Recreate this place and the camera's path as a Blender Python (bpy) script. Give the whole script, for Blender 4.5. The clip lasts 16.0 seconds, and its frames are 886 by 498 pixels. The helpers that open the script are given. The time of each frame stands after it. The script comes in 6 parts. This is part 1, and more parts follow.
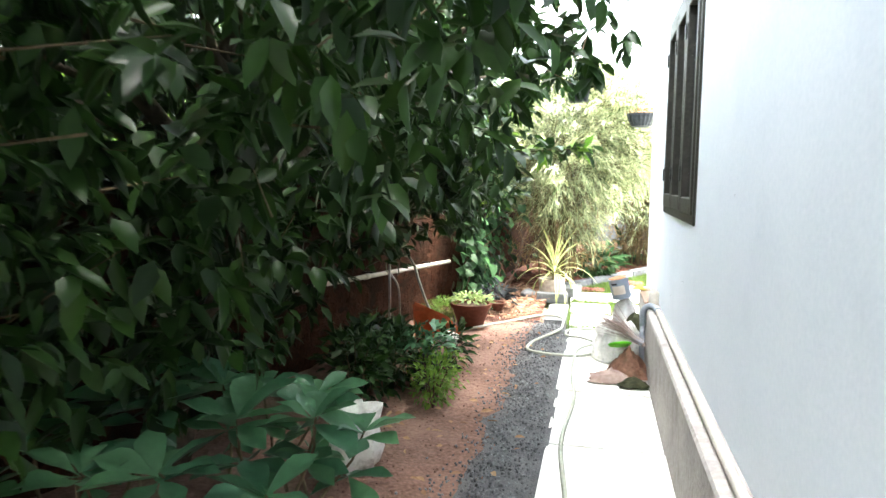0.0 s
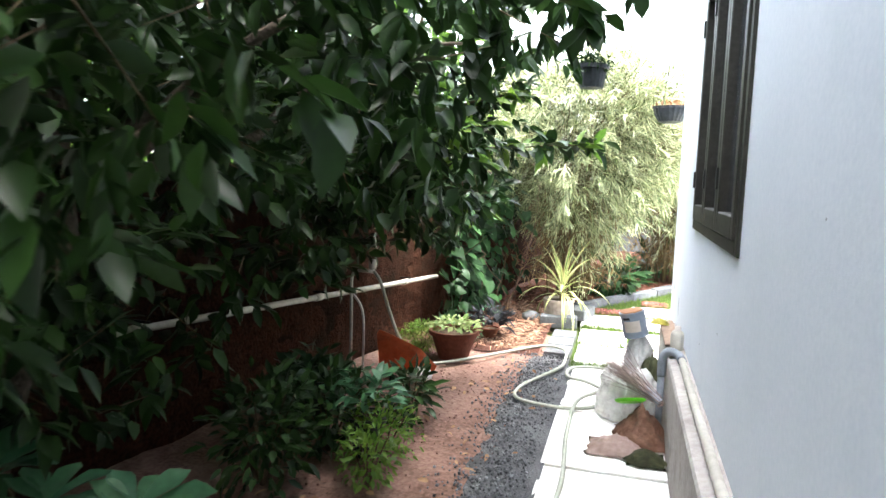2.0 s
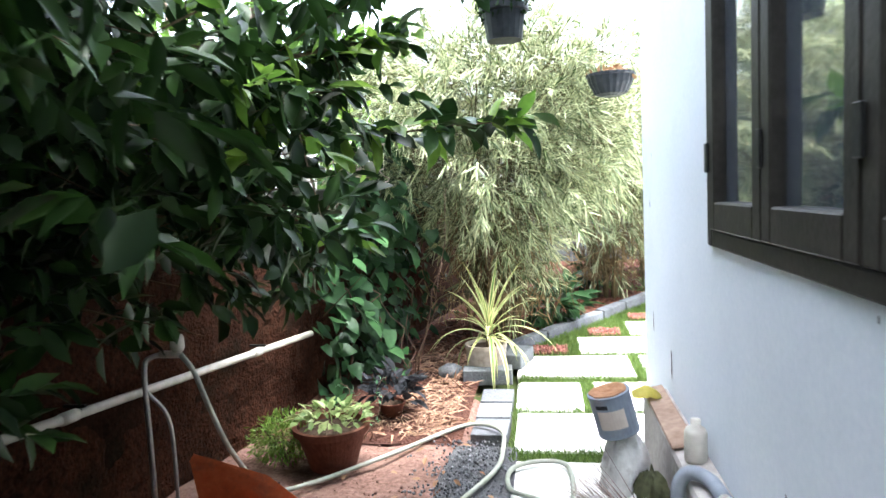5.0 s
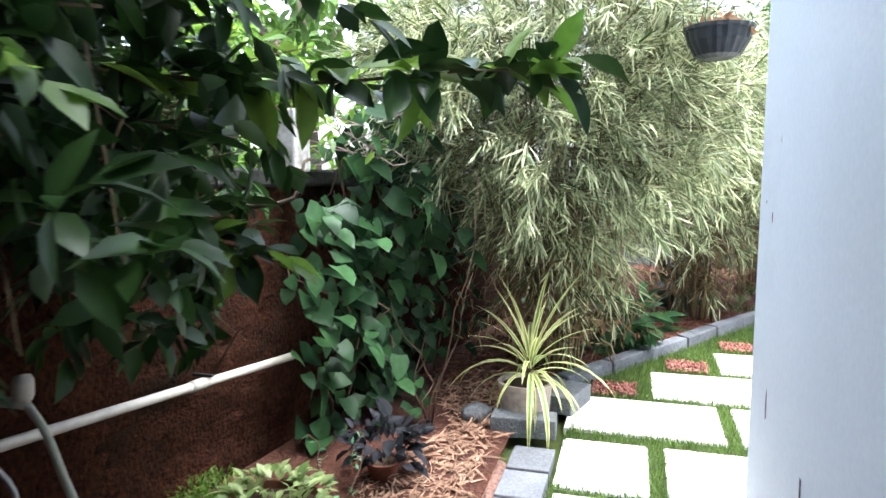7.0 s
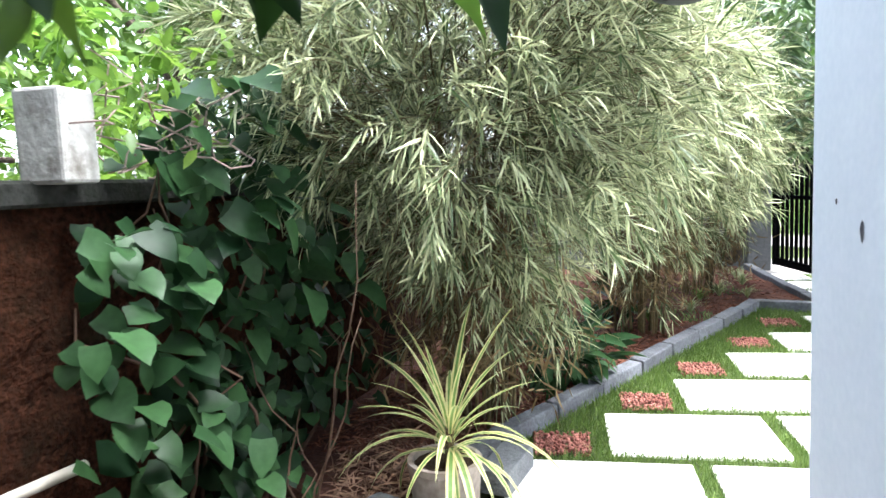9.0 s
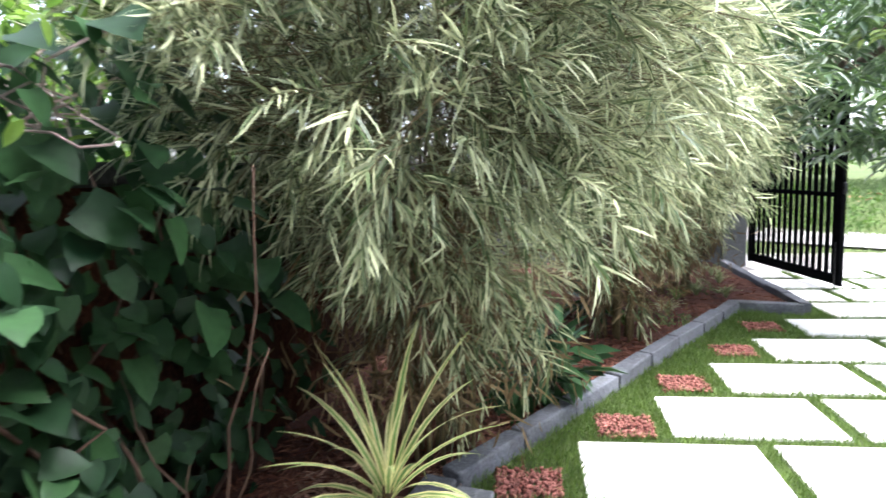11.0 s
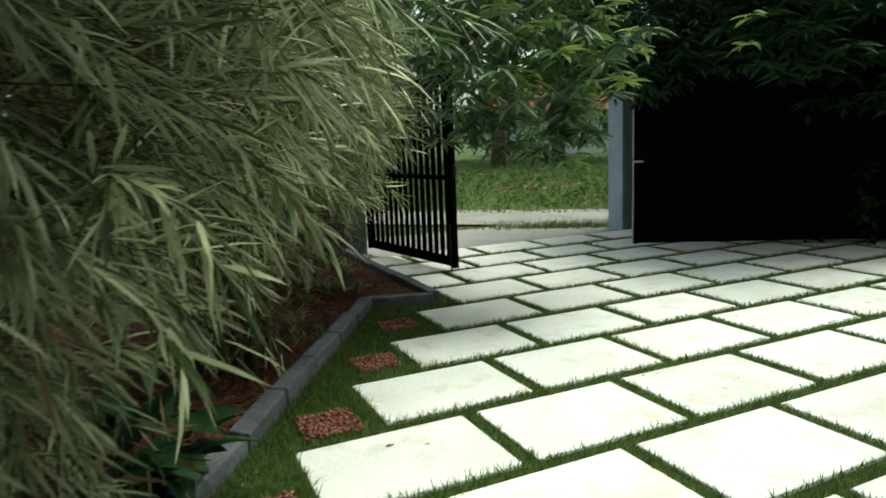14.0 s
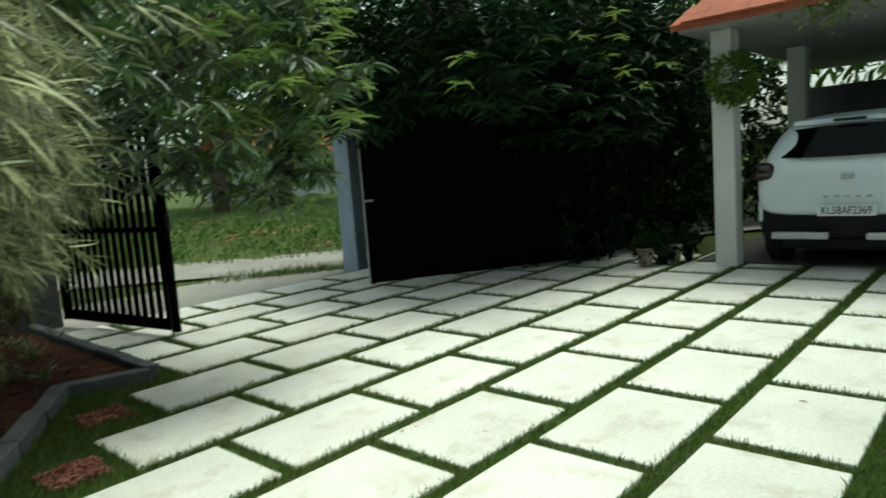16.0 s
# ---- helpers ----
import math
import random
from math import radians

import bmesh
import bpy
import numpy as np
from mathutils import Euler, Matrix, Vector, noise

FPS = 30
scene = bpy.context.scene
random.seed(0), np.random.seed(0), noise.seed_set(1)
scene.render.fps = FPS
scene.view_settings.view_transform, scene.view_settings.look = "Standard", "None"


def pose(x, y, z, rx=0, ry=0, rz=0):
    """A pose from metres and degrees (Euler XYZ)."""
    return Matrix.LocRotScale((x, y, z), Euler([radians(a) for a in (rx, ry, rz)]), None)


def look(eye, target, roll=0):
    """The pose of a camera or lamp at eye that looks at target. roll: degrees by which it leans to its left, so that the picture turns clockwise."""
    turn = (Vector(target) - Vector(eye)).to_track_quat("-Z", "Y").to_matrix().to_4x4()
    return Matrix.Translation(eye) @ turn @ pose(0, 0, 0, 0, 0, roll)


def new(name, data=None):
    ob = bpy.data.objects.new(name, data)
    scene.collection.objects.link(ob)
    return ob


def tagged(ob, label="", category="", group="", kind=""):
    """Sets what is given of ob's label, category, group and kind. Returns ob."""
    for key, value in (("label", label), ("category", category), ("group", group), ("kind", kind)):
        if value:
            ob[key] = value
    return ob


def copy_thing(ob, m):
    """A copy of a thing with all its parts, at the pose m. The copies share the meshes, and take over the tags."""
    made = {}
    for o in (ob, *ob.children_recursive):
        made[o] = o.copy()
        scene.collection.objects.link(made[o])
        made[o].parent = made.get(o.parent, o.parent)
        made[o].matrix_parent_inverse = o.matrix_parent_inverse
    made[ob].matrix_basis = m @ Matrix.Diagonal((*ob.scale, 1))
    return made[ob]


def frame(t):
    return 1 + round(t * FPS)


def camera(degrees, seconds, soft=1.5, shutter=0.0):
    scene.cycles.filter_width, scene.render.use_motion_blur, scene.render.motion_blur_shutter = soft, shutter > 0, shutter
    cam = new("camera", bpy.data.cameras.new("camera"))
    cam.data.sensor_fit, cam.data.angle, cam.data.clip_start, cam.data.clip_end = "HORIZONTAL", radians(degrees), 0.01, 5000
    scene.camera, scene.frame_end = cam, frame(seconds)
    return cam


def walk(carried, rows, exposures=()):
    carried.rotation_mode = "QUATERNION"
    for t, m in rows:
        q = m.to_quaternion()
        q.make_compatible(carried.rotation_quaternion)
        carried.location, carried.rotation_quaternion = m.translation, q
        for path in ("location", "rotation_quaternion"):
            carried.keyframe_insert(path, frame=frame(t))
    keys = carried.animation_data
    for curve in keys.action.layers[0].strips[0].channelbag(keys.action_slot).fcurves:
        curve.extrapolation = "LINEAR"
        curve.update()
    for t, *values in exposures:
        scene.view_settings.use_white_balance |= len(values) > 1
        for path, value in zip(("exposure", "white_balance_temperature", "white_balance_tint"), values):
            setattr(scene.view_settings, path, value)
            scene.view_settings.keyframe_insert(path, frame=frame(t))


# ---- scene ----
cam = camera(67.4, 16.0, shutter=0.5)
METRES, EYE, TILT, LEAN, TURN = 7.2, 1.35, 0.0, 0.0, 13.0
EXPOSURES = [(0.0, 4.75, 6600, 4), (0.5, 4.5, 6500, 4), (1.0, 4.25, 6500, 6), (2.0, 4.25, 6400, 8), (3.5, 4.3, 6200, 8), (4.5, 4.05, 6100, 8), (7.0, 3.3, 5900, 9), (8.0, 3.3, 6000, 9), (10.5, 3.0, 5900, 12), (11.5, 2.65, 5900, 15), (12.5, 1.25, 6200, 4), (13.0, 0.9, 6400, -5), (14.5, 0.65, 6600, -13), (16.0, 0.5, 6600, -16)]
ROWS = [
    (0.0, 0.0, 0.0, 0.0, 0.05, -6.07, -0.48),
    (0.5, 0.0112, 0.0364, -0.0007, 1.12, -6.77, -1.86),
    (1.0, 0.0174, 0.0769, -0.0006, -1.42, -4.71, 1.17),
    (1.5, 0.0321, 0.1132, -0.0025, -0.1, -5.41, -0.4),
    (2.0, 0.0506, 0.1488, 0.0004, 2.59, -6.07, -1.85),
    (2.5, 0.0601, 0.1854, -0.0037, 0.74, -6.36, 0.03),
    (3.0, 0.0626, 0.2201, -0.004, -1.09, -5.33, 2.0),
    (3.5, 0.073, 0.261, -0.005, 0.09, -6.25, 1.55),
    (4.0, 0.0762, 0.3033, -0.0072, 0.65, -5.75, 0.69),
    (4.5, 0.0748, 0.3471, -0.0051, -5.26, -4.73, 2.95),
    (7.0, 0.1341, 0.5349, -0.0028, 3.04, -5.89, -0.13),
    (7.5, 0.1415, 0.5709, -0.0072, 1.16, -4.07, 0.97),
    (8.0, 0.1422, 0.6145, -0.0051, -2.08, -5.03, 1.99),
    (10.5, 0.1722, 0.734, -0.0032, -3.48, -6.16, 2.22),
    (11.0, 0.1742, 0.7552, -0.0034, -5.7, -6.76, 1.55),
    (11.5, 0.1799, 0.778, -0.0044, -15.51, -6.02, 4.38),
    (12.0, 0.1846, 0.7956, -0.0042, -21.26, -7.4, 3.1),
    (12.5, 0.1909, 0.8179, -0.005, -27.12, -6.94, 2.18),
    (13.0, 0.1965, 0.8406, -0.0036, -31.53, -6.96, 2.56),
    (13.5, 0.2098, 0.8629, -0.0081, -34.72, -8.77, 2.4),
    (14.0, 0.2298, 0.8901, -0.0042, -38.13, -9.03, 2.31),
    (14.5, 0.2393, 0.9085, -0.0047, -42.9, -8.49, 2.5),
    (15.0, 0.2444, 0.9247, -0.0051, -50.83, -8.06, 3.99),
    (15.5, 0.2541, 0.9314, -0.0058, -56.49, -8.27, 3.43),
    (16.0, 0.2729, 0.9311, -0.0061, -61.32, -6.78, 4.31),
]
walk(cam, [(t, pose(0, 0, EYE, TILT, LEAN, TURN) @ pose(METRES * x, METRES * y, METRES * z, 90 + pitch, roll, yaw)) for t, x, y, z, yaw, pitch, roll in ROWS],
     exposures=EXPOSURES)

# ---- light ----
world = bpy.data.worlds.new("sky")
scene.world = world
world.use_nodes = True
wn = world.node_tree.nodes
wl = world.node_tree.links
sky = wn.new("ShaderNodeTexSky")
sky.sky_type = "NISHITA"
sky.sun_disc = False
sky.sun_elevation = radians(70)
sky.sun_rotation = radians(102)
sky.dust_density = 4.0
sky.air_density = 1.0
haze = wn.new("ShaderNodeHueSaturation")
haze.inputs["Saturation"].default_value = 0.4
wl.new(sky.outputs[0], haze.inputs["Color"])
wl.new(haze.outputs[0], wn["Background"].inputs["Color"])
wn["Background"].inputs["Strength"].default_value = 0.15
sun_data = bpy.data.lights.new("sun", "SUN")
sun_data.energy = 1.5
sun_data.angle = radians(35)
sun_data.color = (1.0, 0.98, 0.95)
sun = new("sun", sun_data)
sun.matrix_world = look((7.0, -1.5, 20.0), (0.0, 0.0, 0.0))


# ---- materials ----
def nodes_of(name):
    m = bpy.data.materials.new(name)
    m.use_nodes = True
    return m, m.node_tree.nodes, m.node_tree.links, m.node_tree.nodes["Principled BSDF"]


def surface(name, dark, light, fine=40.0, coarse=2.5, rough=0.8, bump=0.3, metal=0.0, spec=0.2, stain=None, stain_amount=0.4, vary=0.0, bump_scale=None):
    """A worn surface: grain and broad patches between two colours, stains, relief, and a shift from piece to piece."""
    m, n, l, p = nodes_of(name)
    tc = n.new("ShaderNodeTexCoord")
    geo = n.new("ShaderNodeNewGeometry")
    a = n.new("ShaderNodeTexNoise")
    a.inputs["Scale"].default_value = fine
    a.inputs["Detail"].default_value = 6
    b = n.new("ShaderNodeTexNoise")
    b.inputs["Scale"].default_value = coarse
    b.inputs["Detail"].default_value = 4
    for t in (a, b):
        l.new(geo.outputs["Position"], t.inputs["Vector"])
    add = n.new("ShaderNodeMath")
    add.operation = "ADD"
    l.new(a.outputs["Fac"], add.inputs[0])
    l.new(b.outputs["Fac"], add.inputs[1])
    ramp = n.new("ShaderNodeMapRange")
    ramp.inputs["From Min"].default_value, ramp.inputs["From Max"].default_value = 0.7, 1.3
    l.new(add.outputs[0], ramp.inputs["Value"])
    mix = n.new("ShaderNodeMix")
    mix.data_type = "RGBA"
    mix.inputs["A"].default_value = (*dark, 1)
    mix.inputs["B"].default_value = (*light, 1)
    l.new(ramp.outputs[0], mix.inputs["Factor"])
    out = mix.outputs["Result"]
    if stain:
        s = n.new("ShaderNodeTexNoise")
        s.inputs["Scale"].default_value = coarse * 1.7
        s.inputs["Detail"].default_value = 8
        s.inputs["Roughness"].default_value = 0.65
        l.new(geo.outputs["Position"], s.inputs["Vector"])
        r = n.new("ShaderNodeMapRange")
        r.inputs["From Min"].default_value, r.inputs["From Max"].default_value = 0.52, 0.72
        r.inputs["To Max"].default_value = stain_amount
        l.new(s.outputs["Fac"], r.inputs["Value"])
        m2 = n.new("ShaderNodeMix")
        m2.data_type = "RGBA"
        l.new(r.outputs[0], m2.inputs["Factor"])
        l.new(out, m2.inputs["A"])
        m2.inputs["B"].default_value = (*stain, 1)
        out = m2.outputs["Result"]
    if vary:
        info = n.new("ShaderNodeObjectInfo")
        isl = n.new("ShaderNodeMath")
        isl.operation = "ADD"
        l.new(info.outputs["Random"], isl.inputs[0])
        l.new(geo.outputs["Random Per Island"], isl.inputs[1])
        fr = n.new("ShaderNodeMath")
        fr.operation = "FRACT"
        l.new(isl.outputs[0], fr.inputs[0])
        vr = n.new("ShaderNodeMapRange")
        vr.inputs["To Min"].default_value, vr.inputs["To Max"].default_value = 1 - vary, 1 + vary
        l.new(fr.outputs[0], vr.inputs["Value"])
        hs = n.new("ShaderNodeHueSaturation")
        l.new(vr.outputs[0], hs.inputs["Value"])
        l.new(out, hs.inputs["Color"])
        out = hs.outputs["Color"]
    l.new(out, p.inputs["Base Color"])
    p.inputs["Roughness"].default_value = rough
    p.inputs["Metallic"].default_value = metal
    p.inputs["Specular IOR Level"].default_value = spec
    if bump:
        bt = n.new("ShaderNodeTexNoise")
        bt.inputs["Scale"].default_value = bump_scale or fine * 1.3
        bt.inputs["Detail"].default_value = 8
        l.new(geo.outputs["Position"], bt.inputs["Vector"])
        bp = n.new("ShaderNodeBump")
        bp.inputs["Strength"].default_value = bump
        bp.inputs["Distance"].default_value = 0.02
        l.new(bt.outputs["Fac"], bp.inputs["Height"])
        l.new(bp.outputs[0], p.inputs["Normal"])
    return m


def leafy(name, a, b, rough=0.45, glow=0.35, spec=0.4, vary=0.35, through_colour=None, skew=1.0):
    """A leaf: two greens mixed leaf by leaf, a sheen, and light that comes through the blade."""
    m, n, l, p = nodes_of(name)
    geo = n.new("ShaderNodeNewGeometry")
    info = n.new("ShaderNodeObjectInfo")
    add = n.new("ShaderNodeMath")
    add.operation = "ADD"
    l.new(geo.outputs["Random Per Island"], add.inputs[0])
    l.new(info.outputs["Random"], add.inputs[1])
    fr = n.new("ShaderNodeMath")
    fr.operation = "FRACT"
    l.new(add.outputs[0], fr.inputs[0])
    mix = n.new("ShaderNodeMix")
    mix.data_type = "RGBA"
    mix.inputs["A"].default_value = (*a, 1)
    mix.inputs["B"].default_value = (*b, 1)
    bias = n.new("ShaderNodeMath")
    bias.operation = "POWER"
    bias.inputs[1].default_value = skew
    l.new(fr.outputs[0], bias.inputs[0])
    l.new(bias.outputs[0], mix.inputs["Factor"])
    tex = n.new("ShaderNodeTexNoise")
    tex.inputs["Scale"].default_value = 30
    l.new(geo.outputs["Position"], tex.inputs["Vector"])
    vr = n.new("ShaderNodeMapRange")
    vr.inputs["To Min"].default_value, vr.inputs["To Max"].default_value = 1 - vary, 1 + vary
    l.new(tex.outputs["Fac"], vr.inputs["Value"])
    hs = n.new("ShaderNodeHueSaturation")
    l.new(vr.outputs[0], hs.inputs["Value"])
    l.new(mix.outputs["Result"], hs.inputs["Color"])
    l.new(hs.outputs["Color"], p.inputs["Base Color"])
    p.inputs["Roughness"].default_value = rough
    p.inputs["Specular IOR Level"].default_value = spec
    tr = n.new("ShaderNodeBsdfTranslucent")
    if through_colour:
        tr.inputs["Color"].default_value = (*through_colour, 1)
    else:
        l.new(hs.outputs["Color"], tr.inputs["Color"])
    ms = n.new("ShaderNodeMixShader")
    ms.inputs["Fac"].default_value = glow
    l.new(p.outputs[0], ms.inputs[1])
    l.new(tr.outputs[0], ms.inputs[2])
    l.new(ms.outputs[0], n["Material Output"].inputs["Surface"])
    return m


M_WALL = surface("house_paint", (0.71, 0.755, 0.81), (0.79, 0.825, 0.87), 60, 1.2, 0.75, 0.05, stain=(0.55, 0.6, 0.66), stain_amount=0.25)
M_PLINTH = surface("plinth_plaster", (0.3, 0.27, 0.25), (0.46, 0.42, 0.38), 35, 3, 0.9, 0.25, stain=(0.16, 0.13, 0.11), stain_amount=0.5)
M_CHIP = surface("bare_plaster", (0.05, 0.05, 0.06), (0.14, 0.14, 0.15), 80, 8, 0.9, 0.2)
M_FRAME = surface("window_paint", (0.018, 0.016, 0.013), (0.038, 0.034, 0.028), 50, 5, 0.55, 0.1, stain=(0.09, 0.075, 0.06), stain_amount=0.3)
M_HINGE = surface("dark_iron", (0.012, 0.012, 0.012), (0.03, 0.03, 0.03), 60, 6, 0.5, 0.1, metal=0.4)
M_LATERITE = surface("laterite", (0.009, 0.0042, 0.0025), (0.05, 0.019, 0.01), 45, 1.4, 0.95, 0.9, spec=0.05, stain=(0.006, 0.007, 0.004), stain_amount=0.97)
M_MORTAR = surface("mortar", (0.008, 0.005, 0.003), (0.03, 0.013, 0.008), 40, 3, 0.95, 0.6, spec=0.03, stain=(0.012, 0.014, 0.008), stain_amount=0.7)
M_COPING = surface("coping", (0.012, 0.013, 0.01), (0.036, 0.036, 0.032), 30, 3, 0.95, 0.5, stain=(0.015, 0.02, 0.01), stain_amount=0.7)
M_GREYWALL = surface("grey_render", (0.1, 0.105, 0.11), (0.18, 0.185, 0.19), 30, 2, 0.9, 0.25, stain=(0.1, 0.1, 0.1), stain_amount=0.5)
M_DIRT = surface("red_soil", (0.085, 0.042, 0.031), (0.24, 0.142, 0.11), 55, 2.0, 0.95, 1.0, stain=(0.26, 0.17, 0.135), stain_amount=0.5, bump_scale=25)
M_GROUND = surface("ground", (0.04, 0.055, 0.015), (0.085, 0.11, 0.03), 8, 0.4, 0.95, 0.6, stain=(0.045, 0.075, 0.015), stain_amount=0.8)
M_GRAVELBED = surface("grit", (0.06, 0.06, 0.063), (0.15, 0.15, 0.155), 90, 4, 0.95, 1.0)
M_GRAVEL = surface("crushed_stone", (0.07, 0.07, 0.075), (0.17, 0.17, 0.18), 70, 5, 0.9, 0.3, vary=0.55)
M_SLAB = surface("limestone", (0.62, 0.61, 0.56), (0.78, 0.77, 0.73), 45, 2.2, 0.8, 0.12, stain=(0.46, 0.38, 0.28), stain_amount=0.6, vary=0.08)
M_PAVER = surface("grey_paver", (0.085, 0.088, 0.094), (0.17, 0.174, 0.182), 70, 4, 0.9, 0.3, vary=0.15)
M_KERB = surface("kerb_stone", (0.06, 0.062, 0.07), (0.15, 0.154, 0.167), 60, 5, 0.9, 0.4, stain=(0.05, 0.055, 0.04), stain_amount=0.5, vary=0.2)
M_CHIPS = surface("brick_chips", (0.14, 0.045, 0.034), (0.31, 0.135, 0.105), 60, 8, 0.9, 0.3, vary=0.45)
M_MULCHBED = surface("bed_soil", (0.035, 0.013, 0.009), (0.09, 0.036, 0.022), 45, 3, 0.95, 0.9)
M_MULCH = surface("bark_mulch", (0.06, 0.022, 0.014), (0.17, 0.068, 0.04), 40, 4, 0.9, 0.2, vary=0.5)
M_STRAW = surface("dry_bamboo_leaf", (0.15, 0.08, 0.05), (0.34, 0.21, 0.14), 40, 4, 0.85, 0.1, vary=0.4)
M_GRASSBED = surface("turf_soil", (0.03, 0.04, 0.012), (0.06, 0.09, 0.02), 50, 4, 0.95, 0.8)
M_GRASS = leafy("grass_blade", (0.055, 0.105, 0.016), (0.145, 0.215, 0.045), 0.6, 0.4)
M_WEED = leafy("weed", (0.05, 0.085, 0.028), (0.2, 0.27, 0.095), 0.6, 0.3)
M_ROAD = surface("worn_road", (0.2, 0.185, 0.17), (0.33, 0.31, 0.29), 50, 1.0, 0.9, 0.3, stain=(0.13, 0.11, 0.09), stain_amount=0.5)
M_APRON = surface("asphalt_apron", (0.075, 0.075, 0.075), (0.14, 0.135, 0.13), 60, 2, 0.9, 0.4, stain=(0.2, 0.18, 0.15), stain_amount=0.5)
M_PVC = surface("pvc_pipe", (0.42, 0.39, 0.33), (0.58, 0.54, 0.47), 30, 4, 0.5, 0.03, stain=(0.3, 0.25, 0.2), stain_amount=0.4)
M_PVCGREY = surface("grey_pipe", (0.2, 0.22, 0.25), (0.3, 0.32, 0.35), 30, 4, 0.5, 0.03)
M_HOSE = surface("hose_rubber", (0.24, 0.25, 0.2), (0.36, 0.37, 0.31), 40, 6, 0.5, 0.03)
M_STEEL = surface("galvanised", (0.28, 0.28, 0.27), (0.45, 0.44, 0.42), 40, 6, 0.45, 0.1, metal=0.6, stain=(0.2, 0.1, 0.05))
M_ORANGE = surface("orange_plastic", (0.48, 0.095, 0.03), (0.62, 0.16, 0.06), 30, 5, 0.7, 0.2, stain=(0.16, 0.07, 0.045), stain_amount=0.8)
M_TERRA = surface("terracotta", (0.085, 0.028, 0.017), (0.14, 0.05, 0.03), 40, 5, 0.85, 0.15, stain=(0.1, 0.05, 0.035), stain_amount=0.5)
M_SOIL = surface("potting_soil", (0.03, 0.018, 0.01), (0.07, 0.045, 0.03), 60, 8, 0.95, 0.8)
M_WHITEPOT = surface("whitewashed_pot", (0.24, 0.19, 0.16), (0.44, 0.38, 0.33), 30, 5, 0.7, 0.1, stain=(0.25, 0.18, 0.13), stain_amount=0.6)
M_BLOCK = surface("concrete_block", (0.09, 0.095, 0.1), (0.18, 0.185, 0.19), 70, 6, 0.95, 0.5)
M_BLACKPOT = surface("black_plastic", (0.012, 0.013, 0.015), (0.03, 0.032, 0.036), 30, 6, 0.45, 0.03)
M_SACK = surface("white_sack", (0.6, 0.58, 0.55), (0.8, 0.78, 0.75), 50, 9, 0.7, 0.4, stain=(0.2, 0.15, 0.12), stain_amount=0.7, bump_scale=14)
M_CLOTH = surface("brown_cloth", (0.16, 0.075, 0.045), (0.36, 0.2, 0.14), 40, 6, 0.95, 0.4, stain=(0.08, 0.09, 0.06), stain_amount=0.7)
M_CARD = surface("stained_sacking", (0.36, 0.25, 0.21), (0.56, 0.43, 0.38), 30, 5, 0.9, 0.1, stain=(0.2, 0.15, 0.1))
M_OLIVE = surface("olive_cloth", (0.03, 0.034, 0.018), (0.1, 0.1, 0.05), 40, 6, 0.95, 0.4, stain=(0.02, 0.02, 0.014), stain_amount=0.6)
M_GREEN = surface("green_plastic", (0.14, 0.62, 0.02), (0.2, 0.72, 0.04), 20, 4, 0.4, 0.02)
M_TWIG = surface("broom_rib", (0.2, 0.14, 0.12), (0.36, 0.28, 0.25), 60, 8, 0.85, 0.1, vary=0.3)
M_TIN = surface("painted_tin", (0.17, 0.2, 0.25), (0.25, 0.29, 0.34), 30, 5, 0.5, 0.05, stain=(0.3, 0.2, 0.13))
M_RUST = surface("rusty_lid", (0.24, 0.11, 0.055), (0.4, 0.22, 0.12), 40, 8, 0.85, 0.3)
M_PAPER = surface("paper_label", (0.5, 0.42, 0.36), (0.62, 0.54, 0.47), 30, 6, 0.8, 0.03)
M_WOOD = surface("old_plank", (0.22, 0.14, 0.1), (0.38, 0.27, 0.2), 30, 5, 0.85, 0.3)
M_BARK = surface("bark", (0.045, 0.034, 0.024), (0.12, 0.095, 0.07), 30, 4, 0.95, 0.8)
M_TWIGBARK = surface("twig_bark", (0.06, 0.045, 0.025), (0.14, 0.1, 0.06), 40, 6, 0.9, 0.3)
M_CULM = surface("bamboo_culm", (0.06, 0.045, 0.018), (0.13, 0.1, 0.045), 40, 5, 0.6, 0.1, vary=0.3)
M_STEMRED = surface("creeper_stem", (0.05, 0.028, 0.018), (0.11, 0.068, 0.045), 40, 6, 0.85, 0.2)
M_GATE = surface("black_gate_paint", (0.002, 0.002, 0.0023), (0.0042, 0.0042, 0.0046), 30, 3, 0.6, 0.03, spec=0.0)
M_PILLAR = surface("blue_grey_paint", (0.3, 0.36, 0.46), (0.4, 0.46, 0.56), 30, 3, 0.8, 0.1, stain=(0.2, 0.2, 0.2))
M_COLUMN = surface("column_paint", (0.62, 0.63, 0.6), (0.72, 0.73, 0.7), 40, 3, 0.8, 0.06)
M_SOFFIT = surface("soffit", (0.3, 0.31, 0.3), (0.38, 0.39, 0.38), 30, 2, 0.9, 0.1)
M_FASCIA = surface("terracotta_fascia", (0.24, 0.062, 0.034), (0.38, 0.115, 0.066), 30, 4, 0.8, 0.15, stain=(0.2, 0.06, 0.03))
M_ROOFTILE = surface("roof_tile", (0.16, 0.06, 0.04), (0.3, 0.13, 0.08), 20, 2, 0.9, 0.2, vary=0.3)
M_CARPAINT = surface("white_car_paint", (0.66, 0.72, 0.76), (0.7, 0.76, 0.8), 5, 1, 0.25, 0.0, spec=0.6)
M_CARBLACK = surface("black_cladding", (0.008, 0.009, 0.011), (0.016, 0.017, 0.02), 60, 4, 0.55, 0.05)
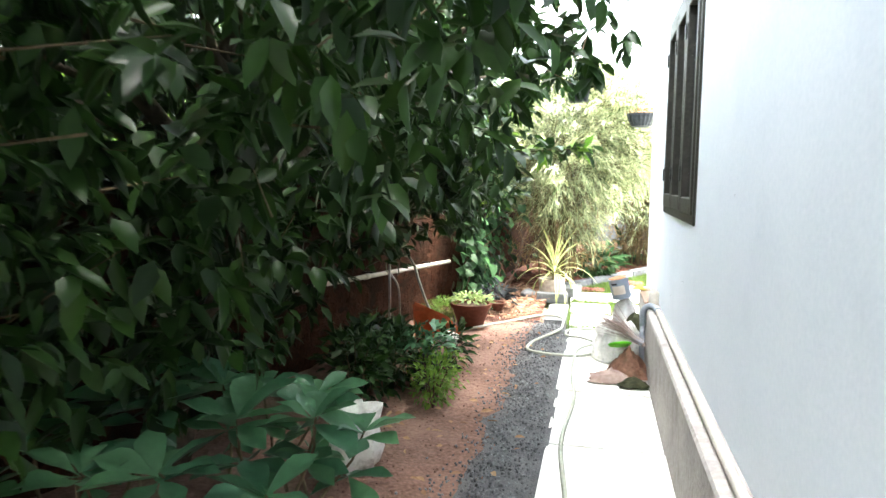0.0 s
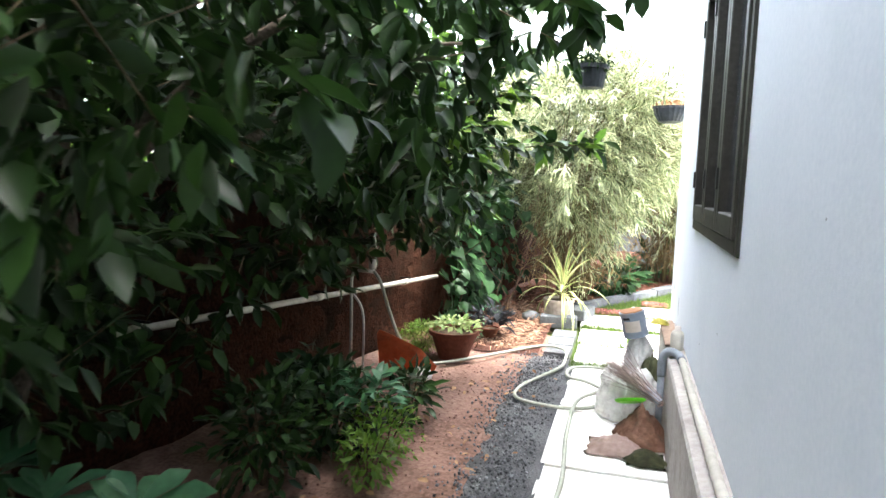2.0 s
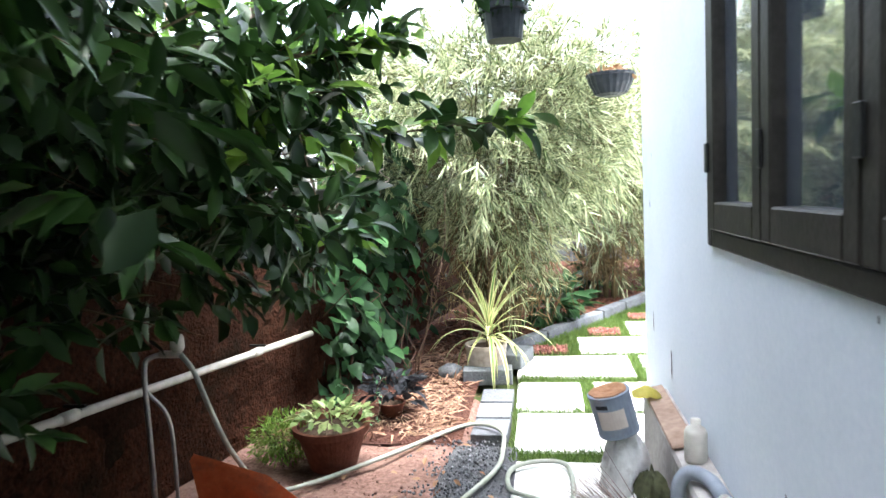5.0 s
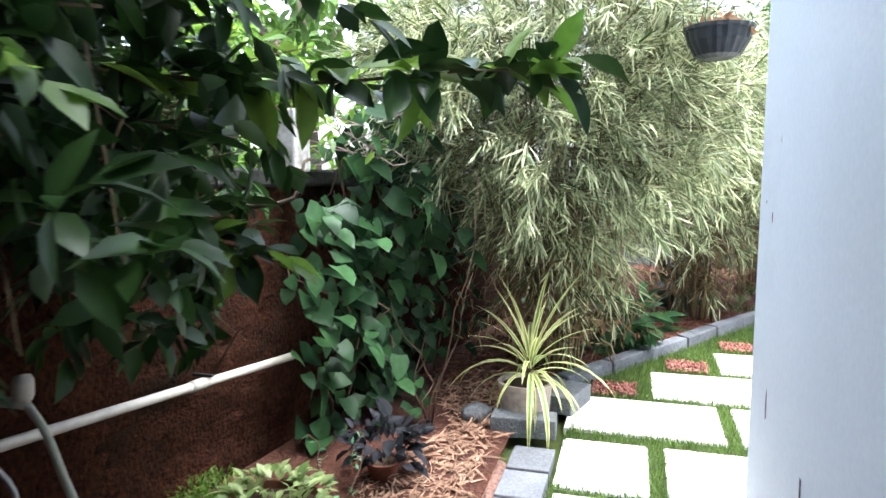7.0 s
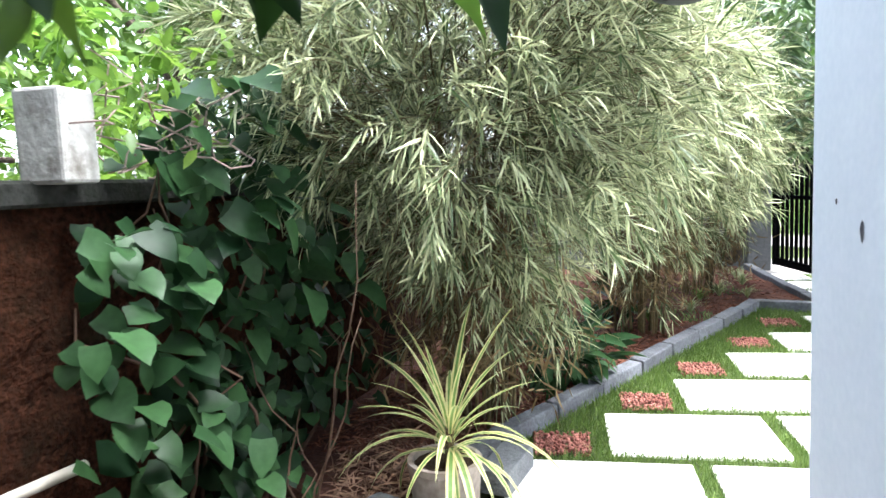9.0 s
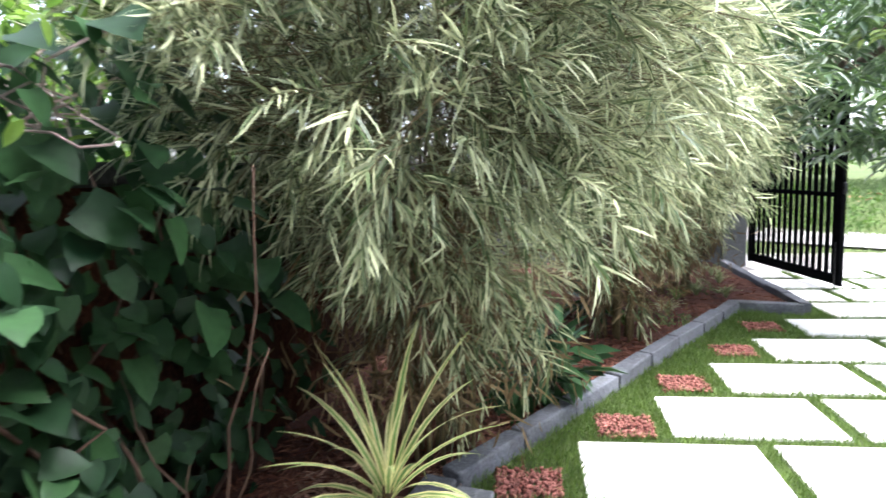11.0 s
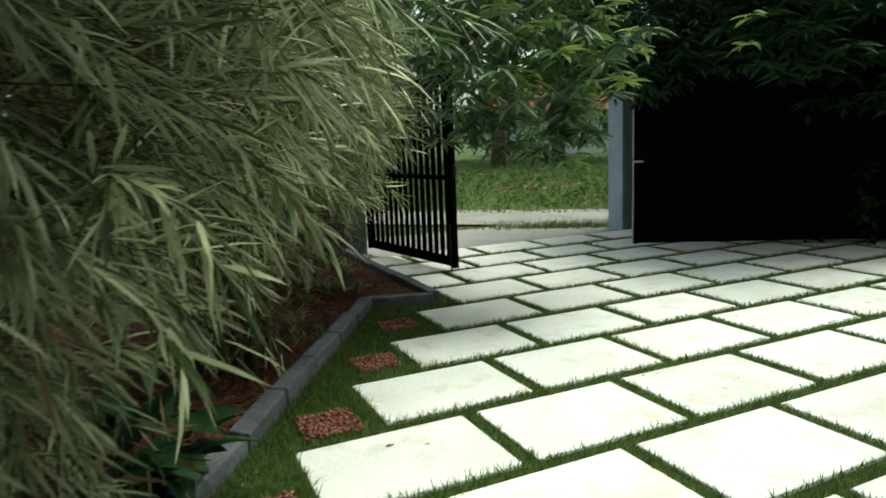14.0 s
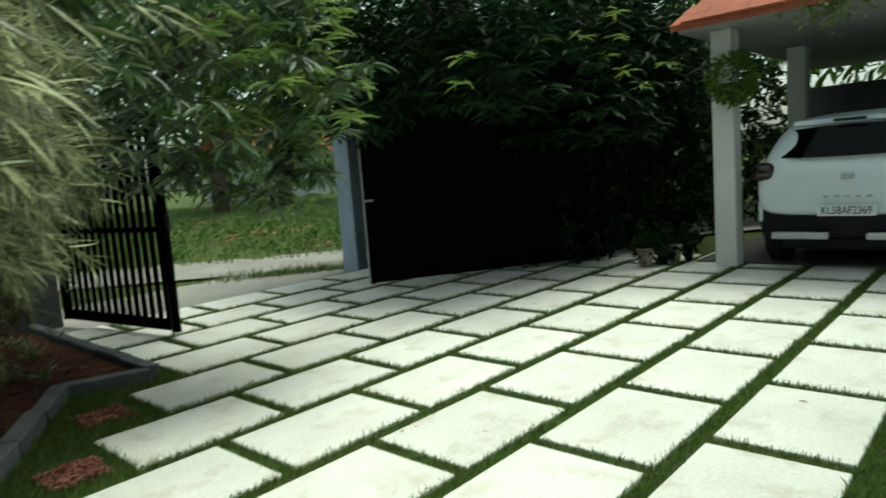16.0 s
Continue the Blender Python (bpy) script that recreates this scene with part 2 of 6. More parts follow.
M_SILVER = surface("silver_trim", (0.42, 0.43, 0.43), (0.5, 0.51, 0.51), 30, 4, 0.4, 0.02, metal=0.5)
M_PLATE = surface("number_plate", (0.72, 0.74, 0.76), (0.8, 0.82, 0.84), 20, 4, 0.4, 0.0)
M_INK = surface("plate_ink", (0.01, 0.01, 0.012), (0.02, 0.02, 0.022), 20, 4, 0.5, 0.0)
M_TYRE = surface("tyre", (0.01, 0.01, 0.01), (0.022, 0.022, 0.022), 60, 5, 0.9, 0.2)
M_LAMP = surface("dark_tail_lamp", (0.008, 0.003, 0.003), (0.014, 0.004, 0.004), 20, 4, 0.15, 0.0, spec=0.7)
M_FARWALL = surface("far_wall", (0.3, 0.33, 0.35), (0.42, 0.45, 0.47), 5, 0.8, 0.9, 0.05)

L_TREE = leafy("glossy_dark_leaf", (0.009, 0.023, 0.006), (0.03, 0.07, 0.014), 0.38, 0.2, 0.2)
# lit copy of the tree leaf, sunlight in its greens; small plants use it plainly
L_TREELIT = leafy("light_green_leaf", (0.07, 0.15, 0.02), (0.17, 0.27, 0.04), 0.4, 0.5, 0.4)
L_WHORL = leafy("blue_green_leaf", (0.045, 0.125, 0.065), (0.08, 0.19, 0.085), 0.4, 0.25, 0.35)
L_CREEPER = leafy("creeper_leaf", (0.009, 0.026, 0.01), (0.034, 0.08, 0.027), 0.42, 0.2, 0.14)
L_BAMBOO = leafy("variegated_bamboo_leaf", (0.035, 0.068, 0.014), (0.62, 0.64, 0.38), 0.4, 0.22, 0.3, skew=1.25)
L_BAMBOODRY = leafy("dry_bamboo_leaf_hanging", (0.1, 0.065, 0.028), (0.22, 0.16, 0.08), 0.7, 0.3, 0.2)
L_MANGO = leafy("mango_leaf", (0.03, 0.066, 0.026), (0.11, 0.168, 0.062), 0.36, 0.3, 0.45)
L_MANGONEW = leafy("young_mango_leaf", (0.1, 0.17, 0.035), (0.21, 0.28, 0.07), 0.35, 0.45, 0.5)
# darkened copy of mango_leaf: the big tree's shade sits in these greens
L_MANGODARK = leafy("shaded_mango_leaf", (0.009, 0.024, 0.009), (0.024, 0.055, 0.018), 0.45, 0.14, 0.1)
# near-black greens: deep shade is put into the leaf colour
L_DEEP = leafy("shade_darkened_leaf", (0.008, 0.018, 0.006), (0.018, 0.036, 0.01), 0.6, 0.15, 0.05)
L_FAR = leafy("far_leaf", (0.05, 0.1, 0.02), (0.11, 0.19, 0.035), 0.6, 0.4, 0.3)
L_POTPLANT = leafy("pale_pot_leaf", (0.11, 0.18, 0.045), (0.32, 0.38, 0.16), 0.5, 0.4)
L_PURPLE = leafy("dark_purple_leaf", (0.008, 0.009, 0.01), (0.026, 0.026, 0.03), 0.5, 0.15, 0.08)
L_SPIDER = leafy("striped_bed_leaf", (0.12, 0.17, 0.06), (0.36, 0.4, 0.2), 0.5, 0.35)
L_DRY = leafy("fallen_leaf", (0.16, 0.08, 0.04), (0.36, 0.22, 0.12), 0.8, 0.2)
L_CREAM = leafy("cream_leaf_margin", (0.56, 0.52, 0.22), (0.66, 0.61, 0.31), 0.5, 0.35)
L_STRIPE = leafy("leaf_mid_green", (0.12, 0.22, 0.05), (0.2, 0.3, 0.08), 0.5, 0.35)


def glass_material():
    m, n, l, p = nodes_of("window_glass")
    p.inputs["Base Color"].default_value = (0.08, 0.095, 0.115, 1)
    p.inputs["Roughness"].default_value = 0.07
    p.inputs["Specular IOR Level"].default_value = 1.0
    p.inputs["Coat Weight"].default_value = 1.0
    p.inputs["Coat IOR"].default_value = 2.2
    t = n.new("ShaderNodeTexNoise")
    t.inputs["Scale"].default_value = 5
    b = n.new("ShaderNodeBump")
    b.inputs["Strength"].default_value = 0.04
    b.inputs["Distance"].default_value = 0.02
    l.new(t.outputs["Fac"], b.inputs["Height"])
    l.new(b.outputs[0], p.inputs["Normal"])
    return m


M_GLASS = glass_material()
M_CARGLASS = surface("tinted_car_glass", (0.004, 0.004, 0.005), (0.006, 0.006, 0.007), 10, 2, 0.12, 0.0, spec=0.25)


# ---- mesh helpers ----
def mesh_of(bm, material, smooth=False):
    me = bpy.data.meshes.new("mesh")
    bm.normal_update()
    bm.to_mesh(me)
    bm.free()
    for mt in (material if isinstance(material, (list, tuple)) else [material]):
        me.materials.append(mt)
    if smooth:
        me.polygons.foreach_set("use_smooth", [True] * len(me.polygons))
    return me


def thing(name, loc, label, category, group="", kind="", rz=0.0):
    ob = new(name)
    ob.empty_display_size = 0.1
    ob.matrix_basis = pose(*loc, 0, 0, rz)
    return tagged(ob, label, category, group, kind)


def part(name, bm, material, parent, label="", smooth=False, kind=""):
    ob = new(name, mesh_of(bm, material, smooth) if isinstance(bm, bmesh.types.BMesh) else bm)
    ob.parent = parent
    return tagged(ob, label, kind=kind)


def piece(name, mesh, parent, m):
    ob = new(name, mesh)
    ob.parent = parent
    ob.matrix_basis = m
    return ob


def solid(name, bm, material, label, category, group="", kind="", smooth=False):
    return tagged(new(name, mesh_of(bm, material, smooth)), label, category, group, kind)


def box(bm, x0, x1, y0, y1, z0, z1, bevel=0.0, segments=1):
    made = bmesh.ops.create_cube(bm, size=1.0, matrix=Matrix.LocRotScale(((x0 + x1) / 2, (y0 + y1) / 2, (z0 + z1) / 2), None, (x1 - x0, y1 - y0, z1 - z0)))
    if bevel:
        edges = list({e for v in made["verts"] for e in v.link_edges})
        bmesh.ops.bevel(bm, geom=edges, offset=bevel, segments=segments, affect="EDGES", profile=0.5)
    return bm


def boxed(*a, **k):
    return box(bmesh.new(), *a, **k)


def tube(bm, points, radii, seg=8, caps=True):
    """A round tube along points; radii is one number or one for each point."""
    pts = [Vector(p) for p in points]
    rs = radii if isinstance(radii, (list, tuple)) else [radii] * len(pts)
    ref = Vector((0, 0, 1))
    rings = []
    side = None
    for i, p in enumerate(pts):
        d = (pts[min(i + 1, len(pts) - 1)] - pts[max(i - 1, 0)]).normalized()
        if side is None:
            side = d.cross(ref if abs(d.dot(ref)) < 0.95 else Vector((1, 0, 0))).normalized()
        side = (side - d * side.dot(d)).normalized()
        up = d.cross(side)
        rings.append([bm.verts.new(p + rs[i] * (math.cos(a) * side + math.sin(a) * up)) for a in (2 * math.pi * k / seg for k in range(seg))])
    for a, b in zip(rings, rings[1:]):
        for k in range(seg):
            bm.faces.new((a[k], a[(k + 1) % seg], b[(k + 1) % seg], b[k]))
    if caps:
        bm.faces.new(rings[0][::-1])
        bm.faces.new(rings[-1])
    return bm


def smooth_line(points, n=8):
    """Points of a rounded line through the given ones."""
    p = [Vector(q) for q in points]
    p = [2 * p[0] - p[1]] + p + [2 * p[-1] - p[-2]]
    out = []
    for i in range(1, len(p) - 2):
        for k in range(n):
            t = k / n
            out.append(0.5 * (2 * p[i] + (p[i + 1] - p[i - 1]) * t + (2 * p[i - 1] - 5 * p[i] + 4 * p[i + 1] - p[i + 2]) * t * t + (3 * p[i] - p[i - 1] - 3 * p[i + 1] + p[i + 2]) * t ** 3))
    out.append(p[-2])
    return out


def lathe(bm, profile, seg=24, wobble=0.0, ribs=0.0):
    rings = []
    for r, z in profile:
        ring = []
        for k in range(seg):
            a = 2 * math.pi * k / seg
            rr = r * (1 + (ribs if k % 2 else 0) + wobble * noise.noise((math.cos(a) * 2, math.sin(a) * 2, z * 8)))
            ring.append(bm.verts.new((rr * math.cos(a), rr * math.sin(a), z)))
        rings.append(ring)
    for a, b in zip(rings, rings[1:]):
        for k in range(seg):
            bm.faces.new((a[k], a[(k + 1) % seg], b[(k + 1) % seg], b[k]))
    bm.faces.new(rings[0][::-1])
    bm.faces.new(rings[-1])
    return bm


# ---- foliage helpers ----
BROAD = (np.array([(0, 0, 0), (0.32, 0, -0.01), (0.68, 0, -0.04), (1, 0, -0.12), (0.3, 0.46, 0.07), (0.66, 0.4, 0.03), (0.3, -0.46, 0.07), (0.66, -0.4, 0.03)]),
         [(0, 6, 1), (0, 1, 4), (1, 6, 7, 2), (1, 2, 5, 4), (2, 7, 3), (2, 3, 5)])
BLADE = (np.array([(0, 0, 0), (0.25, 0.5, 0.01), (0.25, -0.5, 0.01), (0.65, 0.42, -0.03), (0.65, -0.42, -0.03), (1, 0, -0.13)]),
         [(0, 2, 1), (1, 2, 4, 3), (3, 4, 5)])
ARCH = (np.array([(0, 0.35, 0), (0, -0.35, 0), (0.33, 0.5, 0.13), (0.33, -0.5, 0.13), (0.66, 0.42, 0.09), (0.66, -0.42, 0.09), (0.88, 0.25, -0.08), (0.88, -0.25, -0.08), (1, 0, -0.22)]),
        [(0, 1, 3, 2), (2, 3, 5, 4), (4, 5, 7, 6), (6, 7, 8)])

def fine_leaf(widest, stations=7, fold=0.1, droop=0.14, lobe=0.0):
    """A leaf with a rounded outline: stations along the midrib, each side lifted from it; lobe draws its base back into a heart."""
    verts, faces = [(0.0, 0.0, 0.0)], []
    for i in range(1, stations):
        t = i / stations
        w = 0.5 * math.sin(math.pi * t ** widest) ** 0.8 * (1 if t < 0.8 else 0.75)
        back = lobe * max(0.0, 1 - 3 * t)
        wave = 0.02 * math.sin(9 * t)
        verts += [(t, 0, -droop * t * t), (t - back, w, fold * w * 2 - droop * t * t + wave), (t - back, -w, fold * w * 2 - droop * t * t - wave)]
    verts.append((1.0, 0.0, -droop))
    last = len(verts) - 1
    faces += [(0, 1, 2), (0, 3, 1)]
    for i in range(stations - 2):
        a = 1 + 3 * i
        faces += [(a, a + 3, a + 4, a + 1), (a, a + 2, a + 5, a + 3)]
    a = last - 3
    faces += [(a, last, a + 1), (a, a + 2, last)]
    return np.array(verts), faces


ELLIPTIC = fine_leaf(0.95)
SPOON = fine_leaf(1.5, droop=0.06)
HEART = fine_leaf(0.6, fold=0.07, droop=0.2, lobe=0.3)
STRAND = (np.array([(0, 0.5, 0), (0, -0.5, 0), (0.55, 0.35, 0), (0.55, -0.35, 0), (1, 0, -0.1)]), [(0, 1, 3, 2), (2, 3, 4)])
PEBBLE = (np.array([(0, 0, 0.5), (0.5, 0, 0.06), (0.12, 0.48, 0), (-0.42, 0.28, 0.1), (-0.45, -0.25, 0), (0.15, -0.46, 0.08), (0, 0, -0.4)]),
          [(0, 1, 2), (0, 2, 3), (0, 3, 4), (0, 4, 5), (0, 5, 1), (6, 2, 1), (6, 3, 2), (6, 4, 3), (6, 5, 4), (6, 1, 5)])
RNG = np.random.default_rng(7)


def unit(v):
    return v / np.maximum(np.linalg.norm(v, axis=-1, keepdims=True), 1e-9)


def cloud(pos, fwd, up, length, width, shape, material, thick=None):
    """One mesh of many small pieces: each copy of shape lies at pos, points along fwd and faces up."""
    verts, faces = shape
    n, k = len(pos), len(verts)
    fwd = unit(fwd)
    side = unit(np.cross(up, fwd))
    top = np.cross(fwd, side)
    length, width = np.broadcast_to(length, n), np.broadcast_to(width, n)
    thick = length if thick is None else np.broadcast_to(thick, n)
    co = (pos[:, None] + verts[None, :, 0:1] * (fwd * length[:, None])[:, None] + verts[None, :, 1:2] * (side * width[:, None])[:, None] + verts[None, :, 2:3] * (top * thick[:, None])[:, None])
    sizes = np.array([len(f) for f in faces])
    flat = np.concatenate([np.array(f) for f in faces])
    loops = (flat[None] + (np.arange(n) * k)[:, None]).ravel()
    counts = np.tile(sizes, n)
    me = bpy.data.meshes.new("foliage")
    me.vertices.add(n * k)
    me.vertices.foreach_set("co", co.astype(np.float32).ravel())
    me.loops.add(len(loops))
    me.loops.foreach_set("vertex_index", loops.astype(np.int32))
    me.polygons.add(len(counts))
    me.polygons.foreach_set("loop_start", np.concatenate([[0], np.cumsum(counts)[:-1]]).astype(np.int32))
    me.update(calc_edges=True)
    me.materials.append(material)
    return me


def directions(n, down=0.0, flat=1.0):
    v = RNG.normal(size=(n, 3))
    v[:, 2] = v[:, 2] * flat - down
    return unit(v)


def sprays(pos, aim, leaves, twig, spread=1.0, droop=0.3):
    """Leaves along many little twigs: returns the leaves' places, ways and faces."""
    n = len(pos)
    t = np.tile(np.linspace(0.15, 1.0, leaves), (n, 1)) + RNG.normal(0, 0.05, (n, leaves))
    p = pos[:, None] + aim[:, None] * (t * np.broadcast_to(twig, n)[:, None])[..., None]
    around = RNG.normal(size=(n, leaves, 3))
    f = unit(aim[:, None] * 0.8 + unit(around) * spread + np.array([0, 0, -droop]))
    up = unit(np.array([0, 0, 1.0]) + RNG.normal(0, 0.45, (n, leaves, 3)))
    return p.reshape(-1, 3), f.reshape(-1, 3), up.reshape(-1, 3)


def inside(n, low, high, keep):
    """n random points in a box for which keep(points) holds."""
    out = np.zeros((0, 3))
    while len(out) < n:
        p = RNG.uniform(low, high, (n * 2, 3))
        out = np.concatenate([out, p[keep(p)]])
    return out[:n]


def wander(start, end, steps, amount, seed):
    """A crooked line, for trunks, limbs and twigs."""
    a, b = Vector(start), Vector(end)
    out = []
    for i in range(steps + 1):
        t = i / steps
        w = amount * math.sin(math.pi * t) if 0 < i < steps else 0
        out.append(a.lerp(b, t) + w * Vector((noise.noise((seed, t * 3, 0)), noise.noise((seed, 0, t * 3)), 0.6 * noise.noise((0, seed, t * 3)))) * 2)
    return out


def sheet(xs, ys, height):
    """A ground sheet over a grid with a height for every place."""
    bm = bmesh.new()
    grid = [[bm.verts.new((x, y, height(x, y))) for x in xs] for y in ys]
    for j in range(len(ys) - 1):
        for i in range(len(xs) - 1):
            bm.faces.new((grid[j][i], grid[j][i + 1], grid[j + 1][i + 1], grid[j + 1][i]))
    return bm


def ragged(seed, x, y, s=1.0):
    return noise.fractal((x * s, y * s, seed), 1.0, 2.0, 4)


# ---- ground ----
def wall_x(y):
    """The garden-side face of the laterite boundary wall, which runs slightly askew."""
    return -1.56 - 0.155 * (6.8 - y)


K_A, K_B, K_C, K_D = Vector((-0.34, 8.2)), Vector((1.84, 11.78)), Vector((2.38, 11.62)), Vector((2.46, 14.45))


def kerb_x(y):
    if y < K_A.y:
        return K_A.x
    if y < K_B.y:
        return K_A.x + (y - K_A.y) * (K_B.x - K_A.x) / (K_B.y - K_A.y)
    return 2.4


def far_rise(x, y):
    """Beyond the slanting road the land rises in a grassy bank."""
    d = ((x - 5.9) * 0.66 + (y - 18.6) * 0.75)
    return 0.0 if d < 0 else min(0.5, d * 0.12) + 0.06 * ragged(3, x, y, 0.8) * min(1, d)


steps = [-300, -120, -60, -30] + [i * 1.5 for i in range(-12, 40)] + [70, 110, 180, 320]
ground = solid("ground", sheet(steps, steps, lambda x, y: -0.06 + far_rise(x, y)), M_GROUND, "rough earth and grass ground", "ground", kind="structure", smooth=True)

xs = [-3.6 + 0.1 * i for i in range(33)]
ys = [-3.0 + 0.1 * i for i in range(101)]
dirt = solid("red_soil_strip", sheet(xs, ys, lambda x, y: -0.012 + 0.025 * ragged(1, x, y, 2.5) + 0.012 * ragged(5, x, y, 9) - (0.06 if x > -0.5 else 0)), M_DIRT,
             "trodden red laterite soil beside the path", "soil", kind="structure", smooth=True)
grit = solid("gravel_strip", sheet([-0.62, -0.5, -0.4, -0.3, -0.2], [-3 + 0.2 * i for i in range(47)],
                                   lambda x, y: 0.0 + 0.012 * ragged(2, x, y, 6) - (0.03 if x < -0.6 else 0)), M_GRAVELBED, "dark grey grit strip along the path", "gravel", kind="structure", smooth=True)
n = 5200
gy = RNG.uniform(-0.5, 6.25, n)
gp = np.stack([-0.42 + RNG.normal(0, 0.11, n) + 0.05 * np.sin(gy * 2.1), gy, np.full(n, 0.012)], 1)
gp = gp[gp[:, 0] < -0.235]
tagged(new("gravel", cloud(gp, directions(len(gp)), directions(len(gp)), RNG.uniform(0.008, 0.022, len(gp)), RNG.uniform(0.008, 0.018, len(gp)), PEBBLE, M_GRAVEL)),
       "loose dark grey crushed stone along the slabs", "gravel", kind="stuff")
n = 1100
cy = RNG.uniform(0.5, 6.9, n)
cp = np.stack([RNG.uniform(-1.5, -0.45, n), cy, np.zeros(n)], 1)
cp[:, 2] = [0.0 + 0.025 * ragged(1, a, b, 2.5) for a, b in cp[:, :2]]
tagged(new("soil_crumbs", cloud(cp, directions(n), directions(n), RNG.uniform(0.006, 0.02, n), RNG.uniform(0.006, 0.016, n), PEBBLE, M_DIRT)),
       "crumbs and clods of red soil", "soil", kind="stuff")


def bed_height(x, y):
    return (0.035 + 0.03 * ragged(9, x, y, 2.0)) * min(1.0, max(0.0, (y - 6.2) / 0.9)) + 0.004


bm = bmesh.new()
rows_y = [6.2 + 0.15 * i for i in range(57)]
for y0, y1 in zip(rows_y, rows_y[1:]):
    quads = 10
    for q in range(quads):
        corners = []
        for yy, f in ((y0, q), (y0, q + 1), (y1, q + 1), (y1, q)):
            right = -0.5 if yy < 8.2 else kerb_x(yy) - 0.03
            if yy > 11.75:
                right = 2.36
            xx = wall_x(yy) + (right - wall_x(yy)) * f / quads
            corners.append(bm.verts.new((xx, yy, bed_height(xx, yy))))
        bm.faces.new(corners)
bmesh.ops.remove_doubles(bm, verts=bm.verts, dist=0.001)
bed = solid("planting_bed", bm, M_MULCHBED, "mulched planting bed of dark red soil", "flower bed", kind="structure", smooth=True)


def bed_points(n, y0, y1, margin=0.05):
    y = RNG.uniform(y0, y1, n)
    left = np.array([wall_x(v) + 0.1 for v in y])
    right = np.array([(-0.52 if v < 8.2 else min(kerb_x(v), 2.36)) - margin for v in y])
    x = left + (right - left) * RNG.uniform(0, 1, n) ** 0.7
    return np.stack([x, y, [bed_height(a, b) + 0.008 for a, b in zip(x, y)]], 1)


def litter(name, points, length, width, material, label):
    n = len(points)
    return tagged(new(name, cloud(points, directions(n, 0, 0.18), unit(np.array([0, 0, 1.0]) + RNG.normal(0, 0.5, (n, 3))), RNG.uniform(*length, n), RNG.uniform(*width, n), STRAND, material)), label, "mulch", kind="stuff")


litter("bark_mulch", bed_points(9000, 8.0, 14.0), (0.03, 0.1), (0.005, 0.014), M_MULCH, "red-brown bark mulch strewn over the bed")
mp = bed_points(2600, 6.3, 8.3)
mp = mp[mp[:, 0] > -0.95 - 0.1 * np.sin(5 * mp[:, 1])]
litter("straw_litter", mp, (0.05, 0.14), (0.006, 0.014), M_STRAW, "dry straw-coloured bamboo leaves on the soil")
# darker mulch colour instead of straw: shade under the bamboo is in it
litter("bamboo_litter", bed_points(3200, 8.0, 10.5, 0.1), (0.06, 0.15), (0.007, 0.014), M_MULCH, "dry fallen bamboo leaves on the bed, darkened for the clumps' shade")

# ---- road and far bank ----
road_way, road_side = Vector((0.735, -0.678, 0)), Vector((0.678, 0.735, 0))


def strip(middle, half, z, length=70):
    bm = bmesh.new()
    m = Vector(middle)
    prev = None
    for i in range(41):
        c = m + road_way * (length * (i / 20 - 1))
        pair = []
        for s in (-1, -0.3, 0.3, 1):
            p = c + road_side * (half * s + 0.12 * ragged(4, c.x, c.y, 0.9) * abs(s))
            pair.append(bm.verts.new((p.x, p.y, z + 0.01 * (1 - abs(s)))))
        if prev:
            for a in range(3):
                bm.faces.new((prev[a], prev[a + 1], pair[a + 1], pair[a]))
        prev = pair
    return bm


road = solid("road", strip((6.5, 16.65, 0), 1.15, -0.02), M_ROAD, "pale worn concrete lane", "road", kind="structure", smooth=True)
apron = solid("apron", sheet([1.5 + 0.5 * i for i in range(13)], [14.02, 14.4, 14.8, 15.3, 15.9], lambda x, y: -0.035 + 0.01 * ragged(6, x, y, 1.5)), M_ROAD, "pale worn concrete apron before the gate", "apron", kind="structure", smooth=True)

# ---- boundary walls ----
W0, W1 = -4.0, 14.2
ang = math.degrees(math.atan(0.155))
wall_west = thing("wall_west", (wall_x(0) - 0.03, 0, 0), "old mossy laterite block boundary wall", "wall", kind="structure", rz=-ang)
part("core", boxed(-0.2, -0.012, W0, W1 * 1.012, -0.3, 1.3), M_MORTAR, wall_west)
part("coping", boxed(-0.24, 0.045, W0, W1 * 1.012, 1.3, 1.385, 0.012), M_COPING, wall_west, "dark weathered coping")


def wall_face(y0, y1, z0, z1, step):
    """The eroded face of the laterite: pitted, hollowed, with soft traces of the courses."""
    bm = bmesh.new()
    ny, nz = round((y1 - y0) / step), round((z1 - z0) / step)
    grid = []
    for j in range(nz + 1):
        z = z0 + (z1 - z0) * j / nz
        row = []
        for i in range(ny + 1):
            y = y0 + (y1 - y0) * i / ny
            worn = 0.02 * ragged(21, y, z, 1.6) + 0.014 * ragged(22, y, z, 7.0)
            pits = 0.03 * max(0.0, noise.noise((y * 16, z * 16, 4.0)) - 0.25)
            course = 0.006 * max(0.0, 1 - abs((z / 0.2 + 0.15 * ragged(23, y, z, 2)) % 1.0 - 0.5) * 9)
            row.append(bm.verts.new((0.004 + worn - pits - course, y, z)))
        grid.append(row)
    for j in range(nz):
        for i in range(ny):
            bm.faces.new((grid[j][i], grid[j][i + 1], grid[j + 1][i + 1], grid[j + 1][i]))
    return bm


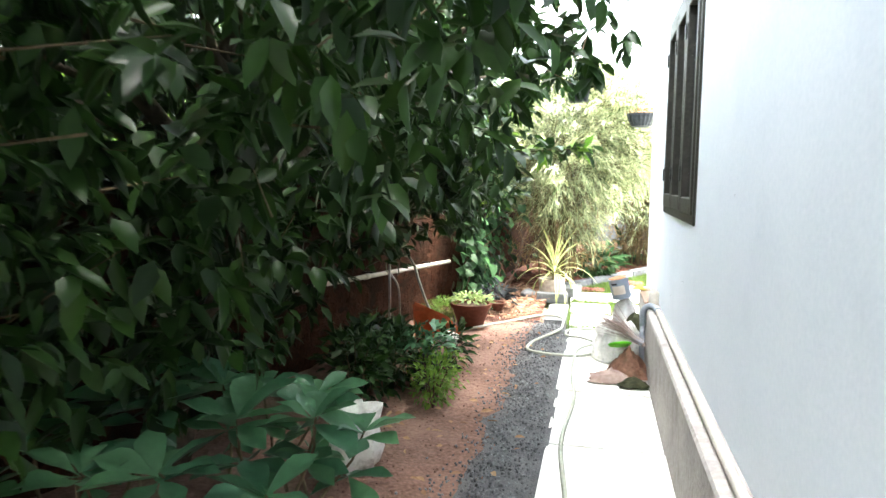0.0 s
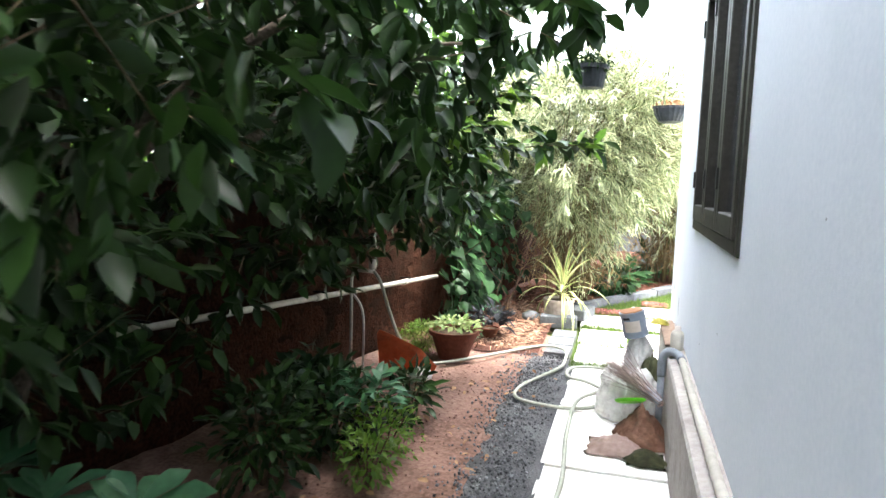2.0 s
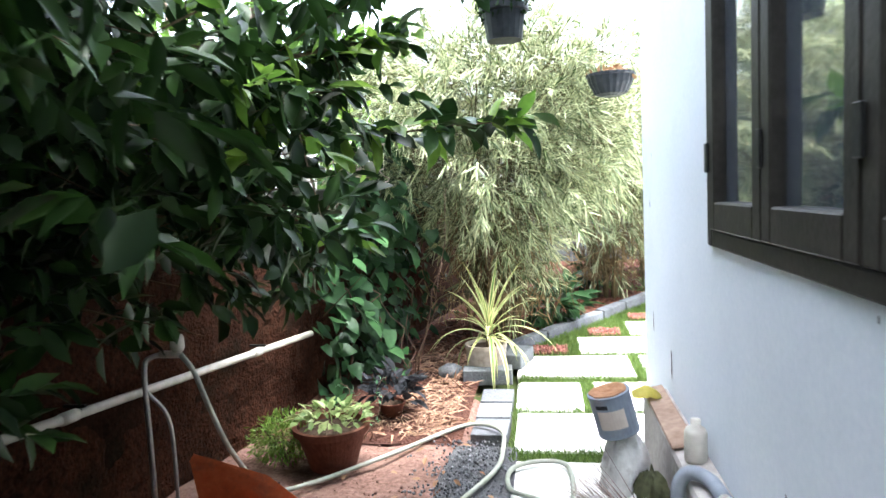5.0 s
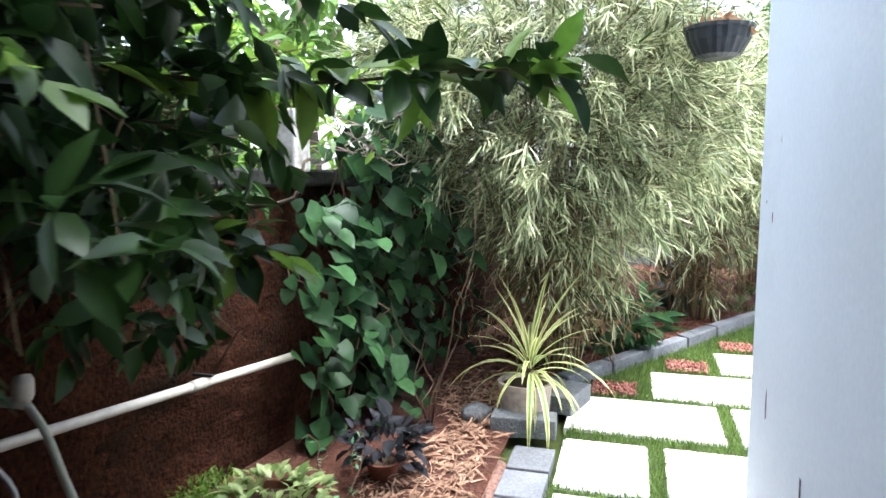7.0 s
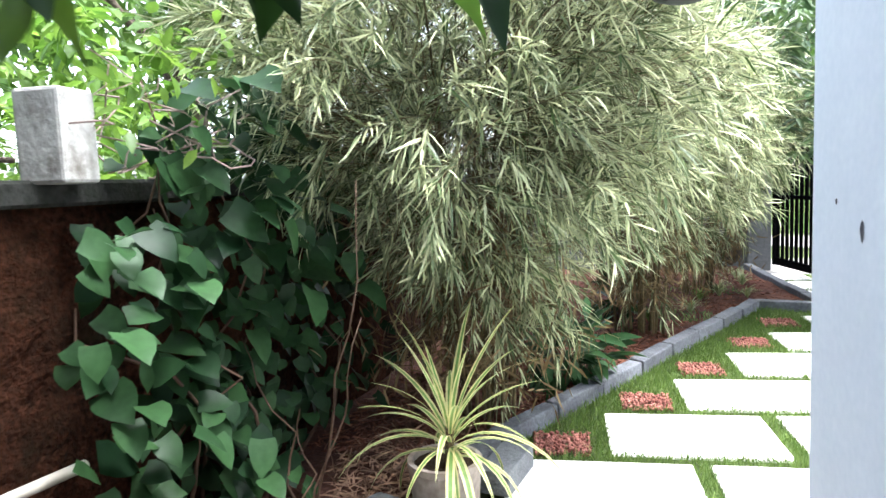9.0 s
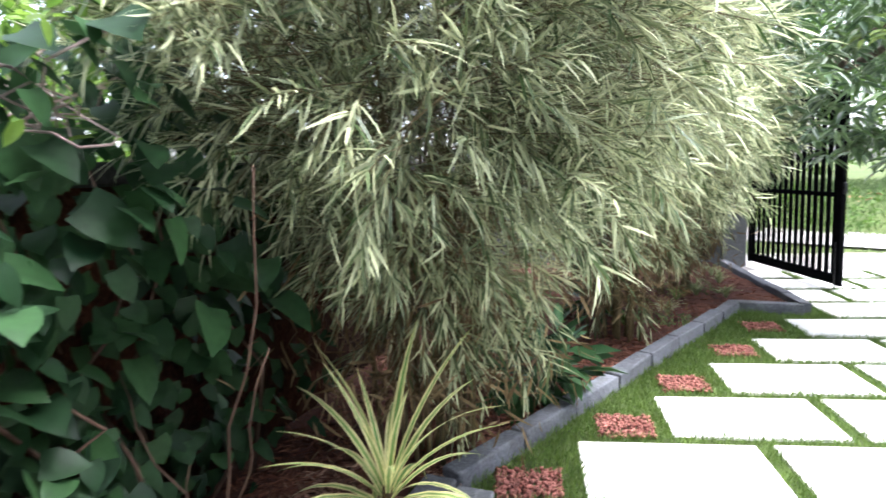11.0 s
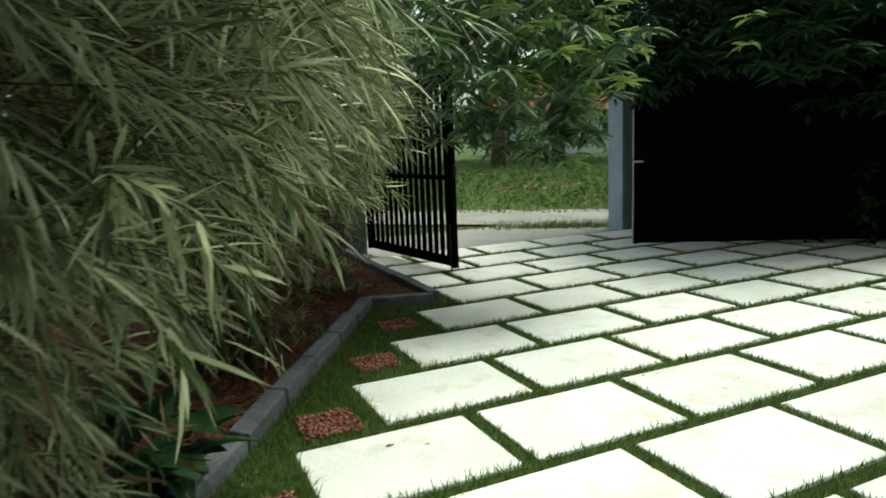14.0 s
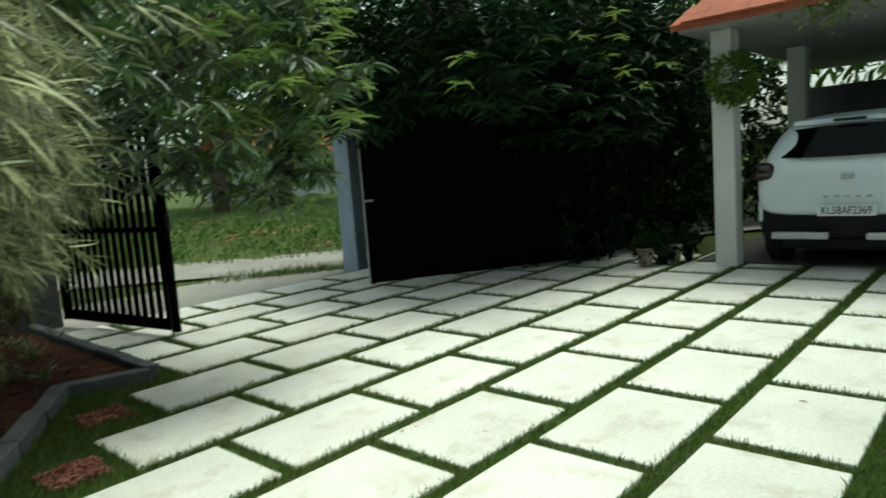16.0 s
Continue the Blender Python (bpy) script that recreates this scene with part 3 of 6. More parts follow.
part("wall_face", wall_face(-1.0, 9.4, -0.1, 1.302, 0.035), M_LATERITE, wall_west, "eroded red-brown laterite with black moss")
wall_post = solid("wall_post", boxed(-1.6, -1.44, 6.76, 6.92, 1.37, 1.66, 0.012, 2), surface("whitewash", (0.26, 0.25, 0.23), (0.46, 0.45, 0.42), 30, 6, 0.9, 0.3, stain=(0.12, 0.1, 0.08), stain_amount=0.8),
                  "stained whitewashed post on top of the boundary wall", "post")
bm = boxed(-0.8, 2.5, 14.7, 14.88, -0.2, 1.35, 0.01)
wall_north = solid("wall_north", bm, M_GREYWALL, "grey rendered wall beside the gate", "wall", kind="structure")
bm = boxed(6.86, 14.0, 14.3, 14.5, -0.2, 1.5, 0.01)
wall_east = solid("wall_north_east", bm, M_GREYWALL, "grey rendered boundary wall in deep shade", "wall", kind="structure")

# ---- house ----
# HTOP adds an unseen upper storey that shuts out sky light
HX, HY, HTOP = 0.47, 6.34, 6.2
Y0, Y1, Z0, Z1 = 3.43, 4.96, 1.125, 2.42
bm = bmesh.new()
box(bm, HX, HX + 0.23, -6.0, Y0, 0.0, HTOP)
box(bm, HX, HX + 0.23, Y1, HY, 0.0, HTOP)
box(bm, HX, HX + 0.23, Y0, Y1, 0.0, Z0)
box(bm, HX, HX + 0.23, Y0, Y1, Z1, HTOP)
house_wall = solid("wall_house_west", bm, M_WALL, "pale blue-white painted house wall", "wall", kind="structure")
bm = bmesh.new()
box(bm, HX + 0.232, 7.6, HY - 0.23, HY - 0.003, 0.0, HTOP)
box(bm, 7.37, 7.6, -6.0, HY - 0.233, 0.0, HTOP)
box(bm, HX + 0.232, 7.36, -6.0, -5.77, 0.0, HTOP)
solid("wall_house_north", bm, M_WALL, "pale painted outer walls of the house", "wall", kind="structure")
solid("roof", boxed(HX - 0.0, 7.65, -6.05, HY + 0.0, HTOP + 0.003, HTOP + 0.15), M_SOFFIT, "flat concrete roof over the added, unseen upper storey", "roof", kind="structure")
solid("floor_house", boxed(HX + 0.24, 7.36, -5.76, HY - 0.24, 0.0, 0.45), M_SOFFIT, "bare house floor", "floor", kind="structure")
# paint chips; the two tall marks are a dark smear and an upright strip
for (py, pz, w, h) in ((6.13, 1.225, 0.008, 0.02), (6.23, 1.267, 0.005, 0.005), (6.055, 1.448, 0.004, 0.012), (3.937, 1.1, 0.004, 0.008), (4.332, 0.634, 0.004, 0.008), (3.793, 0.8, 0.004, 0.006), (6.08, 0.66, 0.012, 0.055), (5.64, 0.58, 0.012, 0.085), (2.5, 1.3, 0.004, 0.004)):
    bm = bmesh.new()
    ring = [bm.verts.new((HX - 0.001, py + w * math.cos(a) * random.uniform(0.6, 1.2), pz + h * math.sin(a) * random.uniform(0.6, 1.2))) for a in (i * 0.785 for i in range(8))]
    bm.faces.new(ring)
    part("chip_or_smear", bm, M_CHIP, house_wall)

# plinth with a sloping top ledge
bm = bmesh.new()
profile = [(0.37, -0.05), (0.37, 0.415), (0.378, 0.427), (0.466, 0.445), (0.466, -0.05)]
ends = [[bm.verts.new((x, y, z)) for x, z in profile] for y in (-6.0, -2.0, 0.5, 2.0, 3.2, 4.2, 5.0, 5.75)]
for a, b in zip(ends, ends[1:]):
    for k in range(5):
        bm.faces.new((a[k], b[k], b[(k + 1) % 5], a[(k + 1) % 5]))
bm.faces.new(ends[0])
bm.faces.new(ends[-1][::-1])
plinth = solid("plinth", bm, M_PLINTH, "stained plaster plinth with a sloping ledge", "plinth", kind="structure")


# window: a dark frame with three glazed casements
window = thing("window_1", (HX, Y0, Z0), "dark brown-grey wooden window with three glazed casements", "window", kind="structure")
WL, WH = Y1 - Y0, Z1 - Z0
bm = bmesh.new()
box(bm, -0.012, 0.1, 0.002, 0.05, 0.002, WH - 0.002, 0.004)
box(bm, -0.012, 0.1, WL - 0.05, WL - 0.002, 0.002, WH - 0.002, 0.004)
box(bm, -0.012, 0.1, 0.051, WL - 0.051, 0.002, 0.05, 0.004)
box(bm, -0.012, 0.1, 0.051, WL - 0.051, WH - 0.05, WH - 0.002, 0.004)
part("window_frame", bm, M_FRAME, window)
cw = (WL - 0.104) / 3
for c in range(3):
    a = 0.052 + c * cw
    bm = bmesh.new()
    st = 0.062
    box(bm, -0.02, 0.025, a + 0.003, a + st, 0.053, WH - 0.053, 0.005)
    box(bm, -0.02, 0.025, a + cw - st, a + cw - 0.003, 0.053, WH - 0.053, 0.005)
    box(bm, -0.02, 0.025, a + st + 0.001, a + cw - st - 0.001, 0.053, 0.135, 0.005)
    box(bm, -0.02, 0.025, a + st + 0.001, a + cw - st - 0.001, WH - 0.135, WH - 0.053, 0.005)
    sash = part("casement", bm, M_FRAME, window)
    part("pane", boxed(0.014, 0.019, a + st - 0.004, a + cw - st + 0.004, 0.13, WH - 0.13), M_GLASS, sash, "reflecting glass pane")
    for hz in (0.22, WH - 0.3):
        part("hinge", boxed(-0.028, -0.0205, a + cw - 0.02, a + cw + 0.012, hz, hz + 0.085, 0.002), M_HINGE, sash, "black iron hinge")
# a black sheet replaces the darkness of the unlit room
part("back_panel", boxed(0.16, 0.17, 0.004, WL - 0.004, 0.004, WH - 0.004), M_INK, window, "black sheet standing in for the unlit room")

# ---- slab paving ----
paving = thing("pavement", (0, 0, 0), "pale limestone slabs with grass joints", "paving", kind="structure")
pav_bed = part("joint_bed", boxed(-0.24, 9.0, -6.0, 14.0, -0.07, -0.018), M_GRASSBED, paving, "mossy soil in the joints")
slab_meshes = {}
slab_list = []


def slab_mesh(w, d, v):
    key = (round(w, 2), round(d, 2), v)
    if key not in slab_meshes:
        bm = boxed(-w / 2, w / 2, -d / 2, d / 2, -0.05, 0.0, 0.008, 2)
        for vert in bm.verts:
            vert.co += Vector((0.006 * noise.noise(vert.co * 5 + Vector((v, 0, 0))), 0.006 * noise.noise(vert.co * 5 + Vector((0, v, 0))), 0))
        slab_meshes[key] = mesh_of(bm, M_SLAB)
    return slab_meshes[key]


def lay(x0, x1, y0, y1):
    w, d = x1 - x0, y1 - y0
    slab_list.append((x0, x1, y0, y1))
    m = Matrix.Translation(((x0 + x1) / 2, (y0 + y1) / 2, random.uniform(-0.003, 0.003))) @ Matrix.Rotation(random.uniform(-0.004, 0.004), 4, "Z")
    piece("slab", slab_mesh(w, d, random.randrange(3)), paving, m)


for y in (-2.07, -1.17, -0.27, 0.63, 1.53, 2.43, 3.33, 4.23, 5.13):
    lay(-0.22, 0.368, y + 0.012, y + 0.888)
PITCH, STEP, LONG = 0.667, 0.475, 0.905
for k in range(-2, 10):
    top = 8.075 + PITCH * k if k > -1 else (7.36, 6.73)[-1 - k]
    depth = 0.578 if k > -1 else 0.57
    x = -0.275 + STEP * k if k >= 0 else (-0.24 - LONG + 0.475, -0.24)[-1 - k if k == -1 else 1]
    if k == -1:
        x = -0.24 - 0.43
    if k == -2:
        x = -0.24 - 0.0
    if k > 5:
        x = 2.55 + (0.0, 0.47, 0.02, 0.5)[(k - 6) % 4]
        if k % 2:
            lay(2.52, x - 0.06, top - depth, top)
    while x < 8.6:
        a, b = x + 0.018, x + LONG - 0.058
        if k < 0:
            a = max(a, -0.24)
        if not (top > 13.2 and a > 6.2):
            lay(a, b, top - depth, top)
        x += LONG

# three grey pavers between the litter and the slabs
pavers = thing("paver_row", (-0.36, 6.74, 0.0), "three grey concrete pavers laid in a row", "paving", kind="structure")
pm = mesh_of(boxed(-0.1, 0.1, -0.13, 0.13, -0.06, 0.012, 0.006, 2), M_PAVER)
for i in range(3):
    piece("paver", pm, pavers, pose(0, -0.28 + 0.275 * i, 0.004 * i, 0, 0, random.uniform(-1.5, 1.5)))

# kerb of split stones round the bed
kerb = thing("kerb", (0, 0, 0), "grey split-stone kerb round the planting bed", "kerb", kind="structure")
kerb_meshes = []
for v in range(4):
    bm = boxed(-0.24, 0.24, -0.05, 0.05, -0.06, 0.09, 0.01, 2)
    for vert in bm.verts:
        vert.co += 0.012 * Vector((noise.noise(vert.co * 8 + Vector((v * 3, 0, 0))), noise.noise(vert.co * 8 + Vector((0, v * 3, 0))), noise.noise(vert.co * 8 + Vector((0, 0, v * 3)))))
    kerb_meshes.append(mesh_of(bm, M_KERB))
for a, b in ((K_A, K_B), (K_B, K_C), (K_C, K_D)):
    d = b - a
    count = max(1, round(d.length / 0.5))
    heading = math.atan2(d.y, d.x)
    for i in range(count):
        c = a + d * ((i + 0.5) / count)
        m = Matrix.Translation((c.x, c.y, random.uniform(-0.008, 0.008))) @ Matrix.Rotation(heading + random.uniform(-0.03, 0.03), 4, "Z") @ Matrix.Diagonal((d.length / count / 0.49, 1, 1, 1))
        piece("kerb_stone", kerb_meshes[random.randrange(4)], kerb, m)
m = Matrix.Translation((-0.4, 8.02, 0.0)) @ Matrix.Rotation(1.35, 4, "Z")
piece("kerb_stone", kerb_meshes[0], kerb, m @ Matrix.Diagonal((0.55, 1.3, 0.9, 1)))

# lawn strip between kerb and slabs
bm = bmesh.new()
for i in range(40):
    y0, y1 = 8.0 + 0.15 * i, 8.15 + 0.15 * i
    q = [bm.verts.new((kerb_x(yy) + e, yy, -0.012)) for yy, e in ((y0, 0.02), (y0, 0.75), (y1, 0.75), (y1, 0.02))]
    bm.faces.new(q)
lawn = solid("lawn_strip", bm, M_GRASSBED, "strip of short green turf along the kerb", "lawn", kind="structure")


def clear_of_slabs(p):
    ok = np.ones(len(p), bool)
    for x0, x1, y0, y1 in slab_list:
        ok &= ~((p[:, 0] > x0 + 0.004) & (p[:, 0] < x1 - 0.004) & (p[:, 1] > y0 + 0.004) & (p[:, 1] < y1 - 0.004))
    return ok


PATCHES = [(-0.02, 8.27), (0.47, 8.93), (0.91, 9.63), (1.42, 10.38), (1.84, 11.1)]


def grass_mask(p):
    ok = clear_of_slabs(p)
    kx = np.array([kerb_x(v) for v in p[:, 1]])
    ok &= (p[:, 0] > np.where(p[:, 1] < 8.1, -0.24, kx + 0.05))
    ok &= ~((p[:, 1] < 6.7) & (p[:, 0] > 0.4))
    ok &= ~((p[:, 1] < 6.0))
    for cx, cy in PATCHES:
        ok &= ~((abs(p[:, 0] - cx) < 0.13) & (abs(p[:, 1] - cy) < 0.13))
    return ok


gp = inside(90000, (-0.26, 6.0, -0.015), (8.2, 14.0, -0.008), grass_mask)
n = len(gp)
gd = unit(np.array([0, 0, 1.0]) + RNG.normal(0, 0.42, (n, 3)))
gl = RNG.uniform(0.022, 0.05, n) * (1 + 0.35 * (gp[:, 0] < 1.9 + 0.2 * (gp[:, 1] - 11)))
tagged(new("turf", cloud(gp, gd, directions(n, 0, 0.2), gl, 0.0045, STRAND, M_GRASS)), "short green grass growing in the slab joints and along the kerb", "grass", kind="stuff")
for cx, cy in PATCHES:
    n = 420
    pp = np.stack([cx + RNG.uniform(-0.14, 0.14, n), cy + RNG.uniform(-0.14, 0.14, n), RNG.uniform(-0.005, 0.012, n)], 1)
    tagged(new("brick_chips", cloud(pp, directions(n), directions(n), RNG.uniform(0.014, 0.034, n), RNG.uniform(0.012, 0.026, n), PEBBLE, M_CHIPS)),
           "square patch of red brick chips in the turf", "brick chips", group="chip patches in the turf", kind="stuff")


# ---- garden tree over the path ----
def table(z, zs, vs):
    return np.interp(z, zs, vs)


def tree_limbs(parent, base, tips, r, seed, steps=7):
    for i, (tip, rr) in enumerate(tips):
        line = wander(base, tip, steps, 0.22, seed + i * 1.7)
        line = smooth_line(line, 3)
        part("limb", tube(bmesh.new(), line, [r * rr * (1 - 0.8 * k / len(line)) + 0.003 for k in range(len(line))], 6), M_BARK, parent, smooth=True)


garden_tree = thing("garden_tree", (0, 0, 0), "dense dark broad-leaved tree leaning over the path", "tree")
part("trunk", tube(bmesh.new(), wander((-1.95, 2.7, -0.05), (-1.75, 2.95, 1.3), 6, 0.1, 3.1), [0.085, 0.075, 0.068, 0.062, 0.058, 0.055, 0.05], 9), M_BARK, garden_tree, smooth=True)
tree_limbs(garden_tree, (-1.75, 2.95, 1.25), [((-0.4, 3.3, 2.3), 0.5), ((-0.9, 1.6, 2.5), 0.5), ((-2.3, 1.5, 2.3), 0.5), ((-1.6, 4.6, 2.4), 0.6), ((-0.7, 4.3, 2.0), 0.45), ((-2.4, 3.6, 2.8), 0.5)], 0.06, 5.0)


def tree_keep(p):
    x, y, z = p.T
    # for y below 0 the unseen crown spreads overhead to block light from behind
    right = table(z, [0.25, 0.75, 1.0, 1.3, 1.55, 1.8, 2.1, 2.4, 2.8], [-1.75, -1.4, -1.1, -0.85, -0.55, -0.35, -0.05, -0.2, -0.8]) - np.maximum(0, y - 4.2) * 0.5 - np.where(y > 0, np.maximum(0, 1.0 - y) * 0.7, -0.5 * (z > 1.95))
    lump = 0.22 * np.sin(3.1 * y + 2.0 * z) + 0.15 * np.sin(5.3 * z + 1.7 * x + 4.1 * y)
    left = np.array([wall_x(v) for v in y]) + np.where(z < 1.5, 0.12, -1.2)
    low = table(y, [-2, 0, 2.0, 3.5, 4.6, 6], [0.4, 0.4, 0.35, 0.4, 0.95, 1.15])
    right = np.where((z < 1.3) & (y > 2.5), np.minimum(right, -1.45), right)
    thin = (z > 1.3) & (y > 2.7 + 1.6 * np.abs(x)) & (RNG.uniform(0, 1, len(x)) > 0.4)
    return ~thin & (x < right + lump * np.where(z < 1.3, 0.4, 1.0)) & (x > left) & (z > low + 0.25 * np.sin(2.3 * x + 3 * y)) & (z < 2.6 + 0.2 * np.sin(2 * x))


sp = inside(6000, (-3.4, -2.5, 0.25), (0.3, 5.6, 2.9), tree_keep)
aim = directions(len(sp), 0.25, 0.7)
lp, lf, lu = sprays(sp, aim, 8, RNG.uniform(0.12, 0.26, len(sp)), 0.9, 0.45)
n = len(lp)
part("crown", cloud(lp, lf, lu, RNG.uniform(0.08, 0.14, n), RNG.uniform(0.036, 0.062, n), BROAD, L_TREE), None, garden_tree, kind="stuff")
ts = sp[:700]
bm = bmesh.new()
for p, a in zip(ts, aim[:700]):
    tube(bm, [p - a * 0.15, p + a * 0.2], [0.004, 0.0015], 3, False)
part("twigwork", bm, M_TWIGBARK, garden_tree, kind="stuff")



# canopy added above the view, with its limbs, to hold back sky light
def canopy_keep(p):
    x, y, z = p.T
    edge = np.where(z > 2.9, np.where(y < 2.6, -0.65, -0.65 - 0.17 * np.maximum(0, y - 2.6)), -1.2 - 0.3 * np.abs(z - 3.0)) + 0.25 * np.sin(3 * y) + 0.15 * np.sin(5 * z + 2 * y)
    return (x < edge) & (x > np.where(y > 3.5, -2.0, -3.8)) & (z > 2.55 + 0.1 * np.sin(4 * y)) & (z > 2.75 + 0.2 * np.clip(y - 1.5, 0, 2) * (x > -1.0)) & (z < 4.2 - 0.12 * (x + 1.6) ** 2)


sp = inside(2300, (-3.8, -3.5, 2.3), (0.2, 7.4, 4.3), canopy_keep)
lp, lf, lu = sprays(sp, directions(len(sp), 0.1, 0.7), 8, 0.22, 0.9, 0.4)
n = len(lp)
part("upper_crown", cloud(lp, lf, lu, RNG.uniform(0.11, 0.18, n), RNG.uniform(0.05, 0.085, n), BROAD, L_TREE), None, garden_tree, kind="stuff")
tree_limbs(garden_tree, (-1.75, 2.95, 1.25), [((-1.6, 1.0, 3.3), 0.6), ((-1.8, 5.9, 3.2), 0.6), ((-2.6, 3.4, 3.5), 0.6), ((-0.2, 0.8, 3.5), 0.6), ((-0.5, -1.8, 3.5), 0.6), ((-2.2, -1.8, 3.4), 0.6)], 0.06, 11.0)

# its long low branch that reaches across the path
leaf_meshes = []
for v in range(4):
    # the last mesh takes the lit green among the dark leaves
    leaf_meshes.append(cloud(np.zeros((1, 3)), np.array([[1.0, 0, 0]]), np.array([[0, 0, 1.0]]), 0.105 + 0.012 * v, 0.05 + 0.005 * (v % 3), ELLIPTIC, L_TREELIT if v == 3 else L_TREE))


def aimed(pos, fwd, up=(0, 0, 1), scale=1.0):
    f = Vector(fwd).normalized()
    s = Vector(up).cross(f).normalized()
    t = f.cross(s)
    m = Matrix((f, s, t)).transposed().to_4x4()
    return Matrix.Translation(pos) @ m @ Matrix.Scale(scale, 4)


def leafed_branch(parent, line, radius, count, spread, meshes, start=0.25, side_twigs=0.0, size=1.0):
    pts = smooth_line(line, 6)
    bough = part("branch", tube(bmesh.new(), pts, [radius * (1 - 0.8 * i / len(pts)) for i in range(len(pts))], 6), M_TWIGBARK, parent, smooth=True)
    for i in range(count):
        t = start + (1 - start) * i / count
        k = min(int(t * (len(pts) - 1)), len(pts) - 2)
        d = (pts[k + 1] - pts[k]).normalized()
        p = pts[k] + side_twigs * Vector((random.uniform(-1, 1), random.uniform(-1, 1), random.uniform(-0.6, 0.6)))
        out = Vector((random.gauss(0, 1), random.gauss(0, 1), random.gauss(-0.25, 0.5))).normalized()
        piece("leaf", random.choice(meshes), bough, aimed(p, d * 0.6 + out * spread, Vector((random.gauss(0, 0.4), random.gauss(0, 0.4), 1)), size * random.uniform(0.75, 1.2)))
    return bough


leafed_branch(garden_tree, [(-1.6, 4.0, 1.55), (-1.2, 4.6, 1.6), (-0.85, 4.9, 1.65), (-0.6, 5.0, 1.68)], 0.009, 80, 0.85, leaf_meshes, 0.1, 0.03)
leafed_branch(garden_tree, [(-1.9, 4.3, 1.62), (-1.4, 5.0, 1.6), (-0.8, 5.4, 1.56), (-0.35, 5.55, 1.59), (-0.06, 5.62, 1.6)], 0.009, 120, 0.8, leaf_meshes + leaf_meshes[3:], 0.1, 0.05, 1.2)
leafed_branch(garden_tree, [(-1.9, 4.4, 1.5), (-1.45, 4.75, 1.62), (-1.0, 4.95, 1.75), (-0.7, 5.2, 1.86), (-0.5, 5.4, 1.9)], 0.014, 90, 0.8, leaf_meshes, 0.15, 0.06, 1.1)
leafed_branch(garden_tree, [(-1.7, 4.5, 1.35), (-1.25, 5.05, 1.27), (-0.95, 5.3, 1.2), (-0.74, 5.45, 1.13)], 0.008, 34, 0.8, [leaf_meshes[3], leaf_meshes[3], leaf_meshes[1]], 0.35, 0.03)
leafed_branch(garden_tree, [(-1.2, 2.9, 2.2), (-0.6, 3.2, 2.1), (-0.15, 3.25, 1.95), (0.0, 3.3, 1.8)], 0.008, 44, 0.8, leaf_meshes[:3], 0.1, 0.04)

# shrubs between the tree and the creeper
boundary_shrub = thing("boundary_shrub", (0, 0, 0), "leafy green shrub hanging over the boundary wall", "shrub")
tree_limbs(boundary_shrub, (-1.85, 6.0, 1.2), [((-1.3, 5.5, 1.6), 0.6), ((-1.75, 5.7, 1.65), 0.6), ((-1.0, 6.1, 1.4), 0.5), ((-1.9, 5.6, 2.0), 0.6)], 0.02, 9.0)


def shrub_keep(p):
    x, y, z = p.T
    lump = 0.14 * np.sin(7 * z + 5 * y) + 0.1 * np.sin(9 * y + 4 * x)
    clear = -0.12 - 0.84 * (y - 4.6)
    low = 1.08 + 0.14 * np.sin(6 * y + 3 * x) + 0.1 * np.sin(13 * y)
    return (x < np.minimum(-0.72, clear) - 0.3 * np.abs(z - 1.4) + lump) & (x > np.where(z < 1.45, -1.62 - 0.155 * (6.8 - y), -2.4)) & (z > low)


sp = inside(760, (-2.4, 4.4, 0.75), (-0.5, 7.0, 1.95), shrub_keep)
aim = directions(len(sp), 0.1, 0.6)
lp, lf, lu = sprays(sp, aim, 7, 0.18, 0.9, 0.4)
n = len(lp)
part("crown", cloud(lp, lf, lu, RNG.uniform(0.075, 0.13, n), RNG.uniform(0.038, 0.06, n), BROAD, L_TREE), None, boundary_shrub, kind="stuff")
# upper leaves repeated in the lit green, as if light caught the shrub's top
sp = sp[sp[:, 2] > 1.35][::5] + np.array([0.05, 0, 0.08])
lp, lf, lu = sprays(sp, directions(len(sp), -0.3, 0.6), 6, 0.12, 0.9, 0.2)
part("young_leaves", cloud(lp, lf, lu, RNG.uniform(0.07, 0.11, len(lp)), RNG.uniform(0.035, 0.05, len(lp)), BROAD, L_TREELIT), None, boundary_shrub, "light yellow-green leaves", kind="stuff")
bm = bmesh.new()
for p, a in zip(inside(150, (-2.0, 4.4, 0.95), (-0.6, 6.6, 1.8), shrub_keep), aim):
    tube(bm, [p - a * 0.18, p + a * 0.2], [0.004, 0.0015], 3, False)
part("twigwork", bm, M_TWIGBARK, boundary_shrub, kind="stuff")

# trees on the far side of the boundary wall
far_side = thing("neighbour_trees", (-4.5, 5.0, 0.0), "sunlit yellow-green trees beyond the boundary wall", "trees", kind="stuff")


def neighbour_keep(p):
    x, y, z = p.T
    lump = np.sin(1.3 * y + 0.9 * x) + np.sin(1.7 * z + 0.8 * y) + np.sin(2.1 * x - 1.1 * z)
    return lump > 0.1


sp = inside(1700, (-5.5, -4.0, -0.1), (1.2, 9.0, 3.2), neighbour_keep)
sp = sp[sp[:, 0] - 4.5 < -2.0 - 0.155 * (1.8 - sp[:, 1])]
lp, lf, lu = sprays(sp, directions(len(sp), 0.2, 0.7), 7, 0.4, 1.0, 0.3)
n = len(lp)
part("crown", cloud(lp, lf, lu, RNG.uniform(0.14, 0.28, n), RNG.uniform(0.06, 0.12, n), BROAD, L_TREELIT), None, far_side, kind="stuff")
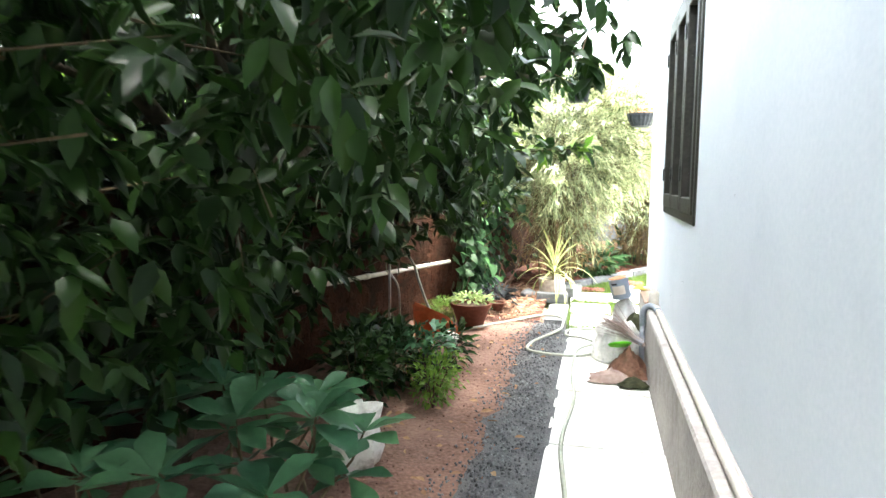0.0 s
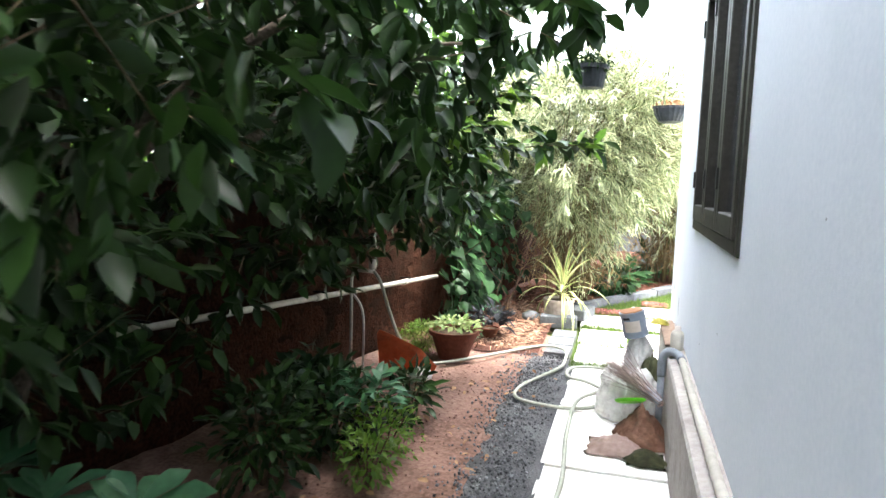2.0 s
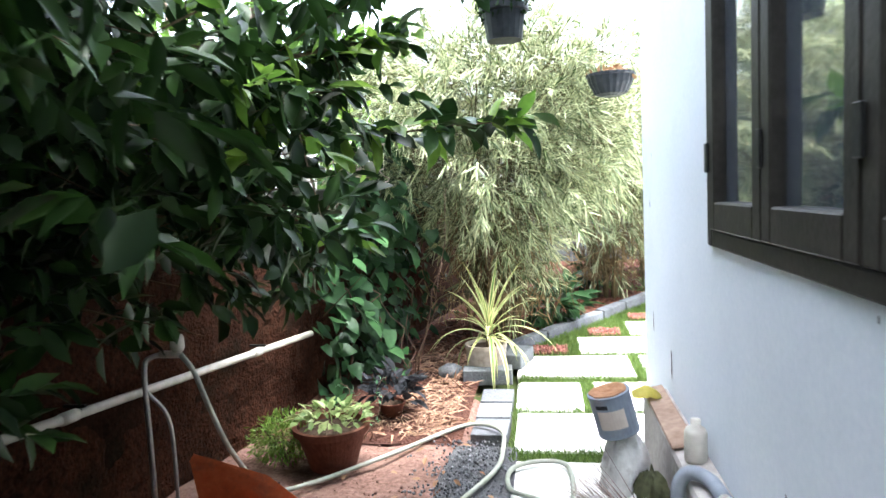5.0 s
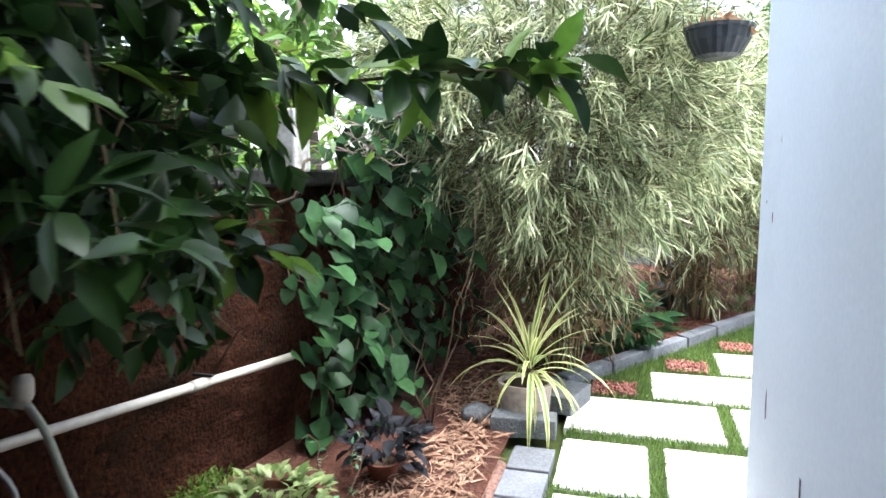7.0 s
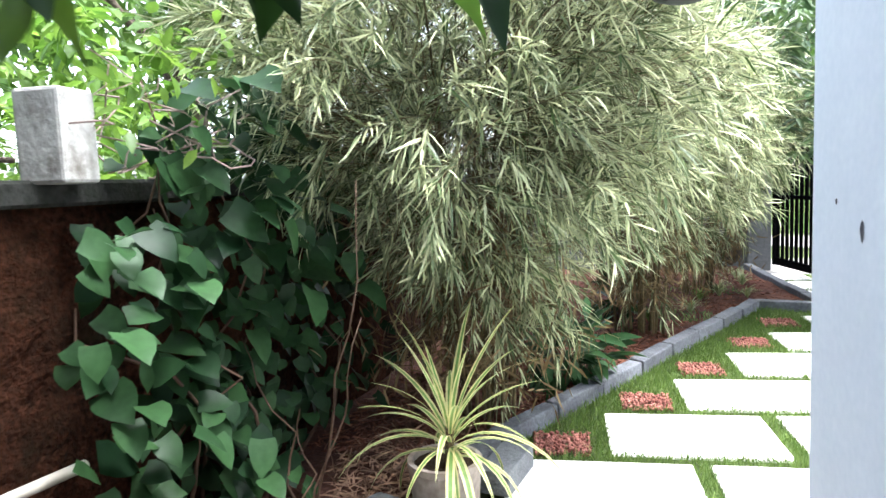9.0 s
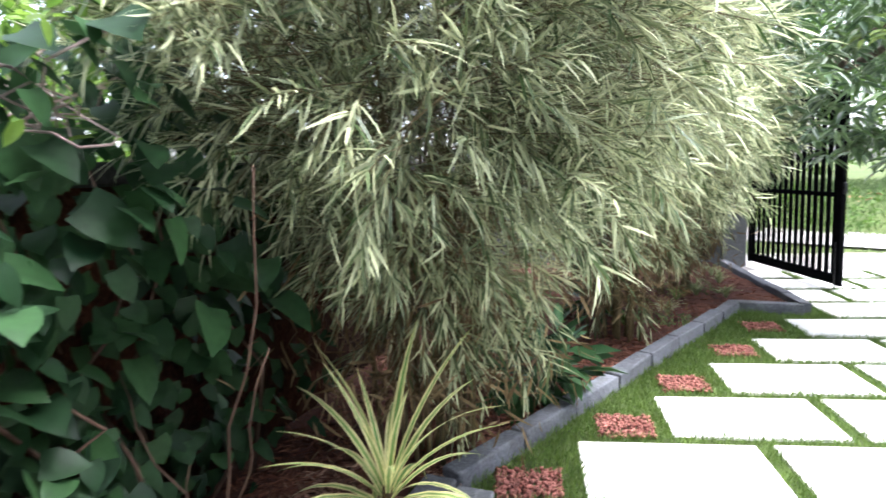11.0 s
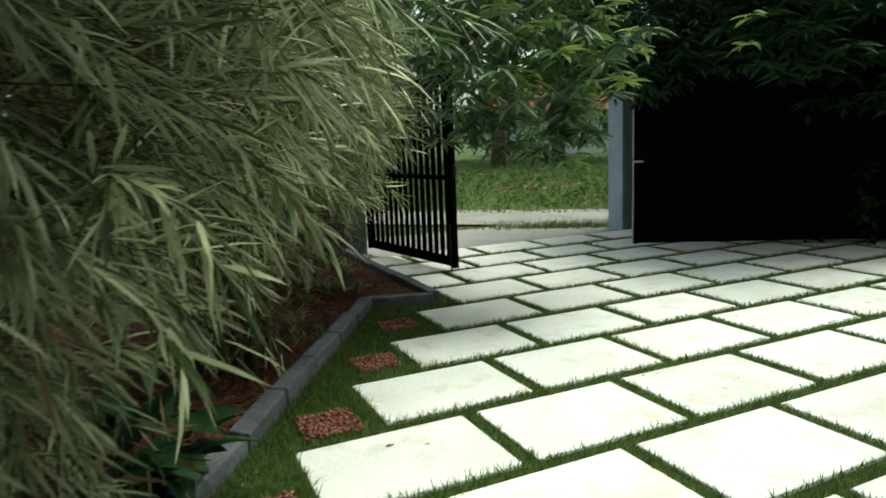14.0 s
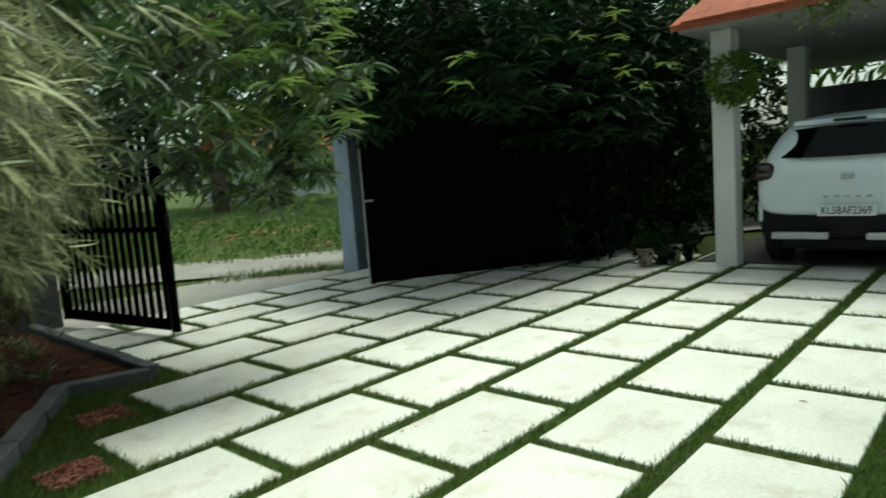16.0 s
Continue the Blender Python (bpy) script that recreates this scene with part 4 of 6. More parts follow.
for i in range(5):
    part("trunk", tube(bmesh.new(), wander((random.uniform(-3, 0.5), -3 + 2.4 * i, -0.1), (random.uniform(-3, 0), -3 + 2.4 * i, 3.5), 6, 0.3, i * 3.3), [0.1 - 0.01 * k for k in range(7)], 7), M_BARK, far_side, smooth=True)

# ---- creeper ----
creeper = thing("wall_creeper", (0, 0, 0), "heart-leaved green creeper covering the laterite wall", "creeper")
heart_meshes = [cloud(np.zeros((1, 3)), np.array([[1.0, 0, 0]]), np.array([[0, 0, 1.0]]), 0.115 + 0.02 * v, 0.09 + 0.016 * v, HEART, L_CREEPER) for v in range(3)]
for i in range(7):
    y0 = 6.95 + 0.2 * i + random.uniform(-0.1, 0.1)
    line = wander((wall_x(y0) + 0.12, y0, 0.02), (wall_x(y0) + 0.06, y0 + random.uniform(-0.5, 0.4), random.uniform(1.2, 1.75)), 8, 0.25, i * 2.3)
    part("stem", tube(bmesh.new(), line, [0.009 - 0.0007 * k for k in range(9)], 5), M_STEMRED, creeper, smooth=True)
count = 0
while count < 200:
    y = random.gauss(7.15, 0.42)
    z = random.uniform(0.06, 1.75)
    if (z > 1.25 and y < 7.0) or not 6.55 + 0.35 * max(0, 0.9 - z) < y < 8.5 or (z < 0.5 and random.random() < 0.35):
        continue
    x = wall_x(y) + random.uniform(0.08, 0.4) * (0.75 + 0.4 * math.sin(7 * y + 5 * z)) + 0.06 + (0.1 if z > 0.9 else 0)
    fwd = Vector((random.gauss(0.55, 0.35), random.gauss(-0.2, 0.55), random.gauss(-0.45, 0.3)))
    up = Vector((random.gauss(0.3, 0.3), random.gauss(-0.2, 0.35), random.gauss(0.9, 0.3)))
    piece("leaf", random.choice(heart_meshes), creeper, aimed((x, y, z), fwd, up, random.uniform(0.6, 1.15)))
    count += 1
lp = np.stack([RNG.uniform(0.02, 0.24, 620), RNG.normal(7.5, 0.65, 620), RNG.uniform(0.05, 1.7, 620)], 1)
lp = lp[(lp[:, 1] > np.where(lp[:, 2] > 1.25, 7.05, 6.7) + 0.3 * np.maximum(0, 0.9 - lp[:, 2]))]
lp[:, 0] += [wall_x(v) for v in lp[:, 1]]
n = len(lp)
part("foliage", cloud(lp, unit(np.array([0.4, -0.2, -0.8]) + RNG.normal(0, 0.4, (n, 3))), unit(np.array([0.8, -0.4, 0.5]) + RNG.normal(0, 0.3, (n, 3))), RNG.uniform(0.06, 0.12, n), RNG.uniform(0.05, 0.1, n), HEART, L_CREEPER), None, creeper, kind="stuff")
# a tangle of shoots and fresh leaves on the coping beside the post
bm = bmesh.new()
for i in range(16):
    a = Vector((random.uniform(-1.55, -1.2), random.uniform(6.95, 7.3), random.uniform(1.38, 1.5)))
    tube(bm, wander(a, a + Vector((random.uniform(-0.2, 0.3), random.uniform(-0.25, 0.35), random.uniform(0.0, 0.35))), 7, 0.14, i * 3.7), 0.0035, 4, False)
part("tangle", bm, M_TWIG, creeper, "tangle of thin dry shoots", kind="stuff")
fp = np.stack([RNG.normal(-1.35, 0.14, 90), RNG.normal(7.2, 0.2, 90), RNG.uniform(1.42, 1.95, 90)], 1)
part("young_leaves", cloud(fp, directions(90, 0.1), unit(np.array([0, 0, 1.0]) + RNG.normal(0, 0.5, (90, 3))), RNG.uniform(0.05, 0.1, 90), RNG.uniform(0.025, 0.05, 90), BROAD, L_TREELIT), None, creeper, "light yellow-green leaves", kind="stuff")
# thin bare shoots from the soil in front of the creeper
for i, (a, b) in enumerate((((-0.95, 7.25, 0.03), (-1.25, 7.4, 0.75)), ((-0.94, 7.24, 0.03), (-0.72, 7.3, 0.85)), ((-0.95, 7.26, 0.03), (-0.98, 7.3, 0.5)), ((-0.93, 7.25, 0.03), (-0.65, 7.1, 1.35)))):
    part("shoot", tube(bmesh.new(), wander(a, b, 8, 0.07, i * 4.1), [0.006 - 0.0005 * k for k in range(9)], 5), M_STEMRED, creeper, "thin bare reddish shoot", smooth=True)


# ---- bamboo ----
def bamboo(base, radius, top, count, seed):
    bx, by = base
    ob = thing("bamboo", (bx, by, bed_height(bx, by)), "bushy variegated bamboo with pale striped leaves", "bamboo", group="bamboo clumps in the bed")
    rnd = random.Random(seed)
    for i in range(22):
        a = rnd.uniform(0, 6.283)
        r0 = rnd.uniform(0.02, 0.22)
        reach = rnd.uniform(0.25, 0.85) * radius
        h = rnd.uniform(0.7, 1.0) * top
        line = smooth_line([(r0 * math.cos(a), r0 * math.sin(a), -0.05), ((r0 + reach * 0.12) * math.cos(a), (r0 + reach * 0.12) * math.sin(a), h * 0.4), ((r0 + reach * 0.45) * math.cos(a + 0.1), (r0 + reach * 0.45) * math.sin(a + 0.1), h * 0.8), ((r0 + reach) * math.cos(a + 0.2), (r0 + reach) * math.sin(a + 0.2), h * 0.92)], 5)
        part("culm", tube(bmesh.new(), line, [0.011 * (1 - 0.75 * k / len(line)) * (1.15 if k % 3 == 0 else 1) for k in range(len(line))], 6), M_CULM, ob, smooth=True)

    def keep(p):
        x, y, z = p.T
        rho = np.hypot(x, y)
        lim = radius * table(z, [0.3, 0.6, 0.9, 1.2, 1.5, 1.9, 2.3, top], [0.06, 0.15, 0.3, 0.54, 0.78, 0.82, 0.76, 0.4])
        th = np.arctan2(y, x)
        lim = lim * (1 + table(z, [0.3, 0.9, 1.5], [0.75, 0.5, 0.0]) * np.cos(th + 0.25))
        lim = lim * (1 + 0.13 * np.sin(3 * th + 4 * z + seed) + 0.11 * np.sin(7 * th - 6 * z + seed))
        return (rho < lim) & (rho > 0.22 * lim * RNG.uniform(0.0, 1.3, len(rho))) & (RNG.uniform(0, 1, len(rho)) < table(z, [0.2, 0.7, 1.2, 1.6], [0.3, 0.5, 0.8, 1.0]))

    # plumes: arching twigs, each with leaves fanned along it
    sp = inside(count, (-radius * 1.2, -radius * 1.2, 0.25), (radius * 1.2, radius * 1.2, top), keep)
    rise = table(sp[:, 2], [0.3, 1.0, 1.7, 2.4], [-0.9, -0.35, 0.15, 0.6])
    out = unit(np.stack([sp[:, 0], sp[:, 1], np.zeros(len(sp))], 1)) + np.array([0, 0, 1.0]) * rise[:, None]
    aim = unit(out + RNG.normal(0, 0.5, sp.shape))
    reach = RNG.uniform(0.16, 0.34, (len(sp), 1, 1))
    leaves = 22
    t = np.sort(RNG.uniform(0.1, 1.0, (len(sp), leaves)), 1)[..., None]
    lp = sp[:, None] + aim[:, None] * t * reach + np.array([0, 0, -1.0]) * t ** 2 * reach * 0.35
    lf = unit(aim[:, None] * 0.75 + np.array([0, 0, -0.35]) * t + unit(RNG.normal(size=lp.shape)) * 0.55)
    lp, lf = lp.reshape(-1, 3), lf.reshape(-1, 3)
    n = len(lp)
    lu = unit(np.array([0, 0, 1.0]) + RNG.normal(0, 0.45, (n, 3)))
    part("foliage", cloud(lp, lf, lu, RNG.uniform(0.09, 0.19, n), RNG.uniform(0.0065, 0.0115, n), BLADE, L_BAMBOO), None, ob, "pale striped narrow leaves", kind="stuff")
    bm = bmesh.new()
    for p, a, r in zip(sp, aim, reach[:, 0, 0]):
        tube(bm, [p - a * 0.25, p + a * r * 0.5 - Vector((0, 0, 0.09 * r)), p + a * r - Vector((0, 0, 0.35 * r))], [0.003, 0.002, 0.001], 3, False)
    part("twigwork", bm, M_CULM, ob, kind="stuff")
    dn = 2500
    dp = np.stack([RNG.normal(0, 0.2 * radius, dn), RNG.normal(0, 0.2 * radius, dn), RNG.uniform(0.25, 1.25, dn)], 1)
    part("dry_leaves", cloud(dp, directions(dn, 1.1), directions(dn), RNG.uniform(0.07, 0.15, dn), RNG.uniform(0.008, 0.014, dn), BLADE, L_BAMBOODRY), None, ob, "dry brown hanging leaves", kind="stuff")
    return ob


bamboo((-0.46, 8.45), 1.28, 2.6, 2100, 1)
bamboo((0.62, 10.6), 1.08, 2.5, 1400, 4)
bamboo((1.45, 12.45), 1.05, 2.5, 1100, 8)


# ---- trees about the gate ----
def whorls(points, leaves, droop):
    n = len(points)
    a = RNG.uniform(0, 6.283, (n, 1)) + np.arange(leaves) * 2.4 + RNG.normal(0, 0.2, (n, leaves))
    tilt = RNG.uniform(-0.2, 0.5, (n, leaves)) - droop
    f = np.stack([np.cos(a), np.sin(a), tilt], -1)
    p = points[:, None] + RNG.normal(0, 0.02, (n, leaves, 3))
    return p.reshape(-1, 3), unit(f).reshape(-1, 3), unit(np.array([0, 0, 1.0]) + RNG.normal(0, 0.3, (n * leaves, 3)))


def mango(name, loc, trunk_top, limbs, keep, low, high, count, label, material, droop=0.35, foot=(0, 0, -0.1), size=1.0):
    ob = thing(name, loc, label, "tree")
    part("trunk", tube(bmesh.new(), wander(foot, trunk_top, 7, 0.2, loc[0]), [0.16 - 0.012 * k for k in range(8)], 10), M_BARK, ob, smooth=True)
    tree_limbs(ob, trunk_top, limbs, 0.09, loc[1])
    sp = inside(count, low, high, keep)
    lp, lf, lu = whorls(sp, 9, droop)
    n = len(lp)
    part("crown", cloud(lp, lf, lu, size * RNG.uniform(0.17, 0.28, n), size * RNG.uniform(0.042, 0.062, n), BROAD, material), None, ob, kind="stuff")
    return ob


def gate_keep(p):
    x, y, z = p.T
    lump = 0.35 * np.sin(2.6 * x + 1.1 * y) + 0.25 * np.sin(4.1 * y + 2.0 * x)
    low = 1.55 + lump + 0.25 * np.maximum(0, y + 1.5) + np.clip((x - 1.0) * 1.2, 0, 1.1)
    return (z > low) & (x * 0.3 + y > -2.95 + 0.2 * np.sin(5 * x))


gate_tree = mango("mango_tree", (2.15, 13.2, 0.0), (0.25, 0.1, 1.9), [((-0.3, -1.4, 2.7), 0.6), ((1.4, -1.8, 2.6), 0.6), ((0.6, -2.3, 2.4), 0.5), ((2.2, 0.4, 3.1), 0.6), ((0.2, 1.2, 3.2), 0.6)],
                  gate_keep, (-0.9, -3.0, 1.3), (1.9, 0.6, 3.4), 520, "mango tree with long drooping leaves beside the gate", L_MANGO, droop=0.6, foot=(0.1, 1.75, -0.1), size=0.86)
np_ = np.array([(0.9, -2.7, 1.75), (0.55, -2.75, 2.0), (1.1, -2.5, 2.05), (1.35, -2.4, 1.8), (0.75, -2.5, 1.35), (0.6, -2.6, 1.6), (1.25, -2.6, 2.3), (1.5, -2.2, 2.4), (0.3, -2.6, 2.25), (1.7, -2.2, 1.95)])
hp = np.array([(0.65, -2.5, 1.2), (0.85, -2.3, 1.35), (0.5, -2.2, 1.4), (1.0, -2.5, 1.5), (0.4, -2.4, 1.55), (1.2, -2.3, 1.6), (0.2, -2.3, 1.6), (0.75, -2.6, 1.6)])
hp = np.concatenate([hp + RNG.normal(0, 0.1, hp.shape) for _ in range(3)])
lp, lf, lu = whorls(hp, 9, 0.55)
part("hanging_spray", cloud(lp, lf, lu, RNG.uniform(0.14, 0.23, len(lp)), RNG.uniform(0.036, 0.05, len(lp)), BROAD, L_MANGO), None, gate_tree, kind="stuff")
np_ = np.concatenate([np_ + RNG.normal(0, 0.13, np_.shape) for _ in range(5)])
lp, lf, lu = whorls(np_, 9, 0.3)
part("young_leaves", cloud(lp, lf, lu, RNG.uniform(0.13, 0.2, len(lp)), RNG.uniform(0.034, 0.046, len(lp)), BROAD, L_MANGONEW), None, gate_tree, "bright young leaves", kind="stuff")


def shade_keep(p):
    x, y, z = p.T
    low = 1.86 - 0.3 * (y < -1.4) + 0.3 * np.sin(2.2 * x + y) + 0.2 * np.sin(5 * x) + 0.12 * np.abs(x - 0.3)
    return z > low


# crown wears the shade-darkened leaf, on top of the shade it casts
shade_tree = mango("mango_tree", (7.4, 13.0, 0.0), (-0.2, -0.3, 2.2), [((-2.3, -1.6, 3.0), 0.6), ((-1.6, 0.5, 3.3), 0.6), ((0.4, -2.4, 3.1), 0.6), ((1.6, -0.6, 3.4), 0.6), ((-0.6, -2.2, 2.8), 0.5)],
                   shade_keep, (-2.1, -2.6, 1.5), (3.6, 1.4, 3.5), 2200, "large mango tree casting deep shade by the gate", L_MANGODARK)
along, off = RNG.uniform(-0.3, 3.4, 170), RNG.uniform(0.05, 0.75, 170)
hp = np.stack([-1.91 + 0.842 * along - 0.54 * off, -0.26 - 0.54 * along - 0.842 * off, 2.02 - 0.22 * np.sin(2.2 * along + 1.0) + RNG.uniform(-0.12, 0.75, 170)], 1)
lp, lf, lu = whorls(hp, 9, 0.55)
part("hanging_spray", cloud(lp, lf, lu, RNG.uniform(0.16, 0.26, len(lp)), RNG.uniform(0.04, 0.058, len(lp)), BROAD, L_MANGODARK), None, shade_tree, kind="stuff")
np_ = np.array([(-0.6, -2.75, 2.55), (-0.2, -2.8, 2.35), (0.2, -2.9, 2.2), (-1.2, -2.6, 2.5), (-2.6, -2.3, 2.15)])
np_ = np.concatenate([np_ + RNG.normal(0, 0.12, np_.shape) for _ in range(2)])
lp, lf, lu = whorls(np_, 8, 0.3)
part("young_leaves", cloud(lp, lf, lu, RNG.uniform(0.12, 0.19, len(lp)), RNG.uniform(0.03, 0.045, len(lp)), BROAD, L_MANGONEW), None, shade_tree, "bright young leaves", kind="stuff")

# dense screen set in the dark gap; it blocks the bright background
hedge = thing("shade_hedge", (8.4, 11.6, 0.0), "dense evergreen hedge screening the background, leaf colour darkened for deep shade", "hedge")
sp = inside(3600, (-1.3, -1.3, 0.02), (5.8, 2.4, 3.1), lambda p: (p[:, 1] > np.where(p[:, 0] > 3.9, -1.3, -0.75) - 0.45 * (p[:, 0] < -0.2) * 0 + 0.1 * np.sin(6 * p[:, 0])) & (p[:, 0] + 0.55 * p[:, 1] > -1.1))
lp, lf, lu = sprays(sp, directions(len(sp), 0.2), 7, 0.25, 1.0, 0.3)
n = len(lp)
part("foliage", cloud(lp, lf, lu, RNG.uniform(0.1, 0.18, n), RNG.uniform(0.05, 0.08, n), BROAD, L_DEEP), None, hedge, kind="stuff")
for i in range(8):
    part("stem", tube(bmesh.new(), wander((-0.9 + 0.5 * i, 0.4, -0.05), (-0.8 + 0.5 * i, 0.5, 2.0), 5, 0.2, i * 1.9), [0.03 - 0.004 * k for k in range(6)], 6), M_BARK, hedge, smooth=True)

# ---- beyond the road ----
def bank_points(n, d0, d1, along0, along1):
    d, s = RNG.uniform(d0, d1, n), RNG.uniform(along0, along1, n)
    x = 5.9 + 0.66 * d + 0.735 * s
    y = 18.6 + 0.75 * d - 0.678 * s
    return np.stack([x, y, [-0.07 + far_rise(a, b) for a, b in zip(x, y)]], 1)


p = bank_points(42000, -0.6, 16.0, -14, 9)
n = len(p)
tagged(new("bank_grass", cloud(p, unit(np.array([0, 0, 1.0]) + RNG.normal(0, 0.6, (n, 3))), directions(n, 0, 0.2), RNG.uniform(0.08, 0.26, n), RNG.uniform(0.012, 0.03, n), STRAND, M_WEED)),
       "rough green grass and weeds on the roadside bank", "grass", kind="stuff")
p = bank_points(1600, 0.5, 5.0, -14, 9)
p = p[np.sin(1.7 * p[:, 0]) + np.sin(2.3 * p[:, 1] + 1.0) > 0.7]
tagged(new("bank_litter", cloud(p + np.array([0, 0, 0.06]), directions(len(p), 0, 0.2), unit(np.array([0, 0, 1.0]) + RNG.normal(0, 0.3, p.shape)), RNG.uniform(0.1, 0.28, len(p)), RNG.uniform(0.05, 0.12, len(p)), BROAD, L_DRY)), "dry brown leaf litter lying on the bank", "leaves", kind="stuff")
p = bank_points(1500, 0.0, 4.5, -14, 9)
lp, lf, lu = sprays(p + np.array([0, 0, 0.1]), directions(len(p), -0.6), 7, 0.15, 1.0, 0.1)
tagged(new("bank_weeds", cloud(lp, lf, lu, RNG.uniform(0.06, 0.14, len(lp)), RNG.uniform(0.03, 0.06, len(lp)), BROAD, L_FAR)), "low broad-leaved weeds on the bank", "weeds", kind="stuff")
tp = np.stack([RNG.normal(6.2, 0.55, 1500), np.zeros(1500), np.full(1500, -0.05)], 1)
tp[:, 1] = 15.2 - 0.62 * (tp[:, 0] - 6.0) + RNG.normal(0, 0.13, 1500)
n = len(tp)
tagged(new("verge_grass", cloud(tp, unit(np.array([0, 0, 1.0]) + RNG.normal(0, 0.7, (n, 3))), directions(n, 0, 0.2), RNG.uniform(0.05, 0.2, n), 0.012, STRAND, M_WEED)), "grass tufts between the apron and the lane", "grass", kind="stuff")


def far_tree(x, y, h, spread, seed, low):
    ob = thing("roadside_tree", (x, y, -0.07 + far_rise(x, y)), "leafy roadside tree with a bare lower trunk", "tree", group="trees beyond the road")
    part("trunk", tube(bmesh.new(), wander((0, 0, -0.2), (0.3, 0, h * 0.7), 7, 0.4, seed), [0.26 - 0.02 * k for k in range(8)], 9), M_BARK, ob, smooth=True)
    tree_limbs(ob, (0.2, 0, h * 0.5), [((spread * math.cos(a) * 0.7, spread * math.sin(a) * 0.7, h * 0.85), 0.7) for a in (0.4, 1.7, 2.9, 4.2, 5.4)], 0.1, seed)
    sp = inside(520, (-spread, -spread, low), (spread, spread, h), lambda p: (np.hypot(p[:, 0], p[:, 1]) < spread * (0.8 + 0.25 * np.sin(3 * np.arctan2(p[:, 1], p[:, 0]) + p[:, 2] + seed))) & (np.sin(1.9 * p[:, 0] + seed) + np.sin(2.3 * p[:, 2]) + np.sin(1.7 * p[:, 1]) > -0.6))
    lp, lf, lu = sprays(sp, directions(len(sp), 0.2), 8, 0.5, 1.0, 0.4)
    part("crown", cloud(lp, lf, lu, RNG.uniform(0.2, 0.38, len(lp)), RNG.uniform(0.08, 0.15, len(lp)), BROAD, L_FAR), None, ob, kind="stuff")


for i, (x, y, h, s, low) in enumerate(((10.9, 25.4, 7.5, 3.2, 2.7), (13.9, 26.4, 8, 3.6, 2.6), (7.2, 29.0, 8, 3.6, 1.6), (16.5, 24.0, 8, 3.8, 1.8), (10.5, 36.0, 9, 4.5, 1.2), (18.5, 33.0, 9, 4.5, 1.4), (22.0, 20.0, 8, 4.0, 1.0), (26.0, 28.0, 9, 5, 0.6), (15.0, 15.5, 7, 3.4, 0.3), (17.0, 8.5, 6, 3.4, 0.2), (16.0, 12.5, 6, 3.0, 0.2), (-5.0, 13.0, 6, 2.6, 0.4))):
    far_tree(x, y, h, s, i * 2.7, low)
house = thing("far_house", (26.0, 41.5, 0.4), "distant grey-walled house with a red tiled roof", "house")
part("wall", boxed(-5, 5, -3, 3, -0.4, 2.6), M_FARWALL, house)
bm = bmesh.new()
q = [bm.verts.new(c) for c in ((-5.6, -3.6, 2.5), (5.6, -3.6, 2.5), (5.6, 0, 4.6), (-5.6, 0, 4.6), (-5.6, 3.6, 2.5), (5.6, 3.6, 2.5))]
bm.faces.new((q[0], q[1], q[2], q[3]))
bm.faces.new((q[3], q[2], q[5], q[4]))
bmesh.ops.solidify(bm, geom=bm.faces[:], thickness=0.15)
part("roof", bm, M_ROOFTILE, house, "red tiled roof")
for wx in (-3, 0, 3):
    part("window", boxed(wx - 0.5, wx + 0.5, -3.06, -3.003, 0.9, 1.9), M_INK, house, "dark window")


hp = np.stack([RNG.uniform(-4, 24, 1300), RNG.uniform(33, 37, 1300), RNG.uniform(0.2, 1, 1300) ** 0.8 * 3.4 + 0.2], 1)
hp = hp[hp[:, 2] < 2.2 + np.sin(0.9 * hp[:, 0]) + 0.6 * np.sin(2.3 * hp[:, 0])]
lp, lf, lu = sprays(hp, directions(len(hp), 0.2), 7, 0.5, 1.0, 0.3)
tagged(new("far_thicket", cloud(lp, lf, lu, RNG.uniform(0.2, 0.4, len(lp)), RNG.uniform(0.09, 0.16, len(lp)), BROAD, L_FAR)), "hazy green thicket far behind the bank", "bushes", kind="stuff")


# ---- gate ----
left_gate = thing("gate_leaf", (2.83, 14.6, 0.0), "open black steel gate leaf with upright flat bars", "gate", rz=-90 + 8.2)
GL, GH = 1.96, 2.0
part("gate_post", boxed(GL - 0.09, GL, -0.025, 0.025, 0.05, GH, 0.004), M_GATE, left_gate)
part("gate_post", boxed(0.0, 0.06, -0.025, 0.025, 0.05, GH, 0.004), M_GATE, left_gate)
for z0, z1 in ((0.06, 0.16), (GH - 0.09, GH)):
    part("rail", boxed(0.061, GL - 0.091, -0.02, 0.02, z0, z1, 0.004), M_GATE, left_gate)
part("rail", boxed(0.061, GL - 0.091, -0.018, -0.006, 0.95, 1.0, 0.003), M_GATE, left_gate)
bar = mesh_of(boxed(-0.036, 0.036, -0.005, 0.012, 0.161, GH - 0.091, 0.002), M_GATE)
for i in range(15):
    piece("bar", bar, left_gate, Matrix.Translation((0.12 + i * 0.1215, 0, 0)))
part("latch", boxed(GL + 0.001, GL + 0.03, -0.02, 0.02, 0.98, 1.1, 0.008), M_HINGE, left_gate, "iron latch")
part("drop_bolt", tube(bmesh.new(), [(GL - 0.045, -0.04, 0.02), (GL - 0.045, -0.04, 0.5)], 0.008, 6), M_HINGE, left_gate, "iron drop bolt")

gx, gy, hx, hy = 5.49, 12.74, 8.05, 11.1
glen = math.hypot(hx - gx, hy - gy)
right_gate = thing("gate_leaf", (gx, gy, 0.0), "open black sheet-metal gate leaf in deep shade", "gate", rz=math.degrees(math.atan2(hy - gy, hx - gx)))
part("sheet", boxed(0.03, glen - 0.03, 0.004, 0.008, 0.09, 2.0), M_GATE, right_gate)
